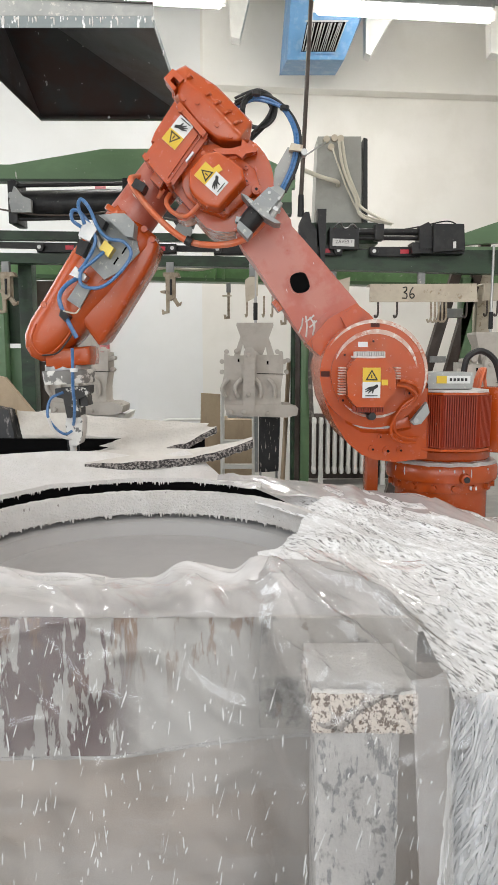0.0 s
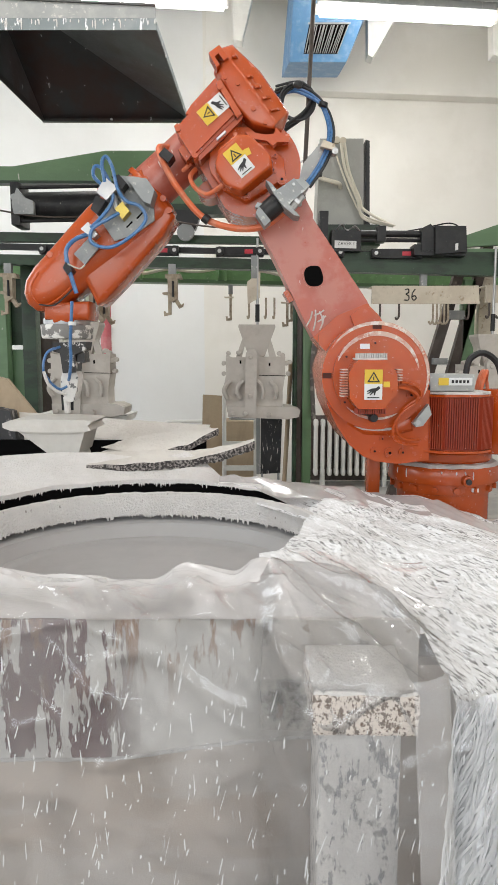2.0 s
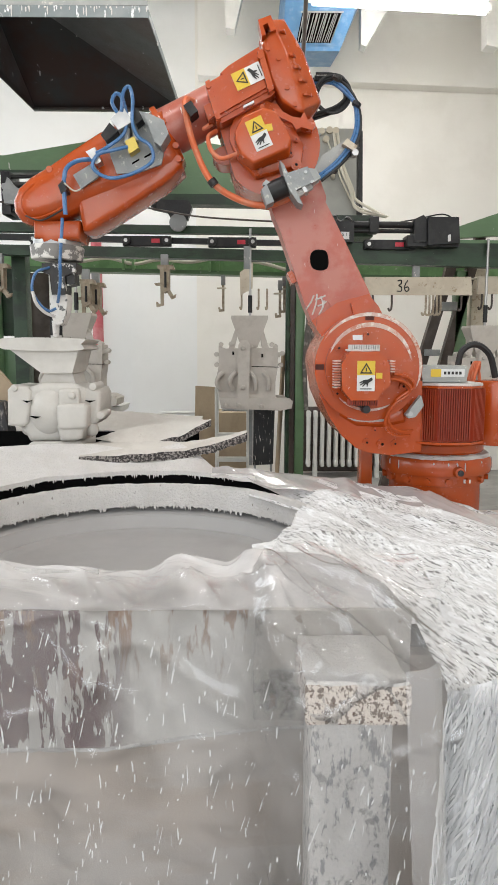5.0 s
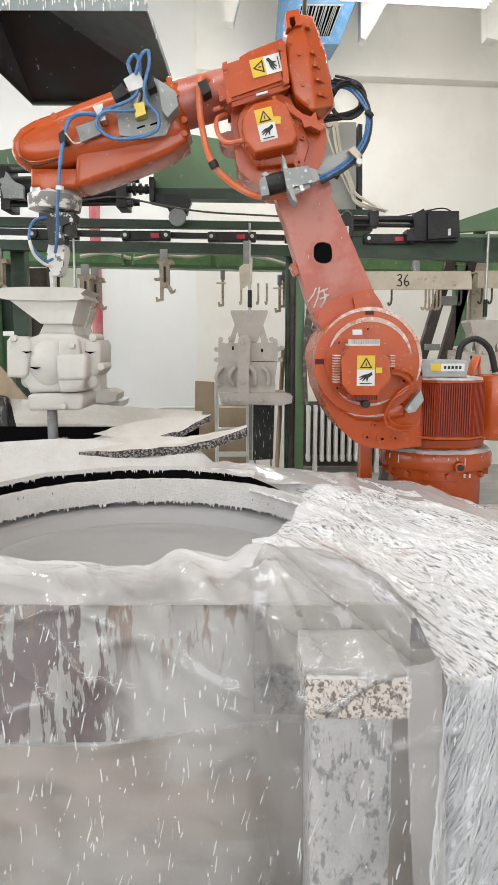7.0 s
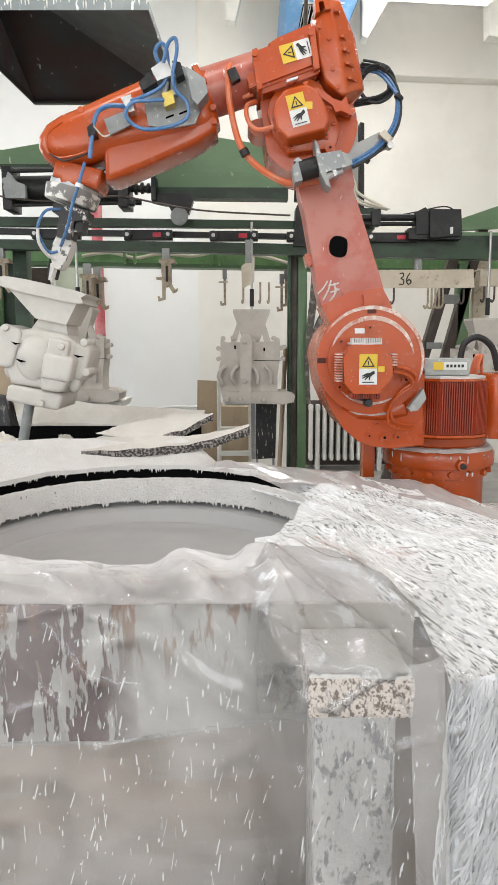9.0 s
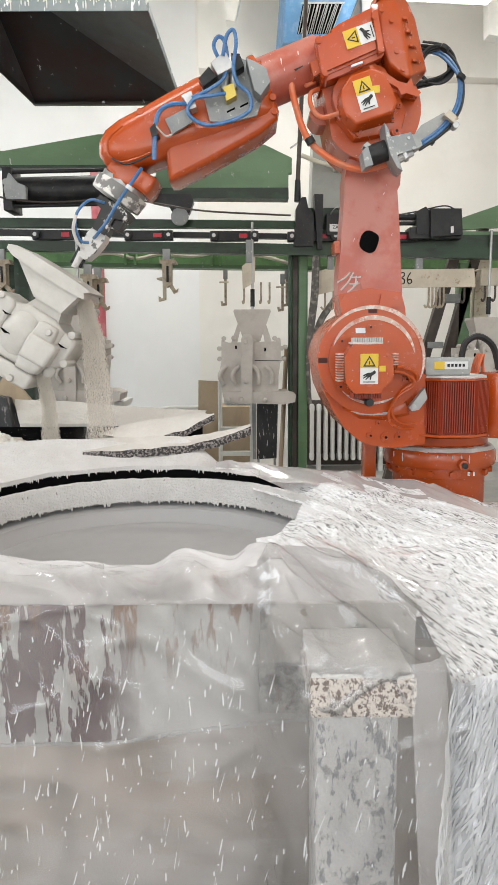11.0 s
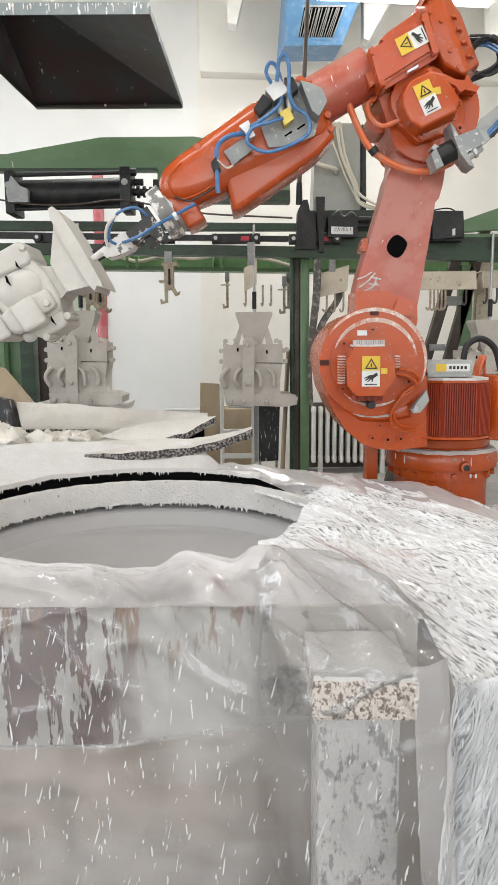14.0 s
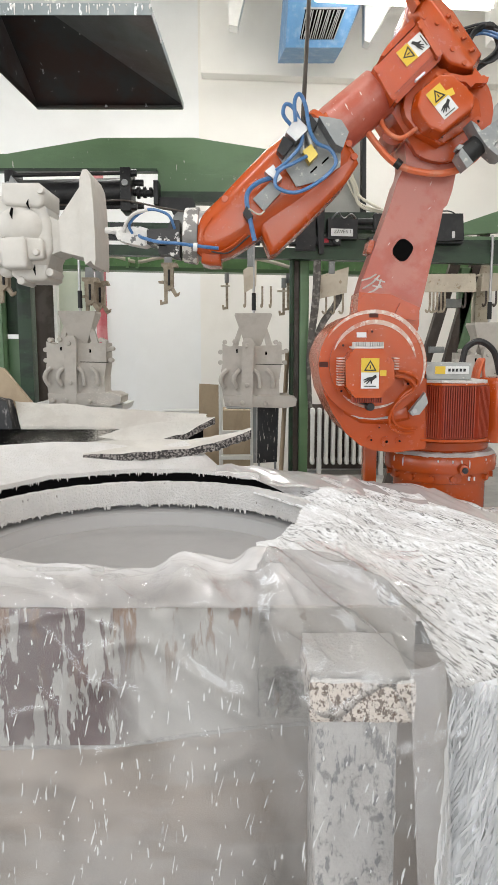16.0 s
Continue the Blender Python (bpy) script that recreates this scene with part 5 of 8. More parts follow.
# ---- extraction hood ----
def hood():
    t = thing("extraction_hood", "dark sheet-metal extraction hood spattered with white drips", "extraction hood", pose(0, 0, 0))
    z, zt = 2.396, 2.76
    near, far = ((-1.158, 2.87), (-0.366, 2.87)), ((-0.34, 3.93), (-1.108, 3.93))
    low = (*near, *far)
    top = ((-1.17, 3.33), (-1.05, 3.33), (-1.05, 3.45), (-1.17, 3.45))
    xl, xr, yn, yf = -1.158, -0.366, 2.87, 3.93
    for i, nm in enumerate(("front_sheet", "side_sheet", "rear_sheet", "side_sheet")):
        bm = bmesh.new()
        j = (i + 1) % 4
        vs = [bm.verts.new(p) for p in ((*low[i], z + 0.018), (*low[j], z + 0.018), (*top[j], zt), (*top[i], zt))]
        f = bm.faces.new(vs)
        bmesh.ops.solidify(bm, geom=[f], thickness=0.004)
        part(nm, bm, HOOD, t)
        bm = bmesh.new()
        a, b = Vector((*low[i], z)), Vector((*low[j], z))
        out = (b - a).cross(Vector((0, 0, 1))).normalized() * 0.004
        up = Vector((0, 0, 0.042 if i == 0 else 0.03))
        corners = [[bm.verts.new(p) for p in (q, q + out, q + out + up, q + up)] for q in (a, b)]
        for k in range(4):
            bm.faces.new((corners[0][k], corners[1][k], corners[1][(k + 1) % 4], corners[0][(k + 1) % 4]))
        bm.faces.new(corners[0])
        bm.faces.new(corners[1][::-1])
        part("rim", bm, HOODEDGE if i in (0, 1) else HOOD, t, "grey sheet rim with white drips" if i == 0 else "")
    part("front_apron", loft([(yn - 0.004, [(xl, z + 0.043), (xr, z + 0.043), (xr, z + 0.083), (xl, z + 0.118)]), (yn + 0.004, [(xl, z + 0.043), (xr, z + 0.043), (xr, z + 0.083), (xl, z + 0.118)])]), PALEGREY, t, "plain pale grey upper apron")
    part("apron_edge", loft([(yn - 0.012, [(xl, z + 0.118), (xr, z + 0.083), (xr, z + 0.091), (xl, z + 0.126)]), (yn + 0.012, [(xl, z + 0.118), (xr, z + 0.083), (xr, z + 0.091), (xl, z + 0.126)])]), HOOD, t)
    part("rivet", rod((-0.745, yf - 0.002, z + 0.012), (-0.745, yf - 0.008, z + 0.012), 0.007, seg=10), WHITE, t)
    part("rim_lip", box(-1.108, -0.34, yf - 0.03, yf, z - 0.005, z - 0.001, 0.001), HOOD, t)
    part("duct", rod((-1.11, 3.39, zt - 0.02), (-1.11, 3.39, 5.2), 0.085, seg=24), HOOD, t)
    for i in range(46):
        x = xl + (xr - xl) * random.random()
        h = 0.004 + 0.016 * random.random() ** 2
        part("drip", ball((x, yn - 0.005, z + 0.04 - h), 0.0028, None, 1, 0.5, h / 0.0035 * (0.9 if i % 3 else 1.3), 6), GLAZE, t)


hood()


# ---- gantry with hangers ----
G = 4.3


def gantry():
    t = thing("gantry", "green painted steel conveyor gantry, worn and spattered", "gantry", pose(0, 0, 0))
    part("arch_plate", prism([(-1.977, 2.267), (-1.403, 2.264), (-0.853, 2.353), (-0.31, 2.354), (0.117, 2.289), (0.273, 2.216), (0.273, 2.13), (-0.528, 2.159), (-0.528, 2.162), (-1.984, 2.166)], G, G + 0.05, 0.004), GREEN, t, "green painted arched plate")
    part("arch_flange", prism([(-1.974, 2.174), (-0.522, 2.17), (-0.522, 2.154), (-1.975, 2.158)], G - 0.05, G, 0.002), DKGREEN, t)
    part("web_plate", prism([(-0.524, 2.178), (0.253, 2.168), (0.253, 2.041), (-0.527, 2.045)], G + 0.001, G + 0.06, 0.003), GREEN, t)
    part("lower_flange", prism([(-0.524, 2.04), (0.25, 2.037), (0.251, 1.974), (-0.526, 1.984)], G - 0.06, G + 0.05, 0.004), DKGREEN, t)
    # running rails
    part("upper_rail", prism([(-1.966, 1.883), (0.328, 1.847), (0.328, 1.809), (-1.97, 1.826)], G - 0.08, G - 0.02, 0.003), DKGREEN, t)
    part("roller_track", prism([(-1.961, 1.826), (1.44, 1.756), (1.833, 1.748), (1.835, 1.723), (1.441, 1.728), (-1.963, 1.791)], G - 0.05, G - 0.01, 0.002), BLACK, t)
    part("lower_rail", prism([(-1.966, 1.753), (-0.197, 1.726), (1.837, 1.678), (1.841, 1.614), (-0.198, 1.665), (-1.97, 1.699)], G - 0.1, G - 0.02, 0.003), DKGREEN, t, "dark green lower rail")
    part("right_rail", prism([(0.394, 1.764), (1.841, 1.764), (1.846, 1.674), (0.395, 1.687)], G - 0.07, G - 0.055, 0.002), DKGREEN, t)
    part("right_upper_rail", prism([(1.241, 1.79), (1.854, 1.781), (1.856, 1.742), (1.242, 1.752)], G - 0.04, G + 0.05, 0.003), GREEN, t)
    for x, w in (((-1.096, 1.79)[0], 0.28), ((-0.563, 1.788)[0], 0.28), ((-0.066, 1.776)[0], 0.28), ((0.392, 1.768)[0], 0.3), ((0.851, 1.753)[0], 0.3)):
        z = (-0.786, 1.773)[1] - 0.012 * (x + 1)
        ca = part("roller_carriage", box(x - w / 2, x + w / 2, G - 0.1, G - 0.05, z - 0.028, z + 0.028, 0.004), BLACK, t, "black roller carriage")
        for e in (-1, 1):
            part("roller", rod((x + e * w * 0.42, G - 0.125, z), (x + e * w * 0.42, G - 0.1, z), 0.026, seg=18, bevel=0.004), RUBBER, ca)
            part("axle", rod((x + e * w * 0.42, G - 0.13, z), (x + e * w * 0.42, G - 0.12, z), 0.011, seg=12), STEEL, ca)
        part("reflector", box(x + w * 0.1, x + w * 0.27, G - 0.103, G - 0.098, z - 0.012, z + 0.012, 0.001), RED, ca)
    part("rear_beam", prism([(-2.299, 1.779), (2.147, 1.706), (2.152, 1.62), (-2.304, 1.712)], 4.9, 4.98, 0.004), LTGREEN, t, "light green rear beam")
    part("rear_beam_lip", prism([(-2.28, 1.714), (2.13, 1.619), (2.131, 1.6), (-2.282, 1.684)], 4.85, 4.98, 0.002), GREEN, t)
    part("air_hose", tube([at_y((-1.095, 1.727), 4.86), at_y((-0.905, 1.748), 4.84), at_y((-0.737, 1.711), 4.84), at_y((-0.566, 1.739), 4.84), at_y((-0.359, 1.724), 4.84), at_y((-0.152, 1.752), 4.84), at_y((0.112, 1.721), 4.84), at_y((0.282, 1.676), 4.84)], 0.012), WHITEHOSE, t, "pale air hose")
    for px in (((-0.806, 1.722)), ((-0.741, 1.721)), ((-0.229, 1.712)), ((-0.172, 1.711))):
        part("hose_clip", box(px[0] - 0.008, px[0] + 0.008, 4.82, 4.9, px[1] - 0.05, px[1] + 0.04, 0.002), LTGREEN, t)
    # posts
    c0, c1 = (0.26, 1.05), (0.37, 1.05)
    part("post", box((c0[0] + c1[0]) / 2, c1[0], G, G + 0.12, 0, (0.302, 1.718)[1], 0.004), GREEN, t, "green steel post spattered white")
    part("post_channel", box(c0[0], (c0[0] + c1[0]) / 2 - 0.002, G + 0.02, G + 0.14, 0, (0.302, 1.718)[1], 0.004), BROWN, t)
    part("post_pipe", rod((c0[0] + 0.005, G - 0.03, 0.3), (c0[0] + 0.005, G - 0.03, (0.302, 1.718)[1]), 0.014, seg=12), DKGREEN, t)
    l0 = (-1.4, 1.194)
    l1 = (-1.317, 1.194)
    part("post", box(l0[0], l1[0], 4.35, 4.45, 0, (-1.358, 1.765)[1], 0.004), DKGREEN, t)
    l0, l1 = (-1.681, 1.196), (-1.514, 1.195)
    part("post", box(l0[0], l1[0], 4.4, 4.5, 0, (-1.511, 1.773)[1], 0.004), GREEN, t)
    l0, l1 = (-1.527, 1.196), (-1.434, 1.196)
    part("panel", box(l0[0], l1[0], 4.5, 4.52, (-1.603, 0.701)[1], (-1.577, 1.197)[1], 0.002), GREEN, t)
    part("panel", box(l0[0], l1[0], 4.5, 4.52, (-1.575, 1.225)[1], (-1.552, 1.65)[1], 0.002), DKGREEN, t)
    part("gusset", prism([(1.358, 1.919), (1.989, 2.129), (2.003, 1.888), (1.575, 1.863), (1.361, 1.85)], 4.6, 4.66, 0.003), GREEN, t)
    r0, r1 = (1.399, 1.036), (1.474, 1.036)
    part("post", box(r0[0], r1[0], 4.7, 4.8, 0, (1.398, 1.658)[1], 0.003), GREEN, t)
    r0, r1 = (1.516, 1.407), (1.617, 1.406)
    part("post", box(r0[0], r1[0], 4.75, 4.85, (1.544, 1.184)[1], (1.523, 1.699)[1], 0.003), CREAM, t)


gantry()


def air_cylinder():
    t = thing("pneumatic_cylinder", "large black pneumatic cylinder with tie rods, clamped to gantry", "pneumatic cylinder", pose(0, 0, 0))
    y = G - 0.14
    a, b = [(-1.321, 2.004), (-0.677, 2.017)]
    part("barrel", rod((a[0], y, a[1]), (b[0], y, b[1]), 0.078, seg=32), BLACK, t)
    for (ex, ez), w in ((a, 0.052), (b, 0.06)):
        eb = part("end_block", box(ex - w / 2, ex + w / 2, y - 0.1, y + 0.08, ez - 0.118, ez + 0.116, 0.006), BLACK, t)
        part("port", rod((ex, y - 0.1, ez + 0.03), (ex, y - 0.12, ez + 0.03), 0.018, seg=12), GREY, eb)
    for dz in (0.09, -0.092):
        part("tie_rod", rod((a[0], y - 0.075, a[1] + dz), (b[0] + 0.06, y - 0.075, b[1] + dz), 0.011, seg=12), BLACK, t)
        part("tie_nut", rod((b[0] + 0.03, y - 0.075, b[1] + dz), (b[0] + 0.06, y - 0.075, b[1] + dz), 0.021, seg=6), BLACK, t)
        part("tie_nut", rod((b[0] + 0.03, y + 0.05, b[1] + dz * 0.7), (b[0] + 0.08, y + 0.05, b[1] + dz * 0.7), 0.019, seg=6), BLACK, t)
    part("piston_rod", rod((b[0], y, b[1]), (b[0] + 0.16, y, b[1] - 0.006), 0.02, seg=14), BLACK, t)
    for k in range(3):
        part("rod_collar", rod((b[0] + 0.05 + 0.035 * k, y, b[1]), (b[0] + 0.068 + 0.035 * k, y, b[1]), 0.036 - 0.004 * k, seg=18, bevel=0.004), BLACK, t)
    part("rod_plate", box(b[0] + 0.15, b[0] + 0.178, y - 0.06, y + 0.06, b[1] - 0.075, b[1] + 0.055, 0.004), BLACK, t)
    h = (-1.267, 1.978)
    part("pivot_bracket", prism([(h[0] - 0.05, h[1] - 0.04), (h[0] + 0.06, h[1] - 0.04), (h[0] + 0.06, h[1] + 0.03), (h[0] + 0.01, h[1] + 0.05), (h[0] - 0.03, h[1] + 0.1), (h[0] - 0.06, h[1] + 0.02)], y - 0.14, y - 0.1, 0.006), GREY, t)
    part("thin_cable", tube([at_y((-1.44, 1.967), y - 0.12), at_y((-1.191, 1.929), y - 0.12), at_y((-0.94, 1.928), y - 0.12), at_y((-0.704, 1.951), y - 0.12), at_y((-0.501, 1.92), y - 0.1), at_y((-0.22, 1.876), y - 0.1), at_y((0.252, 1.85), y - 0.1)], 0.005, seg=6), BROWN, t)


air_cylinder()


def trolley():
    t = thing("hanger_trolley", "black hanger trolley bracket running on the gantry rail", "trolley", pose(0, 0, 0))
    part("bracket", prism([(-0.532, 1.989), (-0.31, 1.983), (-0.294, 1.945), (-0.32, 1.876), (-0.359, 1.889), (-0.398, 1.851), (-0.436, 1.92), (-0.527, 1.939)], G - 0.16, G - 0.1, 0.004), BLACK, t)
    a = (-0.373, 1.858)
    part("wheel", rod((a[0], G - 0.18, a[1]), (a[0], G - 0.16, a[1]), 0.05, seg=20, bevel=0.004), GREY, t)


trolley()


def actuator():
    t = thing("linear_actuator", "black linear actuator with lettered white plate, above rail", "actuator", pose(0, 0, 0))
    y = G - 0.12
    part("drive_tower", prism([(0.284, 1.761), (0.29, 1.911), (0.322, 1.972), (0.347, 1.972), (0.361, 1.91), (0.393, 1.87), (0.395, 1.697), (0.278, 1.698)], y, y + 0.1, 0.005), BLACK, t)
    part("side_plate", prism([(0.392, 1.984), (0.444, 1.984), (0.44, 1.678), (0.414, 1.678)], y - 0.02, y + 0.1, 0.003), BLACK, t)
    part("valve_body", prism([(0.464, 1.879), (0.632, 1.878), (0.634, 1.759), (0.465, 1.76)], y - 0.02, y + 0.1, 0.005), BLACK, t)
    pl = part("name_plate", prism([(0.481, 1.818), (0.606, 1.814), (0.606, 1.773), (0.481, 1.777)], y - 0.026, y - 0.02, 0.001), WHITE, t, "white plate with black lettering")
    cu = bpy.data.curves.new("lettering", "FONT")
    cu.body, cu.size, cu.align_x, cu.align_y, cu.extrude = "Z\u00c1V\u011aS 1", 0.027, "CENTER", "CENTER", 0.0005
    ob = new("lettering", cu)
    c = (0.547, 1.799)
    ob.matrix_world = Matrix.Translation((c[0], y - 0.0275, c[1])) @ Euler((radians(90), 0, 0)).to_matrix().to_4x4()
    dg = bpy.context.evaluated_depsgraph_get()
    me = bpy.data.meshes.new_from_object(ob.evaluated_get(dg))
    place = ob.matrix_world.copy()
    bpy.data.objects.remove(ob)
    me.transform(place)
    me.materials.clear()
    me.materials.append(INK)
    tx = new("lettering", me)
    tx.parent = pl
    a, b = (0.632, 1.859), (1.032, 1.857)
    part("cylinder_tube", rod((a[0], y, a[1]), (b[0], y, b[1]), 0.02, seg=16), BLACK, t)
    part("cylinder_tube", rod((a[0], y, a[1] - 0.035), (b[0], y, b[1] - 0.035), 0.012, seg=16), BLACK, t)
    a, b = (0.722, 1.859), (0.774, 1.859)
    part("tube_clamp", box(a[0], b[0], y - 0.04, y + 0.04, a[1] - 0.05, a[1] + 0.04, 0.005), BLACK, t)
    part("end_head", prism([(0.973, 1.882), (1.024, 1.907), (1.044, 1.882), (1.048, 1.757), (0.976, 1.757)], y - 0.05, y + 0.06, 0.004), BLACK, t)
    part("motor_case", prism([(1.045, 1.891), (1.218, 1.89), (1.229, 1.747), (1.049, 1.735)], y - 0.08, y + 0.08, 0.006), BLACK, t, "black plastic motor case")
    part("foot_block", prism([(0.937, 1.795), (1.234, 1.788), (1.236, 1.731), (0.938, 1.733)], y - 0.04, y + 0.08, 0.004), BLACK, t)
    part("case_label", prism([(1.159, 1.791), (1.175, 1.794), (1.176, 1.757), (1.16, 1.754)], y - 0.083, y - 0.08, 0), WHITE, t)
    for k in range(5):
        dz = 0.012 * k
        part("loose_wire", tube([at_y((0.478, 1.864), y), at_y((0.515, 1.9), y - 0.03 - dz), at_y((0.554, 1.876), y - 0.02 + dz), at_y((0.592, 1.894), y - dz), at_y((0.637, 1.863), y)], 0.004, seg=5), BLACK if k % 2 else STEEL, t)
    part("thin_wire", tube([at_y((0.828, 1.862), y), at_y((0.986, 1.889), y), at_y((1.144, 1.919), y), at_y((1.215, 1.885), y), at_y((1.216, 1.857), y)], 0.004, seg=5), BLACK, t)


actuator()


def control_cabinet():
    t = thing("control_cabinet", "grey sheet-metal control cabinet with cream cables", "control cabinet", pose(0, 0, 0))
    part("case", prism([(0.417, 2.466), (0.68, 2.466), (0.691, 1.929), (0.399, 1.929)], 4.45, 4.68, 0.006), CABINET, t)
    part("side_panel", prism([(0.702, 2.474), (0.726, 2.468), (0.737, 1.937), (0.712, 1.937)], 4.5, 4.66, 0.004), BLACK, t)
    for a in ((0.468, 2.446), (0.516, 2.453), (0.554, 2.45), (0.496, 2.401)):
        part("cable_gland", rod((a[0], 4.43, a[1]), (a[0], 4.46, a[1]), 0.02, seg=14), CREAM, t)
    for o in (0, 5):
        part("cream_cable", tube([((0.538, 2.425)[0] + o * 0.004, 4.4, (0.538, 2.425)[1]), ((0.567, 2.263)[0] + o * 0.004, 4.39, (0.567, 2.263)[1]), ((0.638, 2.099)[0] + o * 0.003, 4.38, (0.638, 2.099)[1]), ((0.682, 1.983)[0], 4.38, (0.682, 1.983)[1] + o * 0.01), ((0.835, 1.915)[0], 4.25, (0.835, 1.915)[1])], 0.009), WHITEHOSE, t)
    part("cream_cable", tube([at_y((0.336, 2.256), 4.4), at_y((0.439, 2.211), 4.38), at_y((0.528, 2.191), 4.4), at_y((0.542, 2.178), 4.44)], 0.013), WHITEHOSE, t)
    part("thin_wire", tube([at_y((0.268, 2.296), 4.4), at_y((0.369, 2.361), 4.4), at_y((0.463, 2.425), 4.42)], 0.005, seg=6), STEEL, t)
    part("thin_wire", tube([at_y((0.504, 2.387), 4.42), at_y((0.554, 2.23), 4.38), at_y((0.604, 2.115), 4.38), at_y((0.681, 2), 4.38), at_y((0.835, 1.909), 4.2)], 0.005, seg=6), WHITEHOSE, t)
    part("bracket", prism([(0.347, 1.937), (0.769, 1.937), (0.771, 1.814), (0.349, 1.814)], 4.32, 4.6, 0.003), DKGREEN, t)


control_cabinet()


def supply_pole():
    t = thing("supply_pole", "thin dark steel drop pipe hanging from the ceiling", "pipe", pose(0, 0, 0))
    a, b = (0.347, 3.122), (0.3, 2.049)
    d = ((a[0] - b[0]) / (a[1] - b[1]))
    part("pipe", rod((a[0] + d * (5.2 - a[1]), 4.2, 5.2), (b[0], 4.2, b[1]), 0.0125, seg=14), BROWN, t)
    part("coupling", rod((b[0], 4.2, b[1] - 0.1), (b[0], 4.2, b[1] + 0.02), 0.02, 0.016, seg=14), BLACK, t)


supply_pole()


def cable_bundle():
    t = thing("cable_bundle", "grey spattered cable bundle tied to the post", "cables", pose(0, 0, 0))
    sheath = mat("dusty_dark_sheath", (0.1, 0.09, 0.08), 0.6, second=(0.3, 0.28, 0.25), amount=0.7, scale=30, edge=(0.5, 0.6))
    for k in range(4):
        o = 0.009 * k
        part("cable", tube([((0.397, 1.69)[0] + o, 4.22, (0.397, 1.69)[1]), ((0.392, 1.449)[0] + o, 4.24 - o, (0.392, 1.449)[1]), ((0.374, 1.252)[0] + o, 4.25, (0.374, 1.252)[1]), ((0.362, 1.051)[0] + o * 0.5, 4.26, (0.362, 1.051)[1]), ((0.377, 0.78)[0] + o * 0.4, 4.27, (0.377, 0.78)[1])], 0.008), sheath, t)
        part("cable", tube([((0.559, 1.552)[0] + o * 0.5, 4.3, (0.559, 1.552)[1]), ((0.527, 1.42)[0] + o, 4.28, (0.527, 1.42)[1]), ((0.438, 1.286)[0] + o, 4.27, (0.438, 1.286)[1]), ((0.38, 1.118)[0] + o * 0.5, 4.26, (0.38, 1.118)[1])], 0.008), sheath, t)


cable_bundle()


def clamp_hanger(m, tilt=0, label="stained brass-coloured hanging clamp on the conveyor"):
    """A hanging clamp: stem, cross plate, two jaws and hooks. Origin at the stem's top."""
    t = thing("hanging_clamp", label, "clamp", m, "clamps on the conveyor")
    part("stem", box(-0.022, 0.022, -0.02, 0.02, -0.07, 0, 0.003), GREY, t)
    part("cross_plate", prism([(-0.04, -0.06), (0.05, -0.06), (0.06, -0.085), (0.03, -0.085), (0.028, -0.2), (0.0, -0.22), (-0.024, -0.2), (-0.026, -0.085), (-0.04, -0.08)], -0.03, 0.03, 0.004), CLAMP, t)
    part("jaw", prism([(-0.03, -0.16), (-0.06, -0.165), (-0.055, -0.175), (-0.028, -0.178)], -0.02, 0.02, 0.002), CLAMP, t)
    part("jaw", prism([(0.024, -0.19), (0.05, -0.235), (0.065, -0.225), (0.06, -0.245), (0.038, -0.255), (0.012, -0.215)], -0.015, 0.015, 0.002), CLAMP, t)
    part("hook", prism([(-0.026, -0.19), (-0.006, -0.19), (-0.008, -0.29), (-0.05, -0.3), (-0.052, -0.27), (-0.042, -0.272), (-0.038, -0.282), (-0.026, -0.28)], -0.012, 0.012, 0.002), CLAMP, t)
    part("spring", rod((0.006, -0.034, -0.19), (0.006, -0.034, -0.1), 0.007, seg=8), BLACK, t)
    return t


first = clamp_hanger(Matrix.Translation(at_y((-0.46, 1.689), 4.2)))
copy_thing(first, Matrix.Translation(at_y((-0.932, 1.61), 4.25)))
copy_thing(first, Matrix.Translation(at_y((-0.894, 1.6), 4.35)))
copy_thing(first, Matrix.Translation(at_y((-1.419, 1.693), 4.2)))


def thin_hanger(m, material=None):
    t = thing("hanging_hook", "thin stained steel hanging hook on the conveyor", "hook", m, "hooks on the conveyor")
    part("stem", box(-0.014, 0.014, -0.015, 0.015, -0.06, 0, 0.002), GREY, t)
    part("shank", box(-0.008, 0.008, -0.008, 0.008, -0.2, -0.05, 0.002), CLAMP, t)
    part("arm", box(-0.04, 0.02, -0.01, 0.01, -0.085, -0.075, 0.002), CREAM, t)
    part("hook", prism([(0.008, -0.19), (0.008, -0.225), (-0.028, -0.23), (-0.032, -0.2), (-0.02, -0.2), (-0.016, -0.214), (-0.006, -0.21), (-0.008, -0.19)], -0.01, 0.01, 0.002), CLAMP, t)
    return t


h0 = thin_hanger(Matrix.Translation(at_y((-0.131, 1.612), 4.6)))
copy_thing(h0, Matrix.Translation(at_y((0.256, 1.6), 4.5)))
copy_thing(h0, Matrix.Translation(at_y((0.226, 1.568), 4.45)))


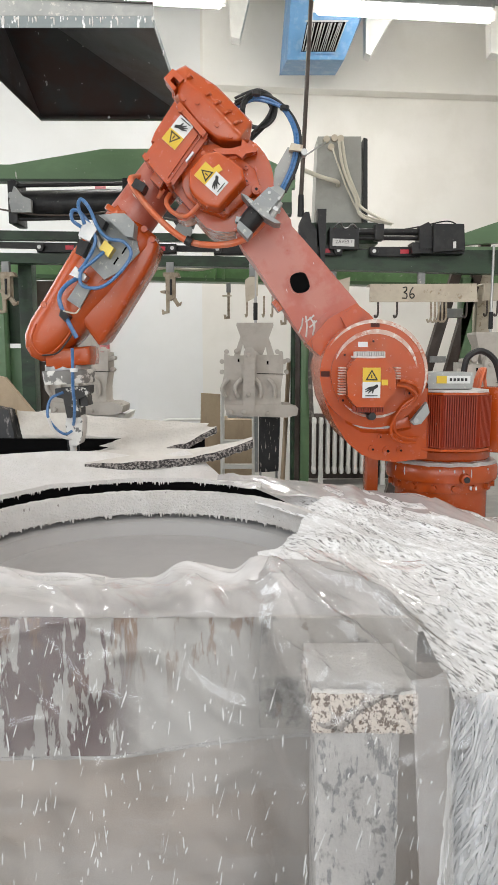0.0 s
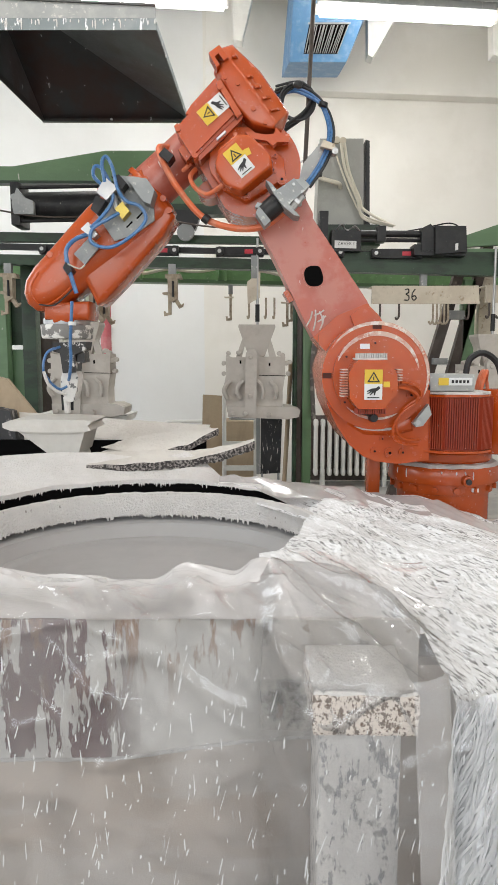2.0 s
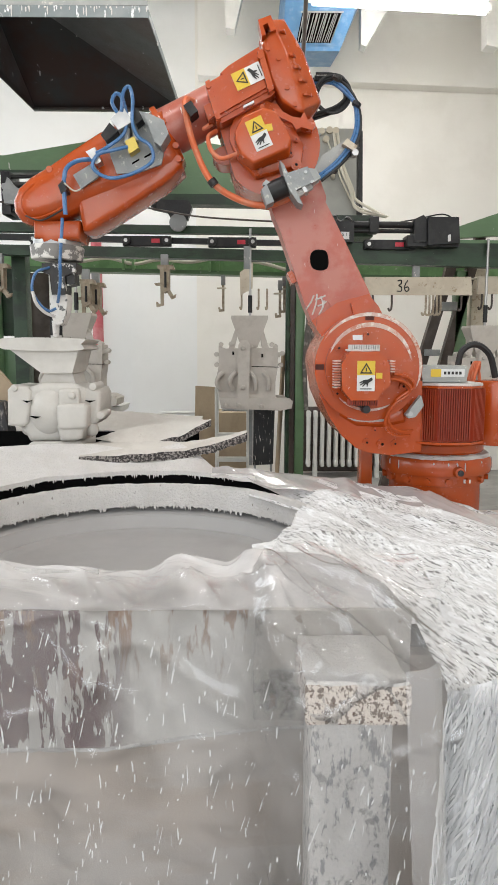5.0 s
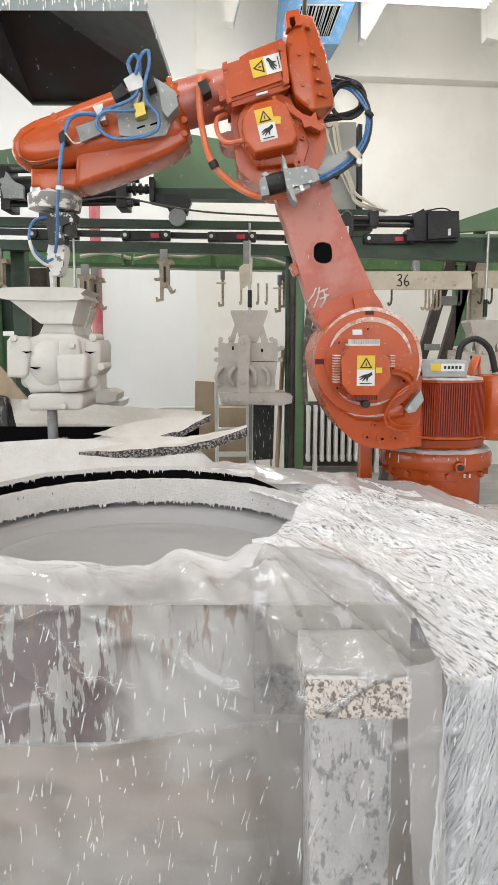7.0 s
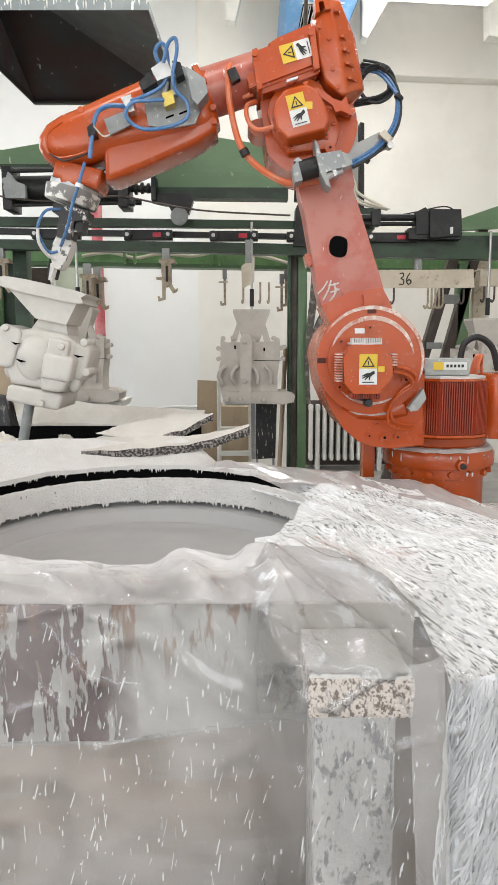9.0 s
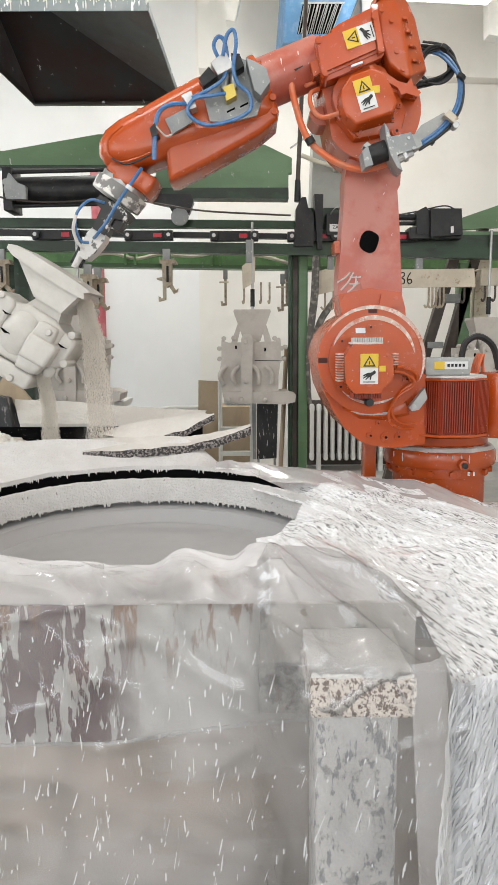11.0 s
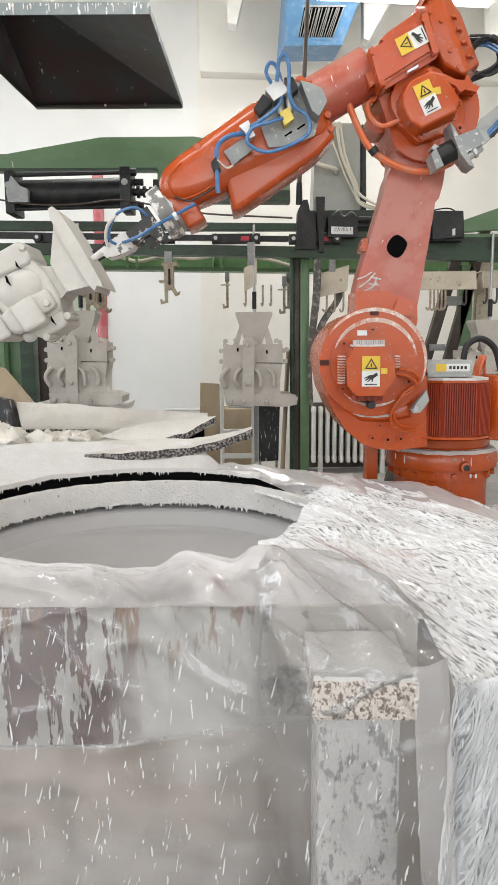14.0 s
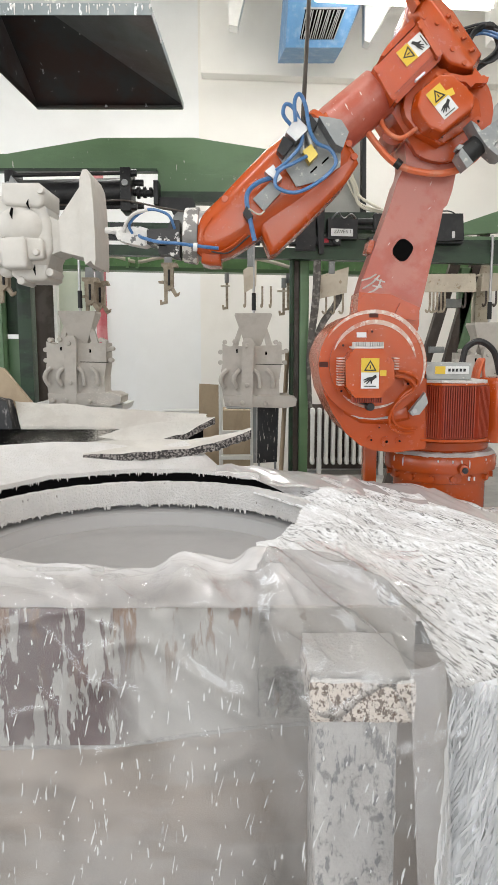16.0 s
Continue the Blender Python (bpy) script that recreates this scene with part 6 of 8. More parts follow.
def number_board(m, w, digits):
    """A cream hanging board with hooks under it; the number is inked by hand."""
    t = thing("hanger_board", "cream hanger board with hooks hanging under it", "hanger board", m, "hanger boards")
    part("board", prism([(-w / 2, 0.05), (w / 2, 0.055), (w / 2 + 0.01, -0.05), (-w / 2, -0.05)], -0.02, 0.0, 0.003), CREAM, t)
    part("top_shelf", box(-w / 2, w / 2, 0.0, 0.12, 0.045, 0.055, 0.002), CREAM, t)
    part("stem", box(-0.02, 0.02, 0.02, 0.06, 0.05, 0.17, 0.003), GREY, t)
    for x in (-w * 0.42, -w * 0.24, w * 0.42):
        hk = part("hook_wire", tube([(x, -0.01, -0.05), (x, -0.01, -0.12), (x - 0.012, -0.01, -0.14), (x - 0.02, -0.01, -0.125)], 0.006, seg=6), BROWN, t)
    for i in range(5):
        part("hook", tube([(0.05 + 0.022 * i, -0.012, -0.05), (0.05 + 0.022 * i, -0.015, -0.14 - 0.012 * (i % 2)), (0.036 + 0.022 * i, -0.015, -0.165), (0.026 + 0.022 * i, -0.015, -0.15)], 0.006, None, 6), CLAMP, t)
    if digits:
        three = [[(-0.12, 0.03), (-0.1, 0.034), (-0.098, 0.016), (-0.112, 0.004), (-0.096, -0.006), (-0.098, -0.028), (-0.122, -0.028)], [(-0.06, 0.034), (-0.074, 0.012), (-0.078, -0.014), (-0.066, -0.03), (-0.052, -0.018), (-0.06, -0.004), (-0.076, -0.01)]]
        for s in three:
            part("inked_digit", tube([(x, -0.021, z) for x, z in s], 0.0035, seg=5), INK, t)
    return t


number_board(Matrix.Translation(at_y((1.017, 1.512), 4.2)), 0.62, True)
number_board(Matrix.Translation(at_y((1.573, 1.527), 4.3)), 0.34, False)


def small_flag(m, w=0.2, turn=0):
    t = thing("sheet_flag", "cream painted sheet flag hanging from the rail", "hanger plate", m @ pose(0, 0, 0, 0, 0, turn), "hanger plates")
    part("sheet", prism([(-w * 0.55, 0.03), (w * 0.5, 0.09), (w * 0.45, -0.06), (-w * 0.5, -0.1)], -0.006, 0.006, 0.002), CREAM, t)
    part("stem", box(-0.018, 0.018, -0.01, 0.02, 0.05, 0.18, 0.003), GREY, t)
    for i in range(4):
        part("hook", tube([(-w * 0.4 + 0.05 * i, 0.01, -0.06), (-w * 0.4 + 0.05 * i, 0.01, -0.16), (-w * 0.46 + 0.05 * i, 0.0, -0.18), (-w * 0.52 + 0.05 * i, 0.0, -0.165)], 0.006, None, 6), CLAMP, t)
    return t


small_flag(Matrix.Translation(at_y((0.499, 1.522), 4.25)), 0.2)
small_flag(Matrix.Translation(at_y((0.018, 1.558), 4.2)), 0.075)


def hanging_pattern(m, label="grey coated foam engine casting pattern hanging from conveyor"):
    """An engine-block casting pattern with a pouring cup, hung on a rod. Origin at the middle of the cup's rim."""
    t = thing("hanging_pattern", label, "casting pattern", m, "patterns on the conveyor")
    k = 4.2 / 1245

    def q(*pts):
        return [((x - 451) * k, (554 - z) * k) for x, z in pts]
    part("hanger_rod", rod((0.004, 0, 0), (0.004, 0, 0.5), 0.008, seg=10), STEEL, t)
    part("rod_sleeve", rod((0.004, 0, 0.02), (0.004, 0, 0.12), 0.013, seg=10), BLACK, t)
    bm = bmesh.new()
    lo, hi = [], []
    for zz, hw, hd in ((0, 31 * k, 0.085), (-4 * k, 32 * k, 0.088), (-54 * k, 14 * k, 0.035)):
        lo.append([bm.verts.new((sx * hw, sy * hd, zz)) for sx, sy in ((-1, -1), (1, -1), (1, 1), (-1, 1))])
    for a, b in zip(lo, lo[1:]):
        for i in range(4):
            bm.faces.new((a[i], a[(i + 1) % 4], b[(i + 1) % 4], b[i]))
    bm.faces.new(lo[-1])
    inner = [bm.verts.new((v.co.x * 0.85, v.co.y * 0.85, -0.002)) for v in lo[0]]
    deep = [bm.verts.new((v.co.x * 0.4, v.co.y * 0.4, -0.12)) for v in lo[0]]
    for i in range(4):
        j = (i + 1) % 4
        bm.faces.new((lo[0][i], inner[i], inner[j], lo[0][j]))
        bm.faces.new((inner[i], deep[i], deep[j], inner[j]))
    bm.faces.new(deep)
    part("pouring_cup", bm, CAST, t, smooth=30)
    for s in (q((428, 572), (434, 575), (425, 610), (414, 612)), q((466, 574), (473, 572), (486, 612), (474, 614))):
        part("runner", prism(s, -0.05, -0.01, 0.008), CAST, t)
    part("sprue", rod((0, 0, -0.14), (0, 0, -0.24), 0.04, 0.05, 14), CAST, t)
    part("block", prism(q((398, 606), (408, 610), (500, 608), (500, 640), (496, 668), (496, 690), (505, 706), (400, 704), (398, 690), (394, 660), (398, 640)), -0.09, 0.1, 0.012, seg=3), CAST, t)
    part("flange_bar", prism(q((400, 694), (512, 694), (526, 700), (524, 712), (505, 716), (402, 712)), -0.125, 0.13, 0.012, seg=3), CAST, t)
    part("front_column", prism(q((432, 604), (436, 596), (448, 596), (452, 604), (450, 714), (430, 714)), -0.135, -0.08, 0.012, seg=3), CAST, t)
    for x, d in ((404, -1), (426, -1), (453, 1), (476, 1)):
        part("curved_rib", tube([((x + d * w - 451) * k, -0.1 - 0.008 * (i in (1, 2)), (554 - z) * k) for i, (w, z) in enumerate(((-2, 650), (6, 658), (9, 669), (8 if d > 0 else 3, 681)))], 0.013), CAST, t)
    part("parting_line", prism(q((455, 640), (502, 641), (502, 642), (455, 641)), -0.0925, -0.08, 0), VOID, t)
    for x, z in ((394, 620), (394, 638), (402, 603), (419, 602), (496, 606), (502, 620), (506, 638), (508, 618), (490, 603), (510, 700), (520, 700)):
        part("pin", rod(((x - 451) * k, -0.07, (554 - z) * k), ((x - 451) * k, 0.0, (554 - z) * k), 0.014, 0.013, 12, bevel=0.004), CAST, t)
    for x, z in ((440, 609), (440, 676), (410, 706), (432, 706), (472, 708)):
        part("boss", rod(((x - 451) * k, -0.125, (554 - z) * k), ((x - 451) * k, -0.148, (554 - z) * k), 0.014, 0.012, 12, bevel=0.004), CAST, t)
    for x, z in ((423, 618), (473, 622)):
        part("core_hole", box((x - 452.5) * k, (x - 449.5) * k, -0.092, -0.08, (554 - z - 3) * k, (554 - z + 3) * k, 0), VOID, t)
    return t


hp = hanging_pattern(Matrix.Translation(at_y((0.034, 1.338), 4.2)))
copy_thing(hp, Matrix.Translation(at_y((-0.985, 1.352), 4.2)))
copy_thing(hp, Matrix.Translation(at_y((1.421, 1.285), 4.2)))


def ladder():
    t = thing("leaning_ladder", "dark brown steel ladder leaning behind the gantry", "ladder", pose(0, 0, 0))
    for a, b in (((1.409, 1.854), (1.134, 0.85)), ((1.563, 1.942), (1.289, 0.849))):
        u = Vector((b[0] - a[0], 0, b[1] - a[1])).normalized()
        side = Vector((-u.z, 0, u.x)) * 0.032
        bm = bmesh.new()
        e = b[1] / -u.z
        end = Vector((b[0] + u.x * e, 4.7, 0.0))
        st = Vector((a[0], 4.7, a[1]))
        o = [(st + side), (st - side), (end - side), (end + side)]
        part("rail", prism([(p.x, p.z) for p in o], 4.7, 4.76, 0.004), BROWN, t)
    for a, b in (((1.294, 1.414), (1.398, 1.435)), ((1.199, 1.119), (1.296, 1.126))):
        part("tread", box(a[0], b[0], 4.66, 4.76, min(a[1], b[1]) - 0.015, max(a[1], b[1]) + 0.02, 0.003), GREY, t)


ladder()


# ---- far wall fittings ----
def radiator():
    t = thing("radiator", "white cast-iron column radiator below the wall", "radiator", pose(0, 0, 0))
    n = 12
    for i in range(n):
        x = (0.58, 0.595)[0] + i * 0.0615
        z0, z1 = 0.1, (0.794, 0.605)[1]
        bm = bmesh.new()
        for dy in (0.0, 0.07):
            tube([(x, 6.2 + dy, z0 + 0.02), (x, 6.2 + dy, (z0 + z1) / 2), (x, 6.2 + dy, z1 - 0.02)], 0.0165, bm, 10, 2)
        box(x - 0.019, x + 0.019, 6.18, 6.29, z0, z0 + 0.07, 0.018, bm)
        box(x - 0.019, x + 0.019, 6.18, 6.29, z1 - 0.07, z1, 0.018, bm)
        part("section", bm, RADI, t)
        if i in (1, 10):
            part("foot", box(x - 0.02, x + 0.02, 6.2, 6.27, 0, 0.11, 0.004), RADI, t)

    # added dark panel paints the shaded wall seen between the sections
    part("back_shade_panel", box(0.5, 1.36, 6.33, 6.345, 0.04, 0.63, 0.002), BROWN, t, "dark panel painted in for the shade behind the radiator")


radiator()


def wall_pipe():
    t = thing("heating_pipe", "thin white heating pipe running along the wall", "pipe", pose(0, 0, 0))
    part("pipe", tube([at_y((-1.965, 0.624), 6.4), at_y((-0.988, 0.547), 6.35), at_y((-0.801, 0.541), 6.35), at_y((-0.724, 0.571), 6.33), at_y((-0.414, 0.579), 6.3), at_y((-0.373, 0.594), 6.3), at_y((-0.16, 0.598), 6.3)], 0.015), RADI, t)
    p = (-1.324, 1.917)
    w = thing("red_pipe", "faded red painted vertical pipe on the wall", "pipe", pose(0, 0, 0))
    part("pipe", rod((p[0], 6.5, 0), (p[0], 6.5, 2.794), 0.05, seg=16), REDPIPE, w)


wall_pipe()


def step_rack():
    t = thing("step_frame", "small white tubular step frame standing on the floor", "step ladder", pose(0, 0, 0))
    a, b = (-0.19, 0.837), (0.035, 0.836)
    for x in (a[0], b[0]):
        part("upright", rod((x, 5.0, 0), (x, 5.0, (-0.19, 0.877)[1]), 0.015, seg=12), RADI, t)
    for z in ((-0.088, 0.538)[1], (-0.089, 0.362)[1]):
        part("rung", box(a[0], b[0], 4.97, 5.04, z - 0.018, z + 0.012, 0.004), RADI, t)
    part("louvre_panel", prism([(-0.151, 0.78), (0.034, 0.776), (0.034, 0.708), (-0.152, 0.713)], 4.95, 4.97, 0.002), WHITE, t, "white panel with printed lines")
    for i in range(5):
        z = (-0.153, 0.769)[1] - 0.0125 * i
        part("print_bar", box((-0.141, 0.769)[0], (0.022, 0.768)[0], 4.947, 4.95, z - 0.006, z - 0.003, 0), GREY, t)


step_rack()


def boards():
    t = thing("chipboard_panel", "bare brown chipboard panel leaning by the wall", "board", pose(0, 0, 0))
    part("sheet", prism([(-0.369, 0.865), (-0.196, 0.855), ((-0.204, 0.062)[0], 0), ((-0.389, 0.063)[0], 0)], 5.4, 5.42, 0.002), WOOD, t)
    t = thing("cardboard_box", "plain brown cardboard box on the floor", "box", pose(0, 0, 0))
    part("carton", box((-0.194, 0.36)[0], (0.043, 0.359)[0], 5.2, 5.5, 0, (-0.09, 0.678)[1], 0.004), WOOD, t)
    t = thing("black_board", "black panel spattered with white glaze runs", "board", pose(0, 0, 0))
    bd = part("sheet", prism([(0.065, 0.78), (0.206, 0.779), (0.195, 0.389), (0.064, 0.382)], 4.6, 4.63, 0.003), mat("spattered_black", (0.025, 0.025, 0.027), 0.5, second=(0.05, 0.05, 0.05), amount=0.5, scale=6, third=DUST, amount3=0.9, scale3=30, stretch3=(2.4, 1, 0.4), edge3=(0.6, 0.64)), t)
    part("edge_strip", prism([(0.035, 0.78), (0.061, 0.78), (0.06, 0.382), (0.038, 0.382)], 4.6, 4.63, 0.002), GREY, t)
    part("leg", box((0.068, 0.375)[0], (0.083, 0.375)[0], 4.6, 4.63, 0, (0.068, 0.394)[1], 0.002), GREY, t)
    part("leg", box((0.176, 0.374)[0], (0.191, 0.374)[0], 4.6, 4.63, 0, (0.068, 0.394)[1], 0.002), GREY, t)
    t = thing("wooden_pole", "plain wooden pole leaning against the post", "pole", pose(0, 0, 0))
    a, b = (0.25, 1.118), (0.209, 0.368)
    part("pole", rod((a[0], 4.42, a[1]), (b[0] - 0.02, 4.3, 0), 0.014, seg=10), WOOD, t)
    t = thing("white_tray", "shallow white tray on a stand behind the tank", "tray", pose(0, 0, 0))
    part("tray", prism([(-1.261, 0.816), (-0.741, 0.8), (-0.757, 0.757), (-1.281, 0.767)], 4.2, 4.6, 0.004), RADI, t)
    part("leg", box((-1.21, 0.773)[0], (-1.174, 0.773)[0], 4.35, 4.4, 0, (-1.21, 0.773)[1], 0.002), RADI, t)
    part("leg", box((-0.813, 0.764)[0], (-0.778, 0.764)[0], 4.35, 4.4, 0, (-0.813, 0.764)[1], 0.002), RADI, t)
    t = thing("dark_doorway", "dark brown strip curtain in a pale frame", "doorway", pose(0, 0, 0))
    part("curtain", box((-1.566, 1.203)[0], (-1.409, 1.202)[0], 5.2, 5.25, 0.5, (-1.511, 1.687)[1], 0.003), BROWN, t)
    part("frame", box((-1.575, 1.202)[0], (-1.551, 1.202)[0], 5.15, 5.25, 0, (-1.494, 1.721)[1], 0.003), RADI, t)
    part("frame", box((-1.395, 1.201)[0], (-1.371, 1.201)[0], 5.15, 5.25, 0, (-1.494, 1.721)[1], 0.003), RADI, t)
    part("sill", box((-1.575, 1.202)[0], (-1.371, 1.201)[0], 5.15, 5.25, 0.46, 0.5, 0.003), RADI, t)
    part("glass_panel", box((-1.384, 1.202)[0], (-1.119, 1.201)[0], 5.22, 5.24, 0.5, (-1.511, 1.687)[1], 0.002), mat("pale_green_panel", (0.62, 0.66, 0.55), 0.5, second=(0.55, 0.58, 0.48), amount=0.5, scale=3), t)


boards()


# ---- overhead ----
def tube_lamp(c, length):
    t = thing("fluorescent_lamp", "lit white fluorescent batten lamp hung under ceiling", "ceiling lamp", pose(*c, 0, 0, 6), "fluorescent lamps")
    part("batten", box(-length / 2, length / 2, -0.03, 0.03, 0.042, 0.09, 0.005), GREY, t, "grey steel batten")
    part("tube", rod((-length / 2 + 0.02, 0, 0), (length / 2 - 0.02, 0, 0), 0.04, seg=18), TUBEGLOW, t)
    for e in (-1, 1):
        part("end_cap", box(e * length / 2 - 0.015, e * length / 2 + 0.015, -0.02, 0.02, -0.022, 0.03, 0.003), RADI, t)
        part("hanger_rod", rod((e * length * 0.35, 0, 0.07), (e * length * 0.35, 0, 5.2 - c[2]), 0.005, seg=8), STEEL, t)


tube_lamp((1.04, 5.0, 3.42), 1.22)
tube_lamp((-0.73, 4.8, 3.42), 1.14)


def lamp_rail():
    t = thing("lamp_rail", "dark grey steel rail carrying the tube lamps", "rail", pose(0.2, 4.91, 3.512, 0, 0, 6))
    part("channel", box(-3.0, 3.0, -0.035, 0.035, 0.0, 0.045, 0.004), GREY, t)
    for x in (-2.2, -0.25, 1.7):
        part("drop_rod", rod((x, 0, 0.045), (x, 0, 1.688), 0.006, seg=8), STEEL, t)
    part("conduit", rod((-3.0, 0.05, 0.015), (3.0, 0.05, 0.015), 0.011, seg=10), BLACK, t)


lamp_rail()


def heater():
    t = thing("unit_heater", "blue unit heater with a black louvred grille", "heater", pose(0, 0, 0))
    low = [(0.281, 3.319), (0.703, 3.319)]
    high = [(0.294, 3.63), (0.831, 3.631)]
    up = [(high[i][0] * 2 - low[i][0], high[i][1] * 2 - low[i][1]) for i in (0, 1)]
    bm = bmesh.new()
    near = [bm.verts.new(p) for p in ((low[0][0], 5.5, low[0][1]), (low[1][0], 5.5, low[1][1]), (up[1][0], 5.06, up[1][1]), (up[0][0], 5.06, up[0][1]))]
    far = [bm.verts.new(p) for p in ((low[0][0] - 0.04, 5.9, low[0][1] + 0.04), (low[1][0] - 0.02, 5.9, low[1][1] + 0.04), (up[1][0], 5.9, up[1][1]), (up[0][0] - 0.02, 5.9, up[0][1]))]
    fs = [bm.faces.new(near), bm.faces.new(far[::-1])] + [bm.faces.new((near[i], far[i], far[(i + 1) % 4], near[(i + 1) % 4])) for i in range(4)]
    part("case", soften(bm, fs, 0.012), BLUE, t)

    def on_face(u, v, lift):
        a = Vector((low[0][0], 5.5, low[0][1])).lerp(Vector((low[1][0], 5.5, low[1][1])), u)
        b = Vector((up[0][0], 5.06, up[0][1])).lerp(Vector((up[1][0], 5.06, up[1][1])), u)
        return a.lerp(b, v) + Vector((0, -0.9, -0.44)) * lift

    def slab(u0, u1, v0, v1, lean, lift, thick):
        bm = bmesh.new()
        a, b = ([bm.verts.new(on_face(u + lean * v, v, h)) for u, v in ((u0, v0), (u1, v0), (u1, v1), (u0, v1))] for h in (lift, lift + thick))
        bm.faces.new(a)
        bm.faces.new(b[::-1])
        for i in range(4):
            bm.faces.new((a[i], a[(i + 1) % 4], b[(i + 1) % 4], b[i]))
        return bm
    g = part("grille_opening", slab(0.22, 0.79, 0.07, 0.32, 0.1, 0.001, 0.004), VOID, t, "dark grille opening")
    for k in range(16):
        u = 0.235 + 0.54 * k / 15
        part("slat", slab(u, u + 0.013, 0.075, 0.315, 0.1 + 0.05 * math.sin(k * 1.7), 0.006, 0.006), STEEL, g)
    part("frame_bar", slab(0.2, 0.81, 0.05, 0.07, 0.1, 0.002, 0.008), BLUE, g)
    part("frame_bar", slab(0.2, 0.81, 0.32, 0.335, 0.1, 0.002, 0.008), STEEL, g)
    for x in (0.35, 0.68):
        part("hanger", rod((x, 5.6, up[0][1] - 0.05), (x, 5.6, 5.2), 0.01, seg=8), STEEL, t)


heater()


def roof_struts():
    for o in ([(-0.163, 4.078), (-0.135, 3.518), (-0.071, 3.506), (0.071, 4.079)], [(0.862, 4.079), (0.877, 3.407), (0.915, 3.391), (1.318, 4.08)], [(1.782, 4.08), (1.819, 3.408), (1.905, 3.392), (2.258, 4.08)]):
        t = thing("roof_bracket", "pale plastered bracket under the roof beam", "roof bracket", pose(0, 0, 0), "roof brackets", "structure")
        part("web", prism(o, 5.6, 5.72, 0.008), RADI, t)
    tagged(part("ceiling_beam", box(-4.0, 4.0, 5.45, 5.95, 3.96, 5.2, 0.01), CEIL), "pale plastered roof beam", "beam", kind="structure")


roof_struts()


# ---- crusted boards behind the tank opening ----
def crusted_flap(name, label, pts_near, pts_far, thick, seed, edge_mat=None):
    """A bent board with a crusted top: two lines, near and far, joined by a thick uneven skin."""
    t = thing(name, label, "board", pose(0, 0, 0), "crusted boards")
    bm = bmesh.new()
    n, m = 44, 6

    def along(ps, u):
        ps = [Vector(p) for p in ps]
        f = u * (len(ps) - 1)
        i = min(int(f), len(ps) - 2)
        g = f - i
        g = g * g * (3 - 2 * g) * 0.5 + g * 0.5
        return ps[i].lerp(ps[i + 1], g)
    rows_top, rows_low = [], []
    for i in range(n + 1):
        a, b = along(pts_near, i / n), along(pts_far, i / n)
        top, lowv = [], []
        for j in range(m + 1):
            p = a.lerp(b, j / m)
            w = noise.noise(p * 14 + Vector((seed, 0, 0))) * 0.006 + noise.noise(p * 60) * 0.003
            top.append(bm.verts.new(p + Vector((0, 0, w))))
            lowv.append(bm.verts.new(p + Vector((0, 0, -thick + w * 0.5 - (0.006 * random.random() if j == 0 else 0)))))
        rows_top.append(top)
        rows_low.append(lowv)
    for i in range(n):
        for j in range(m):
            bm.faces.new((rows_top[i][j], rows_top[i + 1][j], rows_top[i + 1][j + 1], rows_top[i][j + 1]))
            bm.faces.new((rows_low[i][j], rows_low[i][j + 1], rows_low[i + 1][j + 1], rows_low[i + 1][j]))
    part("crust", bm, FELT, t, smooth=60)
    bm = bmesh.new()
    prev = None
    for i in range(n + 1):
        a = along(pts_near, i / n)
        w = noise.noise(a * 14 + Vector((seed, 0, 0))) * 0.006
        pair = [bm.verts.new(a + Vector((0, -0.001, w + 0.002))), bm.verts.new(a + Vector((0, -0.004, w - thick * 0.5))), bm.verts.new(a + Vector((0, 0.0, w - thick - 0.008 * random.random())))]
        if prev:
            for k in range(2):
                bm.faces.new((prev[k], pair[k], pair[k + 1], prev[k + 1]))
        prev = pair
    part("cut_edge", bm, edge_mat or FELTEDGE, t, "dark ragged board edge", smooth=60)
    return t


crusted_flap("crusted_board", "bent board thickly crusted with dry white glaze", [(-0.591, 2.5, 0.763), (-0.354, 2.52, 0.768), (-0.207, 2.53, 0.779), (-0.095, 2.54, 0.807), (0.014, 2.56, 0.842)], [(-0.644, 2.64, 0.789), (-0.37, 2.64, 0.802), (-0.216, 2.64, 0.798), (-0.109, 2.64, 0.819), (0.011, 2.62, 0.847)], 0.024, 3.1)
crusted_flap("crusted_board", "bent board thickly crusted with dry white glaze", [(-0.441, 2.64, 0.789), (-0.358, 2.66, 0.786), (-0.241, 2.68, 0.816), (-0.124, 2.7, 0.873)], [(-0.586, 2.72, 0.8), (-0.478, 2.74, 0.838), (-0.317, 2.78, 0.856), (-0.131, 2.76, 0.876)], 0.018, 8.3)
crusted_flap("crusted_board", "long beige crusted board laid behind the tank", [(-1.021, 3.15, 0.796), (-0.766, 3.15, 0.791), (-0.512, 3.15, 0.776), (-0.36, 3.15, 0.758), (-0.203, 3.1, 0.817)], [(-1.092, 3.3, 0.892), (-0.8, 3.3, 0.876), (-0.535, 3.3, 0.854), (-0.375, 3.3, 0.844), (-0.189, 3.3, 0.833)], 0.012, 5.7, FELT)


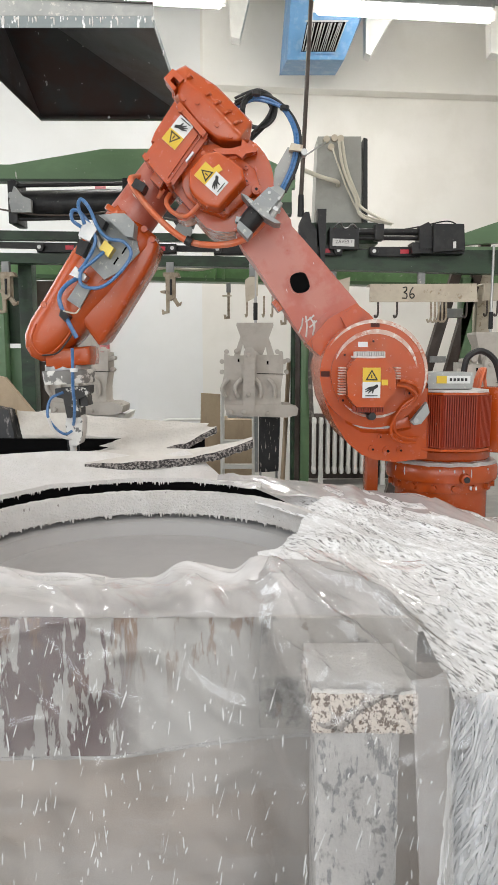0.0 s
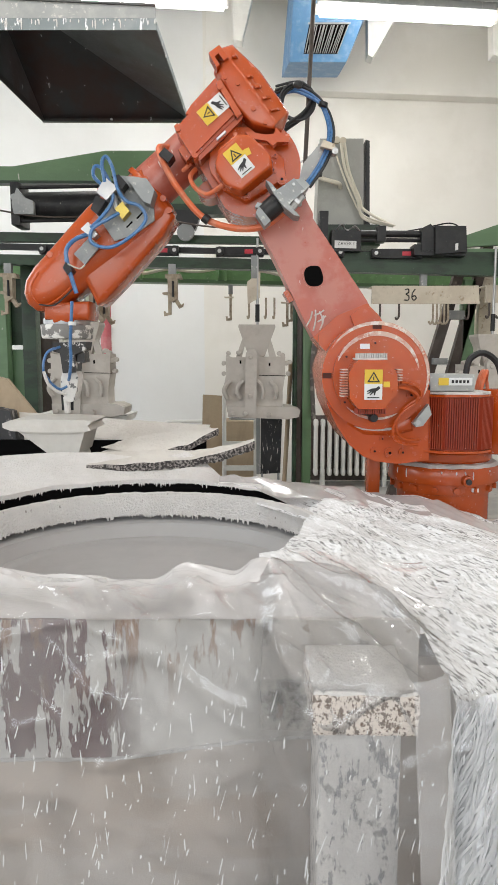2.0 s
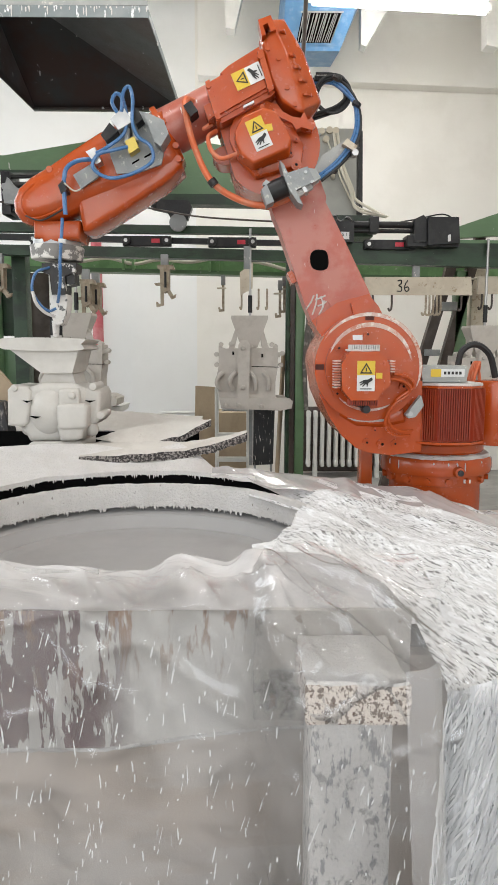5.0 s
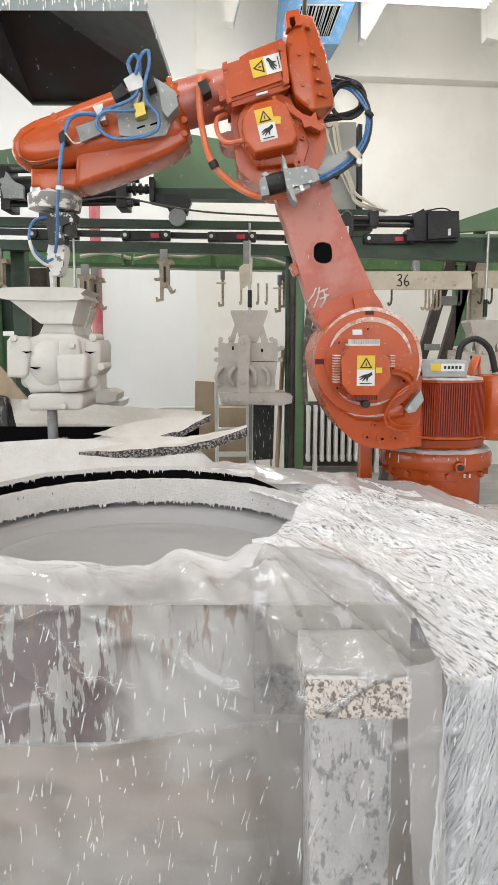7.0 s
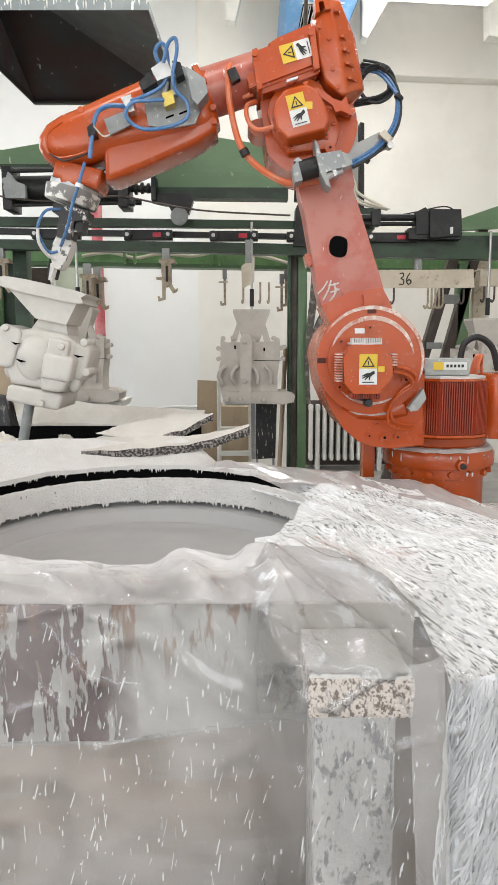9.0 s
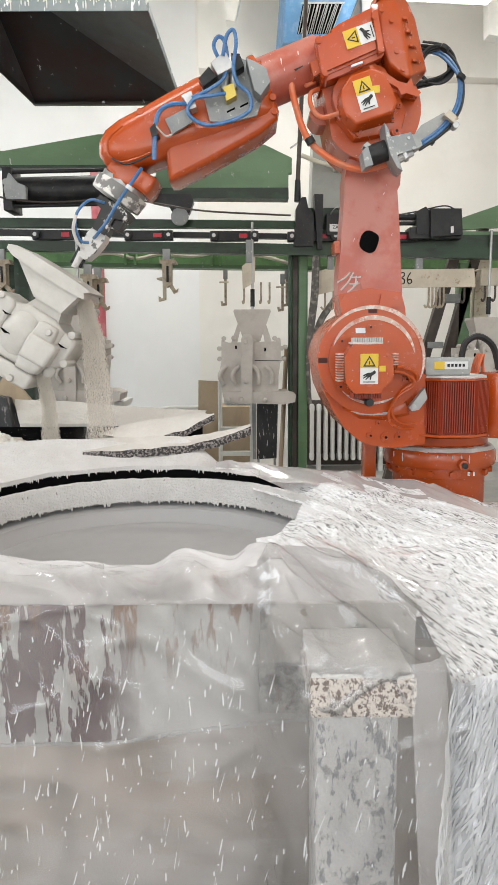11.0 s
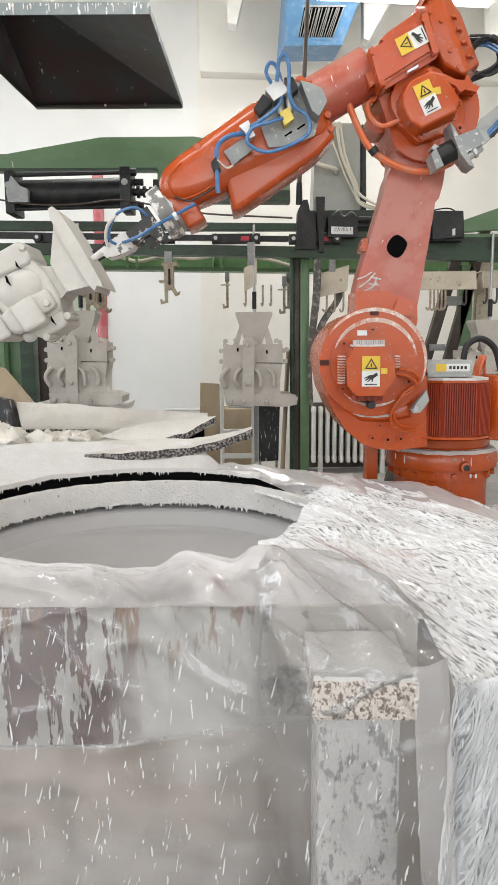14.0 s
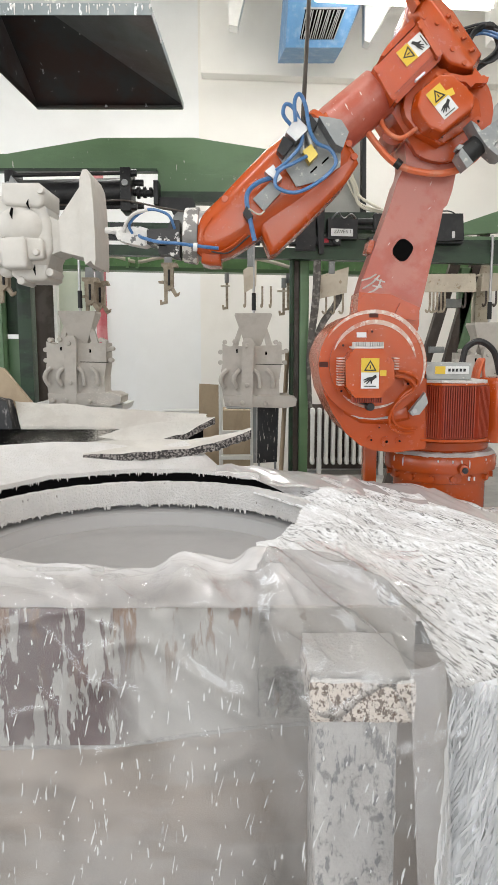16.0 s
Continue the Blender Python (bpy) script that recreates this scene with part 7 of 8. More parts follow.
def side_guard():
    t = thing("side_guard", "brown chipboard guard plate beside the spray pit", "guard plate", pose(0, 0, 0))
    part("plate", prism([(-1.372, 1.081), (-1.189, 1.059), (-1.142, 1.048), (-1.008, 0.879), (-1.042, 0.828), (-1.388, 0.83)], 3.3, 3.33, 0.004), WOOD, t)
    part("brush_edge", rough(prism([(-1.38, 0.832), (-1.174, 0.918), (-1.101, 0.902), (-1.079, 0.804), (-1.062, 0.724), (-1.389, 0.685)], 3.2, 3.3, 0.01), 0.03, 0.008, 3), mat("dark_crusted_rubber", (0.05, 0.05, 0.052), 0.8, second=(0.4, 0.38, 0.36), amount=0.8, scale=20, stretch=(1, 1, 0.4), edge=(0.5, 0.6)), t, "dark crusted rubber edge")
    part("stand", box(-1.25, -1.2, 3.3, 3.35, 0, 0.75, 0.004), WOOD, t)
    # pit walls coloured near-black in place of the shade inside the pit
    t = thing("pit_wall", "spray pit walls painted near-black for the shade inside", "pit", pose(0, 0, 0), kind="structure")
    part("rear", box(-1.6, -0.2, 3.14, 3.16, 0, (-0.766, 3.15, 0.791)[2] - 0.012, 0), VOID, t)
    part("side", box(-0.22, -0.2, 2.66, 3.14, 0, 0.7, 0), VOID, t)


side_guard()


# ---- plastic sheeting ----
def sheet(name, label, f, nu, nv, material, keep=None):
    """A draped sheet: f(u, v) gives its points."""
    bm = bmesh.new()
    vs = [[bm.verts.new(f(i / nu, j / nv)) for j in range(nv + 1)] for i in range(nu + 1)]
    for i in range(nu):
        for j in range(nv):
            c = (vs[i][j].co + vs[i + 1][j + 1].co) / 2
            if keep is None or keep(c):
                bm.faces.new((vs[i][j], vs[i + 1][j], vs[i + 1][j + 1], vs[i][j + 1]))
    bmesh.ops.delete(bm, geom=[v for v in bm.verts if not v.link_faces], context="VERTS")
    ob = part(name, bm, material, None, smooth=70)
    return tagged(ob, label, "plastic sheet", "plastic sheets")


CREASES = [((-0.02, 1.46), (0.13, 1.06), 0.02), ((0.0, 1.48), (0.24, 1.05), 0.022), ((0.03, 1.5), (0.36, 1.08), 0.016), ((0.05, 1.62), (0.7, 1.2), 0.012), ((-0.3, 1.27), (-0.02, 1.46), 0.012), ((-0.62, 1.4), (-0.28, 1.26), 0.01),
           ((-0.9, 1.25), (-0.55, 1.42), 0.012), ((0.1, 1.9), (0.75, 2.25), 0.012), ((0.2, 2.3), (0.85, 2.0), 0.014), ((-0.1, 1.44), (0.06, 1.2), 0.012)]


def wrinkle(x, y, s=1.0):
    e = 0
    for (ax, ay), (bx, by), h in CREASES:
        dx, dy = bx - ax, by - ay
        t = max(0, min(1, ((x - ax) * dx + (y - ay) * dy) / (dx * dx + dy * dy)))
        d = math.hypot(x - ax - t * dx, y - ay - t * dy)
        e += h * math.exp(-abs(d) / 0.012) * (0.4 + 0.6 * math.sin(math.pi * (0.1 + 0.8 * t)))
    return s * 0.5 * e + fold(x, y, s * 0.8)


def fold(x, y, s=1.0):
    p = Vector((x * 3.2 + y * 2.0, y * 1.3 - x * 0.8, 0.3))
    r = 1 - abs(noise.noise(p * 1.6)) * 2
    r2 = 1 - abs(noise.noise(Vector((x * 7 + y * 5, y * 2.5, 2.0)))) * 2
    return s * (0.022 * max(0, r) ** 3 + 0.012 * max(0, r2) ** 4 + 0.012 * noise.noise(Vector((x * 4, y * 4, 5))))


def ease(t):
    t = max(0.0, min(1.0, t))
    return t * t * (3 - 2 * t)


def corner_drop(x, y):
    return 0.03 * ease((x - 0.2) / 0.45) * ease((y - 1.75) / 0.5) + 0.085 * ease((x - 0.58) / 0.3) * ease((y - 1.6) / 0.6)


def top_sheet(u, v):
    # over the tank's side and corner: v runs from the far edge to the near one and then down
    x = 0.02 + 1.1 * u
    y = 2.44 - 1.4 * v + 0.06 * u
    z = 0.695 - 0.04 * v - 0.03 * u - 0.06 * max(0, v - 0.93) ** 2 / 0.005 - 0.04 * ease((1.62 - y) / 0.5)
    z -= corner_drop(x, y)
    tuck = max(0, min(1, (0.27 + 0.03 * noise.noise(Vector((y * 9, 3, 1))) + 0.3 * max(0, 1.2 - y) - x) / 0.12))
    tuck *= ease((y - 1.96) / 0.16)
    ring = math.hypot(x - TX, y - TY)
    z += 0.03 * math.exp(-((ring - 0.53) / 0.09) ** 2) * ease((2.1 - y) / 0.15)
    return Vector((x, y, z + wrinkle(x, y) * (1 - tuck) - 0.03 * tuck * tuck * (3 - 2 * tuck)))


def outside_ring(c):
    edge = 0.5 - 0.05 * ease((2.02 - c.y) / 0.12) + 0.015 * noise.noise(Vector((c.x * 5, c.y * 5, 1))) 
    return math.hypot(c.x - TX, c.y - TY) > edge


sheet("spattered_sheet", "white spattered plastic sheet draped over the tank", top_sheet, 230, 290, SPATTER, lambda c: outside_ring(c) and (c.y > 1.3 or c.x > 0.335) and c.y > 1.065 + 0.06 * abs(noise.noise(Vector((c.x * 42, 0.5, 0.2)))))


def side_drop(u, v):
    x = 0.30 + 0.5 * u
    y = 1.045 + 0.1 * u
    x += 0.03 - 0.07 * v
    z = 0.612 - 0.5 * v
    fold = 0.018 * math.sin(u * 34 + 3 * noise.noise(Vector((u * 5, v * 1.2, 0)))) * min(1, v * 3) + 0.012 * noise.noise(Vector((u * 9, v * 3, 4)))
    return Vector((x + 0.02 * v, y - 0.04 * v + fold + 0.02 * (1 - v) ** 4, z + 0.02 * noise.noise(Vector((u * 12, 0, 7))) * (1 - v)))


sheet("hanging_sheet", "milky plastic sheet hanging with long white runs", side_drop, 120, 60, mat("run_streaked_plastic", (0.74, 0.74, 0.75), 0.35, second=(0.52, 0.52, 0.52), amount=0.9, scale=26, stretch=(1.5, 1, 0.14), edge=(0.46, 0.56), third=(0.82, 0.82, 0.82), amount3=1.0, scale3=30, stretch3=(1.5, 1, 0.12), edge3=(0.54, 0.6), bump=0.6, fine=25))


def dried_runs():
    """Long ribbons of dried glaze on the hanging plastic, past counting."""
    rng = random.Random(5)
    bm = bmesh.new()
    for k in range(1000):
        u, v = rng.random(), rng.random() ** 1.5 * 0.8
        p = side_drop(u, v)
        ln, w = rng.uniform(0.02, 0.14), rng.uniform(0.0003, 0.001)
        lean = rng.uniform(-0.5, 0.0)
        prev = None
        for i in range(5):
            s = i / 4
            c = side_drop(min(1, max(0, u + lean * ln * s * 2)), min(1, v + ln * s * 2)) + Vector((0, -0.006 - 0.006 * math.sin(s * 3 + k), 0)) + Vector((0.004 * math.sin(s * 5 + k * 2.1), 0, 0))
            ww = w * (0.5 + math.sin(math.pi * (0.15 + 0.8 * s)) * 0.8)
            pair = (bm.verts.new(c + Vector((-ww, 0.002, 0))), bm.verts.new(c + Vector((0, -0.003, 0))), bm.verts.new(c + Vector((ww, 0.002, 0))))
            if prev:
                bm.faces.new((prev[0], prev[1], pair[1], pair[0]))
                bm.faces.new((prev[1], prev[2], pair[2], pair[1]))
            prev = pair
    tagged(part("dried_glaze_runs", bm, mat("dried_white_glaze", (0.83, 0.83, 0.83), 0.5, bump=0.2), None), "long white ribbons of dried glaze on plastic", "dried glaze", kind="stuff")


dried_runs()


CREST = [(-1.0, 0.7), (-0.55, 0.709), (-0.44, 0.692), (-0.344, 0.7), (-0.213, 0.686), (-0.126, 0.72), (-0.039, 0.706), (0.02, 0.73), (0.1, 0.725), (0.26, 0.7)]


def crest(x):
    """Height of the bunched film along the near rim."""
    for (a, za), (b, zb) in zip(CREST, CREST[1:]):
        if x <= b:
            return za + (zb - za) * ease((x - a) / (b - a))
    return CREST[-1][1]


def front_film(u, v):
    x = -1.0 + 1.36 * u
    bulge = 0.5 + 0.5 * math.tanh((x - 0.04) * 36)
    yf = 1.255 - 0.19 * bulge
    top = 0.69 + 0.02 * bulge + wrinkle(x, 1.3, 0.5) + 0.012 * noise.noise(Vector((x * 4, 2, 1)))
    if v < 0.3:
        s = v / 0.3
        back = 1.34 + 0.11 * bulge
        y = back + (yf - back) * s
        z = top - (0.025 + 0.06 * bulge) * s * s + wrinkle(x, y, 1.0 + 0.7 * bulge)
    else:
        s = (v - 0.3) / 0.7
        ridge = max(0, 1 - 3 * abs(noise.noise(Vector((x * 5 + s * 2.5, s * 4 - x * 2, 6))))) ** 2
        ridge += max(0, 1 - 5 * abs(noise.noise(Vector((x * 9 - s * 3, s * 3, 9))))) ** 2 * 0.6
        y = yf - 0.012 * math.sin(s * 3) - 0.014 * ridge * math.exp(-s * 1.2) + 0.008 * noise.noise(Vector((x * 5, s * 2, 3))) + 0.01 * noise.noise(Vector((x * 12, s * 3, 8))) * s
        z = top - 0.025 - 0.06 * bulge - 0.64 * s + wrinkle(x, y, 0.6) * max(0, 1 - s * 5)
    return Vector((x, y, z))


sheet("plastic_film", "clear milky polythene film draped over the front", front_film, 240, 190, FILM)


def glaze_flecks():
    """Small white runs and flecks dried on the front film, past counting."""
    rng = random.Random(11)
    bm = bmesh.new()
    for k in range(620):
        u, v = rng.random(), 0.36 + 0.62 * rng.random()
        c = front_film(u, v) + Vector((0, -0.003, 0))
        h, w = rng.choice((0.002, 0.004, 0.006, 0.01, 0.016)) * rng.uniform(0.7, 1.4), rng.uniform(0.0005, 0.0018)
        lean = rng.uniform(-0.1, 0.35)
        vs = [bm.verts.new(c + Vector((sx * w + lean * sz * h, -0.001 * (abs(sx) < 1), sz * h))) for sx, sz in ((0, -1), (1, -0.7), (1.1, 0.3), (0.5, 1), (-0.6, 0.9), (-1, 0.1), (-0.8, -0.7))]
        bm.faces.new(vs)
    tagged(part("glaze_flecks", bm, mat("white_flecks", (0.78, 0.775, 0.76), 0.45, bump=0), None), "small white glaze runs dried on the film", "glaze flecks", kind="stuff")


glaze_flecks()


def post_film(u, v):
    # loose fold hanging from the cap's corner beside the post
    x = 0.251 + (0.305 - 0.251) * u + 0.03 * v
    y = 1.028 - 0.012 * math.sin(u * 3.0) - 0.02 * v
    return Vector((x, y, 0.655 - 0.55 * v + 0.02 * u))


sheet("hanging_film", "loose milky plastic fold hanging beside the post", post_film, 24, 60, plastic_film("loose_film", 0.2, 6, 0.8, 0.2, 1.4, 0.35))


def edge_film(u, v):
    # whiter gathered band rolled over the near rim: up out of the tank, over the crest, down to the panel
    x = -1.0 + 1.25 * u
    top = crest(x) + 0.006 * noise.noise(Vector((x * 16, 1, 4)))
    back = 1.43 + 0.03 * noise.noise(Vector((x * 5, 0, 8)))
    if v < 0.25:
        t = v / 0.25
        y, z = back + 0.05 * (1 - t), top - 0.06 * (1 - t) ** 2
    else:
        t = (v - 0.25) / 0.75
        y, z = back + (1.266 - back) * t, top + (0.664 + 0.006 * noise.noise(Vector((x * 6, 3, 5))) - top) * (0.35 * t + 0.65 * t * t)
    slack = math.sin(math.pi * v)
    ridge = max(0, 1 - 4 * abs(noise.noise(Vector((x * 7 + y * 9, y * 6 - x * 3, 6))))) ** 2 * 0.008
    return Vector((x, y, z + slack * (ridge + 0.012 * noise.noise(Vector((x * 5 + y * 6, y * 4, 2))))))


sheet("plastic_band", "crumpled white plastic edge along the tank front", edge_film, 260, 60, FILMTHICK)


def far_film(u, v):
    x = -0.112 + (0.909 - -0.112) * u
    y = 2.5 - 0.42 * v * (0.25 + 0.75 * u) - 0.12 * u
    z = 0.718 - 0.03 * min(1, u * 2) - corner_drop(x, y) - 0.02 * v + 0.7 * wrinkle(x * 1.3, y, 1.0) + 0.016 * math.exp(-((u - 0.46) / 0.03) ** 2)
    return Vector((x, y, z))


sheet("plastic_band", "crumpled translucent plastic over the far tank corner", far_film, 130, 50, FARFILM)


def motions():
    walk(LOWER, [
        (0, pose(-0.307, -0.07, 1.078, 0, -16.033, 0)), (0.5, pose(-0.307, -0.07, 1.078, 0, -13.998, 0)),
        (1, pose(-0.307, -0.07, 1.078, 0, -12.317, 0)), (1.5, pose(-0.307, -0.07, 1.078, 0, -10.627, 0)),
        (2, pose(-0.307, -0.07, 1.078, 0, -9.019, 0)), (2.5, pose(-0.307, -0.07, 1.078, 0, -7.596, 0)),
        (3, pose(-0.307, -0.07, 1.078, 0, -6.237, 0)), (3.5, pose(-0.307, -0.07, 1.078, 0, -4.978, 0)),
        (4, pose(-0.307, -0.07, 1.078, 0, -3.808, 0)), (6.5, pose(-0.307, -0.07, 1.078, 0, -0.288, 0)),
        (7, pose(-0.307, -0.07, 1.078, 0, 0, 0)), (7.5, pose(-0.307, -0.07, 1.078, 0, -0.002, 0)), (8, pose(-0.307, -0.07, 1.078, 0, -0.057, 0)),
        (8.5, pose(-0.307, -0.07, 1.078, 0, 2.697, 0)), (9, pose(-0.307, -0.07, 1.078, 0, 6.854, 0)), (11.5, pose(-0.307, -0.07, 1.078, 0, 24.4, 0)),
        (12, pose(-0.307, -0.07, 1.078, 0, 27.146, 0)), (12.5, pose(-0.307, -0.07, 1.078, 0, 29.76, 0)),
        (13, pose(-0.307, -0.07, 1.078, 0, 31.786, 0)), (13.5, pose(-0.307, -0.07, 1.078, 0, 32.977, 0)),
        (14, pose(-0.307, -0.07, 1.078, 0, 34.034, 0)), (14.5, pose(-0.307, -0.07, 1.078, 0, 35.193, 0)),
        (15, pose(-0.307, -0.07, 1.078, 0, 36.035, 0)), (15.5, pose(-0.307, -0.07, 1.078, 0, 36.621, 0)),
        (16, pose(-0.307, -0.07, 1.078, 0, 37.094, 0))])
    walk(FOREARM, [
        (0, pose(-0.878, -0.07, 1.71, 0, -37.159, 0)), (0.5, pose(-0.857, -0.07, 1.726, 0, -34.284, 0)),
        (1, pose(-0.838, -0.07, 1.745, 0, -32.051, 0)), (1.5, pose(-0.816, -0.07, 1.758, 0, -29.286, 0)),
        (2, pose(-0.8, -0.07, 1.775, 0, -26.797, 0)), (2.5, pose(-0.783, -0.07, 1.786, 0, -24.111, 0)),
        (3, pose(-0.768, -0.07, 1.804, 0, -21.864, 0)), (3.5, pose(-0.75, -0.07, 1.814, 0, -19.156, 0)),
        (4, pose(-0.738, -0.07, 1.828, 0, -16.475, 0)), (6.5, pose(-0.692, -0.07, 1.859, 0, -2.886, 0)),
        (7, pose(-0.689, -0.07, 1.859, 0, 0, 0)), (7.5, pose(-0.689, -0.07, 1.86, 0, -0.001, 0)), (8, pose(-0.692, -0.07, 1.86, 0, 0.013, 0)),
        (8.5, pose(-0.651, -0.09, 1.878, 0, -1.308, 0)), (9, pose(-0.592, -0.107, 1.897, 0, -2.501, 0)),
        (11.5, pose(-0.346, -0.143, 1.945, 0, -8.08, 0)), (12, pose(-0.308, -0.145, 1.949, 0, -9.079, 0)),
        (12.5, pose(-0.273, -0.146, 1.953, 0, -10.342, 0)), (13, pose(-0.245, -0.149, 1.947, 0, -10.778, 0)),
        (13.5, pose(-0.229, -0.153, 1.94, 0, -11.616, 0)), (14, pose(-0.211, -0.163, 1.917, 0, -14.114, 0)),
        (14.5, pose(-0.189, -0.174, 1.896, 0, -17.79, 0)), (15, pose(-0.173, -0.181, 1.887, 0, -20.77, 0)),
        (15.5, pose(-0.161, -0.188, 1.878, 0, -22.696, 0)), (16, pose(-0.151, -0.188, 1.874, 0, -24.476, 0))])
    walk(ELBOW, [
        (0, pose(-0.89, -0.07, 1.724, 0, -35.244, 0)), (0.5, pose(-0.867, -0.07, 1.744, 0, -32.945, 0)),
        (1, pose(-0.847, -0.07, 1.76, 0, -30.663, 0)), (1.5, pose(-0.826, -0.07, 1.776, 0, -28.188, 0)),
        (2, pose(-0.807, -0.07, 1.79, 0, -25.666, 0)), (2.5, pose(-0.789, -0.07, 1.802, 0, -23.237, 0)),
        (3, pose(-0.772, -0.07, 1.813, 0, -20.788, 0)), (3.5, pose(-0.755, -0.07, 1.823, 0, -18.067, 0)),
        (4, pose(-0.74, -0.07, 1.832, 0, -15.183, 0)), (6.5, pose(-0.693, -0.07, 1.858, 0, -2.384, 0)),
        (7, pose(-0.689, -0.07, 1.859, 0, 0, 0)), (7.5, pose(-0.689, -0.07, 1.859, 0, 0.007, 0)), (8, pose(-0.69, -0.07, 1.859, 0, -0.088, 0)),
        (8.5, pose(-0.652, -0.07, 1.877, 0, -0.432, 0)), (9, pose(-0.593, -0.07, 1.899, 0, -1.388, 0)),
        (11.5, pose(-0.332, -0.07, 1.947, 0, -4.87, 0)), (12, pose(-0.29, -0.07, 1.948, 0, -5.474, 0)),
        (12.5, pose(-0.251, -0.07, 1.946, 0, -5.977, 0)), (13, pose(-0.22, -0.07, 1.943, 0, -6.805, 0)),
        (13.5, pose(-0.202, -0.07, 1.941, 0, -8.116, 0)), (14, pose(-0.186, -0.07, 1.939, 0, -12.499, 0)),
        (14.5, pose(-0.169, -0.07, 1.937, 0, -17.905, 0)), (15, pose(-0.156, -0.07, 1.935, 0, -21.489, 0)),
        (15.5, pose(-0.148, -0.07, 1.933, 0, -24.143, 0)), (16, pose(-0.141, -0.07, 1.932, 0, -26.265, 0))])
    walk(WRIST, [
        (0, pose(-1.426, -0.07, 1.222, 0, -4.939, 0)), (0.5, pose(-1.429, -0.07, 1.266, 0, -3.726, 0)),
        (1, pose(-1.428, -0.07, 1.307, 0, -3.126, 0)), (1.5, pose(-1.426, -0.07, 1.349, 0, -2.277, 0)),
        (2, pose(-1.427, -0.07, 1.393, 0, -1.668, 0)), (2.5, pose(-1.427, -0.07, 1.434, 0, -1.809, 0)),
        (3, pose(-1.425, -0.07, 1.477, 0, -1.634, 0)), (3.5, pose(-1.422, -0.07, 1.519, 0, -0.667, 0)),
        (4, pose(-1.423, -0.07, 1.565, 0, 0.269, 0)), (6.5, pose(-1.42, -0.07, 1.764, 0, -1.599, 0)), (7, pose(-1.421, -0.07, 1.801, 0, 0, 0)),
        (7.5, pose(-1.421, -0.07, 1.802, 0, -0.132, 0)), (8, pose(-1.423, -0.07, 1.802, 0, 0.053, 0)), (8.5, pose(-1.381, -0.09, 1.803, 0, 5.338, 0)),
        (9, pose(-1.321, -0.107, 1.807, 0, 13.567, 0)), (11.5, pose(-1.063, -0.143, 1.785, 0, 34.264, 0)),
        (12, pose(-1.022, -0.145, 1.776, 0, 38.103, 0)), (12.5, pose(-0.983, -0.146, 1.765, 0, 41.408, 0)),
        (13, pose(-0.953, -0.149, 1.753, 0, 44.131, 0)), (13.5, pose(-0.934, -0.153, 1.736, 0, 47.214, 0)),
        (14, pose(-0.906, -0.163, 1.682, 0, 56.402, 0)), (14.5, pose(-0.868, -0.174, 1.617, 0, 70.977, 0)),
        (15, pose(-0.837, -0.181, 1.574, 0, 80.6, 0)), (15.5, pose(-0.814, -0.188, 1.542, 0, 86.507, 0)),
        (16, pose(-0.793, -0.188, 1.518, 0, 90.453, 0))])
    for ob, dx, end in ((STREAM_RIM, -0.02, 12.75), (STREAM_BODY, -0.03, 13.6)):
        walk(ob, [(0, pose(dx - 0.1, 0, -0.62)), (9.0, pose(dx - 0.1, 0, -0.6)), (10.2, pose(dx - 0.06, 0, -0.2)), (11.3, pose(dx - 0.03, 0, 0)), (12.5, pose(0, 0, 0)), (end, pose(0.01, 0, 0)),
                  (end + 0.6, pose(0.02, 0, -0.62)), (16, pose(0.02, 0, -0.62))])
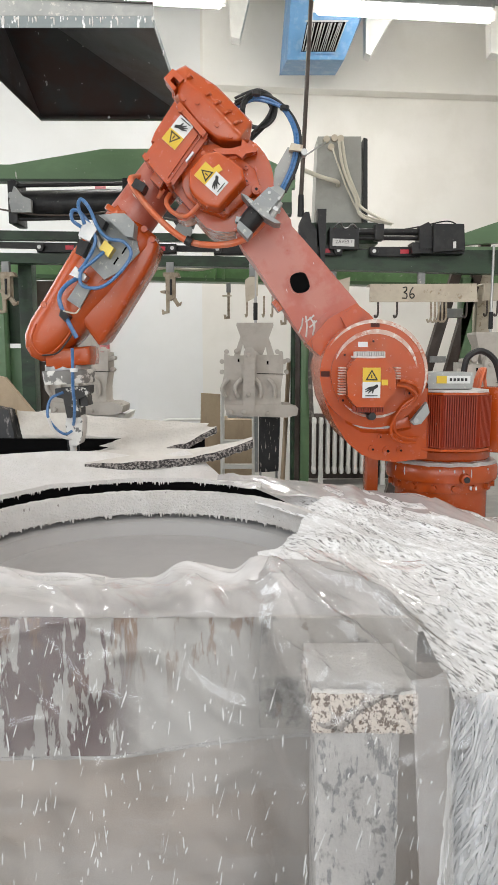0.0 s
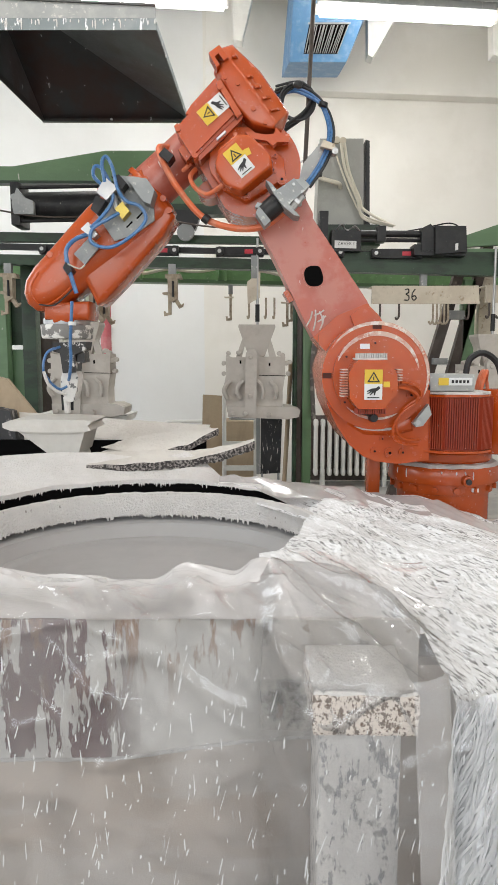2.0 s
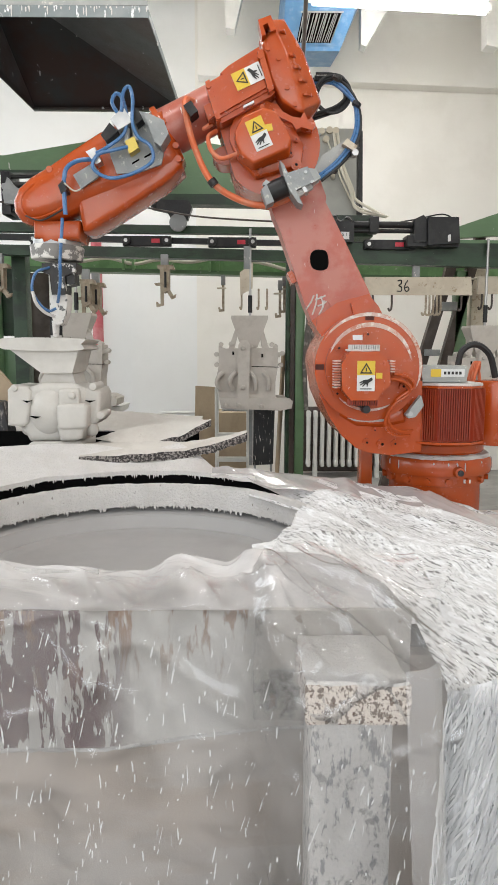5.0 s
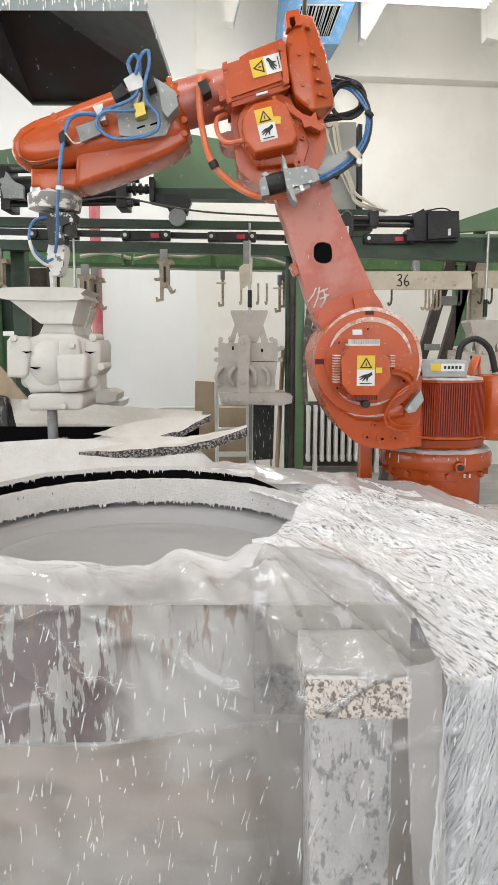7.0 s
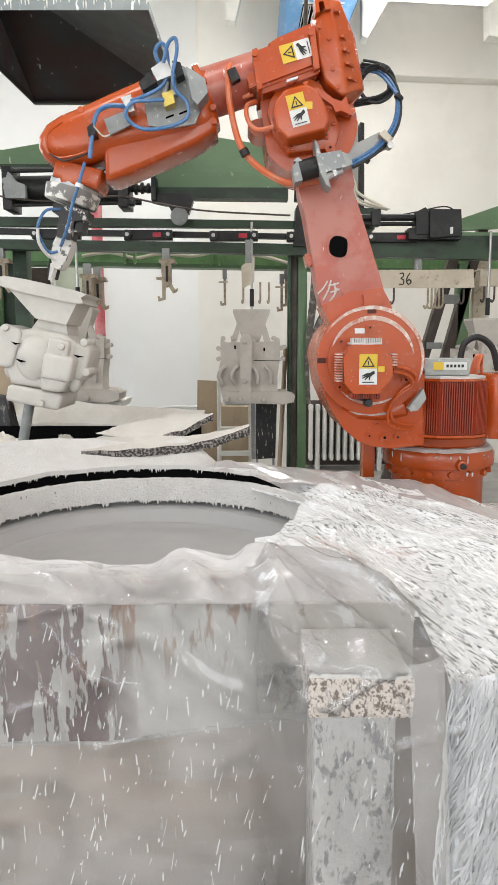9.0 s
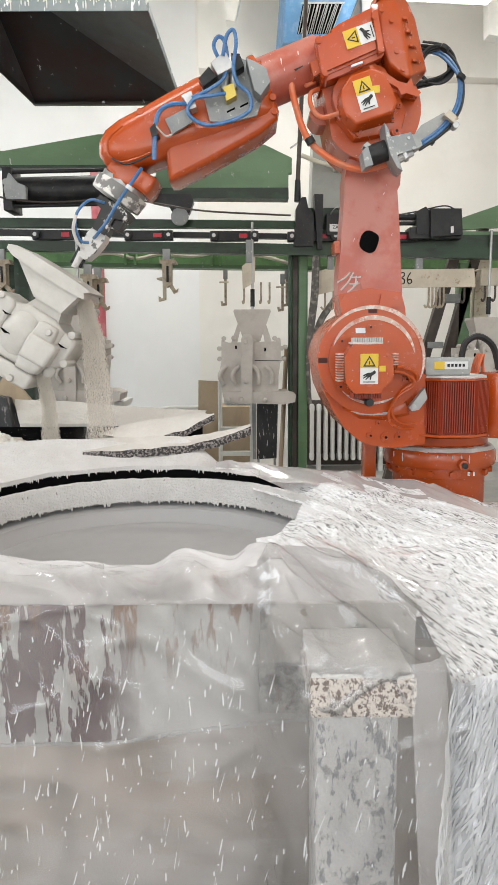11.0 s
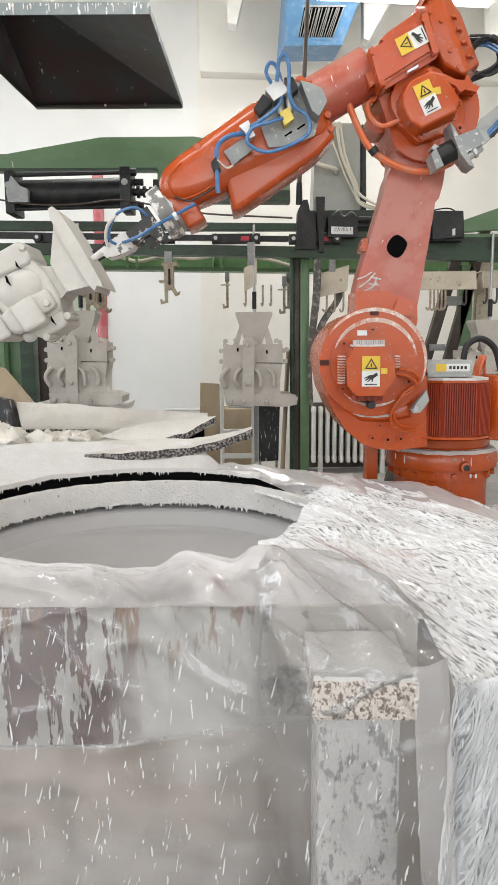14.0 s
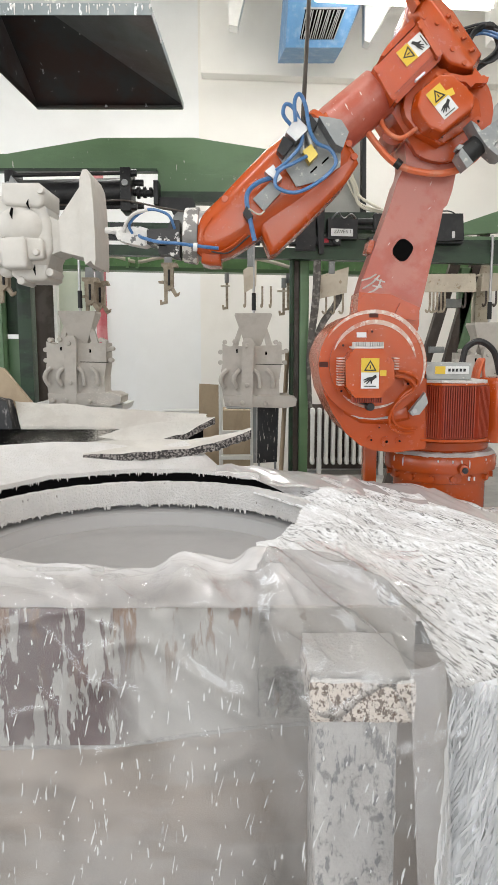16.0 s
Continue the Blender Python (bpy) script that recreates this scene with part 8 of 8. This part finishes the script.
    walk(HEAP, [(0, pose(0, 0, -0.25)), (3.0, pose(-0.1, 0, -0.2)), (6.5, pose(-0.16, 0, -0.02)), (7.2, pose(-0.1, 0, -0.2)), (8.0, pose(0, 0, -0.2)), (9.0, pose(-0.05, 0, -0.05)), (11.3, pose(-0.08, 0, -0.04)), (12.5, pose(-0.14, 0, -0.03)), (13.5, pose(-0.04, 0, -0.02)), (14.2, pose(-0.1, 0, 0.02)), (15.2, pose(-0.15, 0, -0.1)), (16, pose(-0.15, 0, -0.25))])
    walk(DUSTCLOUD, [(0, pose(0, 0, -0.5)), (9.2, pose(0, 0, -0.5)), (11.3, pose(-0.06, 0, -0.1)), (12.5, pose(-0.04, 0, -0.06)), (13.5, pose(0, 0, 0)), (15.0, pose(0, 0, 0.02)), (16, pose(-0.03, 0, -0.06))])
    walk(PATTERN, [
        (0, pose(-0.655, 2.75, 0.714, 0, 0, 0)), (0.75, pose(-0.655, 2.75, 0.784, 0, 0, 0)), (1.5, pose(-0.656, 2.75, 0.854, 0, 0, 0)),
        (2, pose(-0.653, 2.75, 0.903, 0, 0, 0)), (2.5, pose(-0.647, 2.75, 0.947, 0, 0, 0)), (3, pose(-0.646, 2.75, 0.992, 0, 0, 0)),
        (3.5, pose(-0.641, 2.75, 1.04, 0, 0, 0)), (4, pose(-0.641, 2.75, 1.085, 0, 0, 0)), (6.5, pose(-0.634, 2.75, 1.309, 0, 0, 0)),
        (7, pose(-0.633, 2.75, 1.339, 0, 0, 0)), (7.5, pose(-0.635, 2.75, 1.338, 0, 0, 0)), (8, pose(-0.635, 2.75, 1.336, 0, 0, 0)),
        (8.5, pose(-0.637, 2.75, 1.335, 0, 4.5, 0)), (9, pose(-0.639, 2.75, 1.33, 0, 12, 0)), (11.3, pose(-0.618, 2.75, 1.367, 0, 35, 0)),
        (12, pose(-0.611, 2.75, 1.383, 0, 41, 0)), (12.5, pose(-0.604, 2.75, 1.391, 0, 44, 0)), (13, pose(-0.587, 2.75, 1.396, 0, 46, 0)),
        (13.5, pose(-0.575, 2.75, 1.403, 0, 51, 0)), (14, pose(-0.563, 2.75, 1.408, 0, 60, 0)), (14.5, pose(-0.56, 2.75, 1.426, 0, 71, 0)),
        (15, pose(-0.56, 2.75, 1.458, 0, 79, 0)), (15.5, pose(-0.56, 2.75, 1.481, 0, 85, 0)), (16, pose(-0.563, 2.75, 1.498, 0, 88, 0))])


motions()
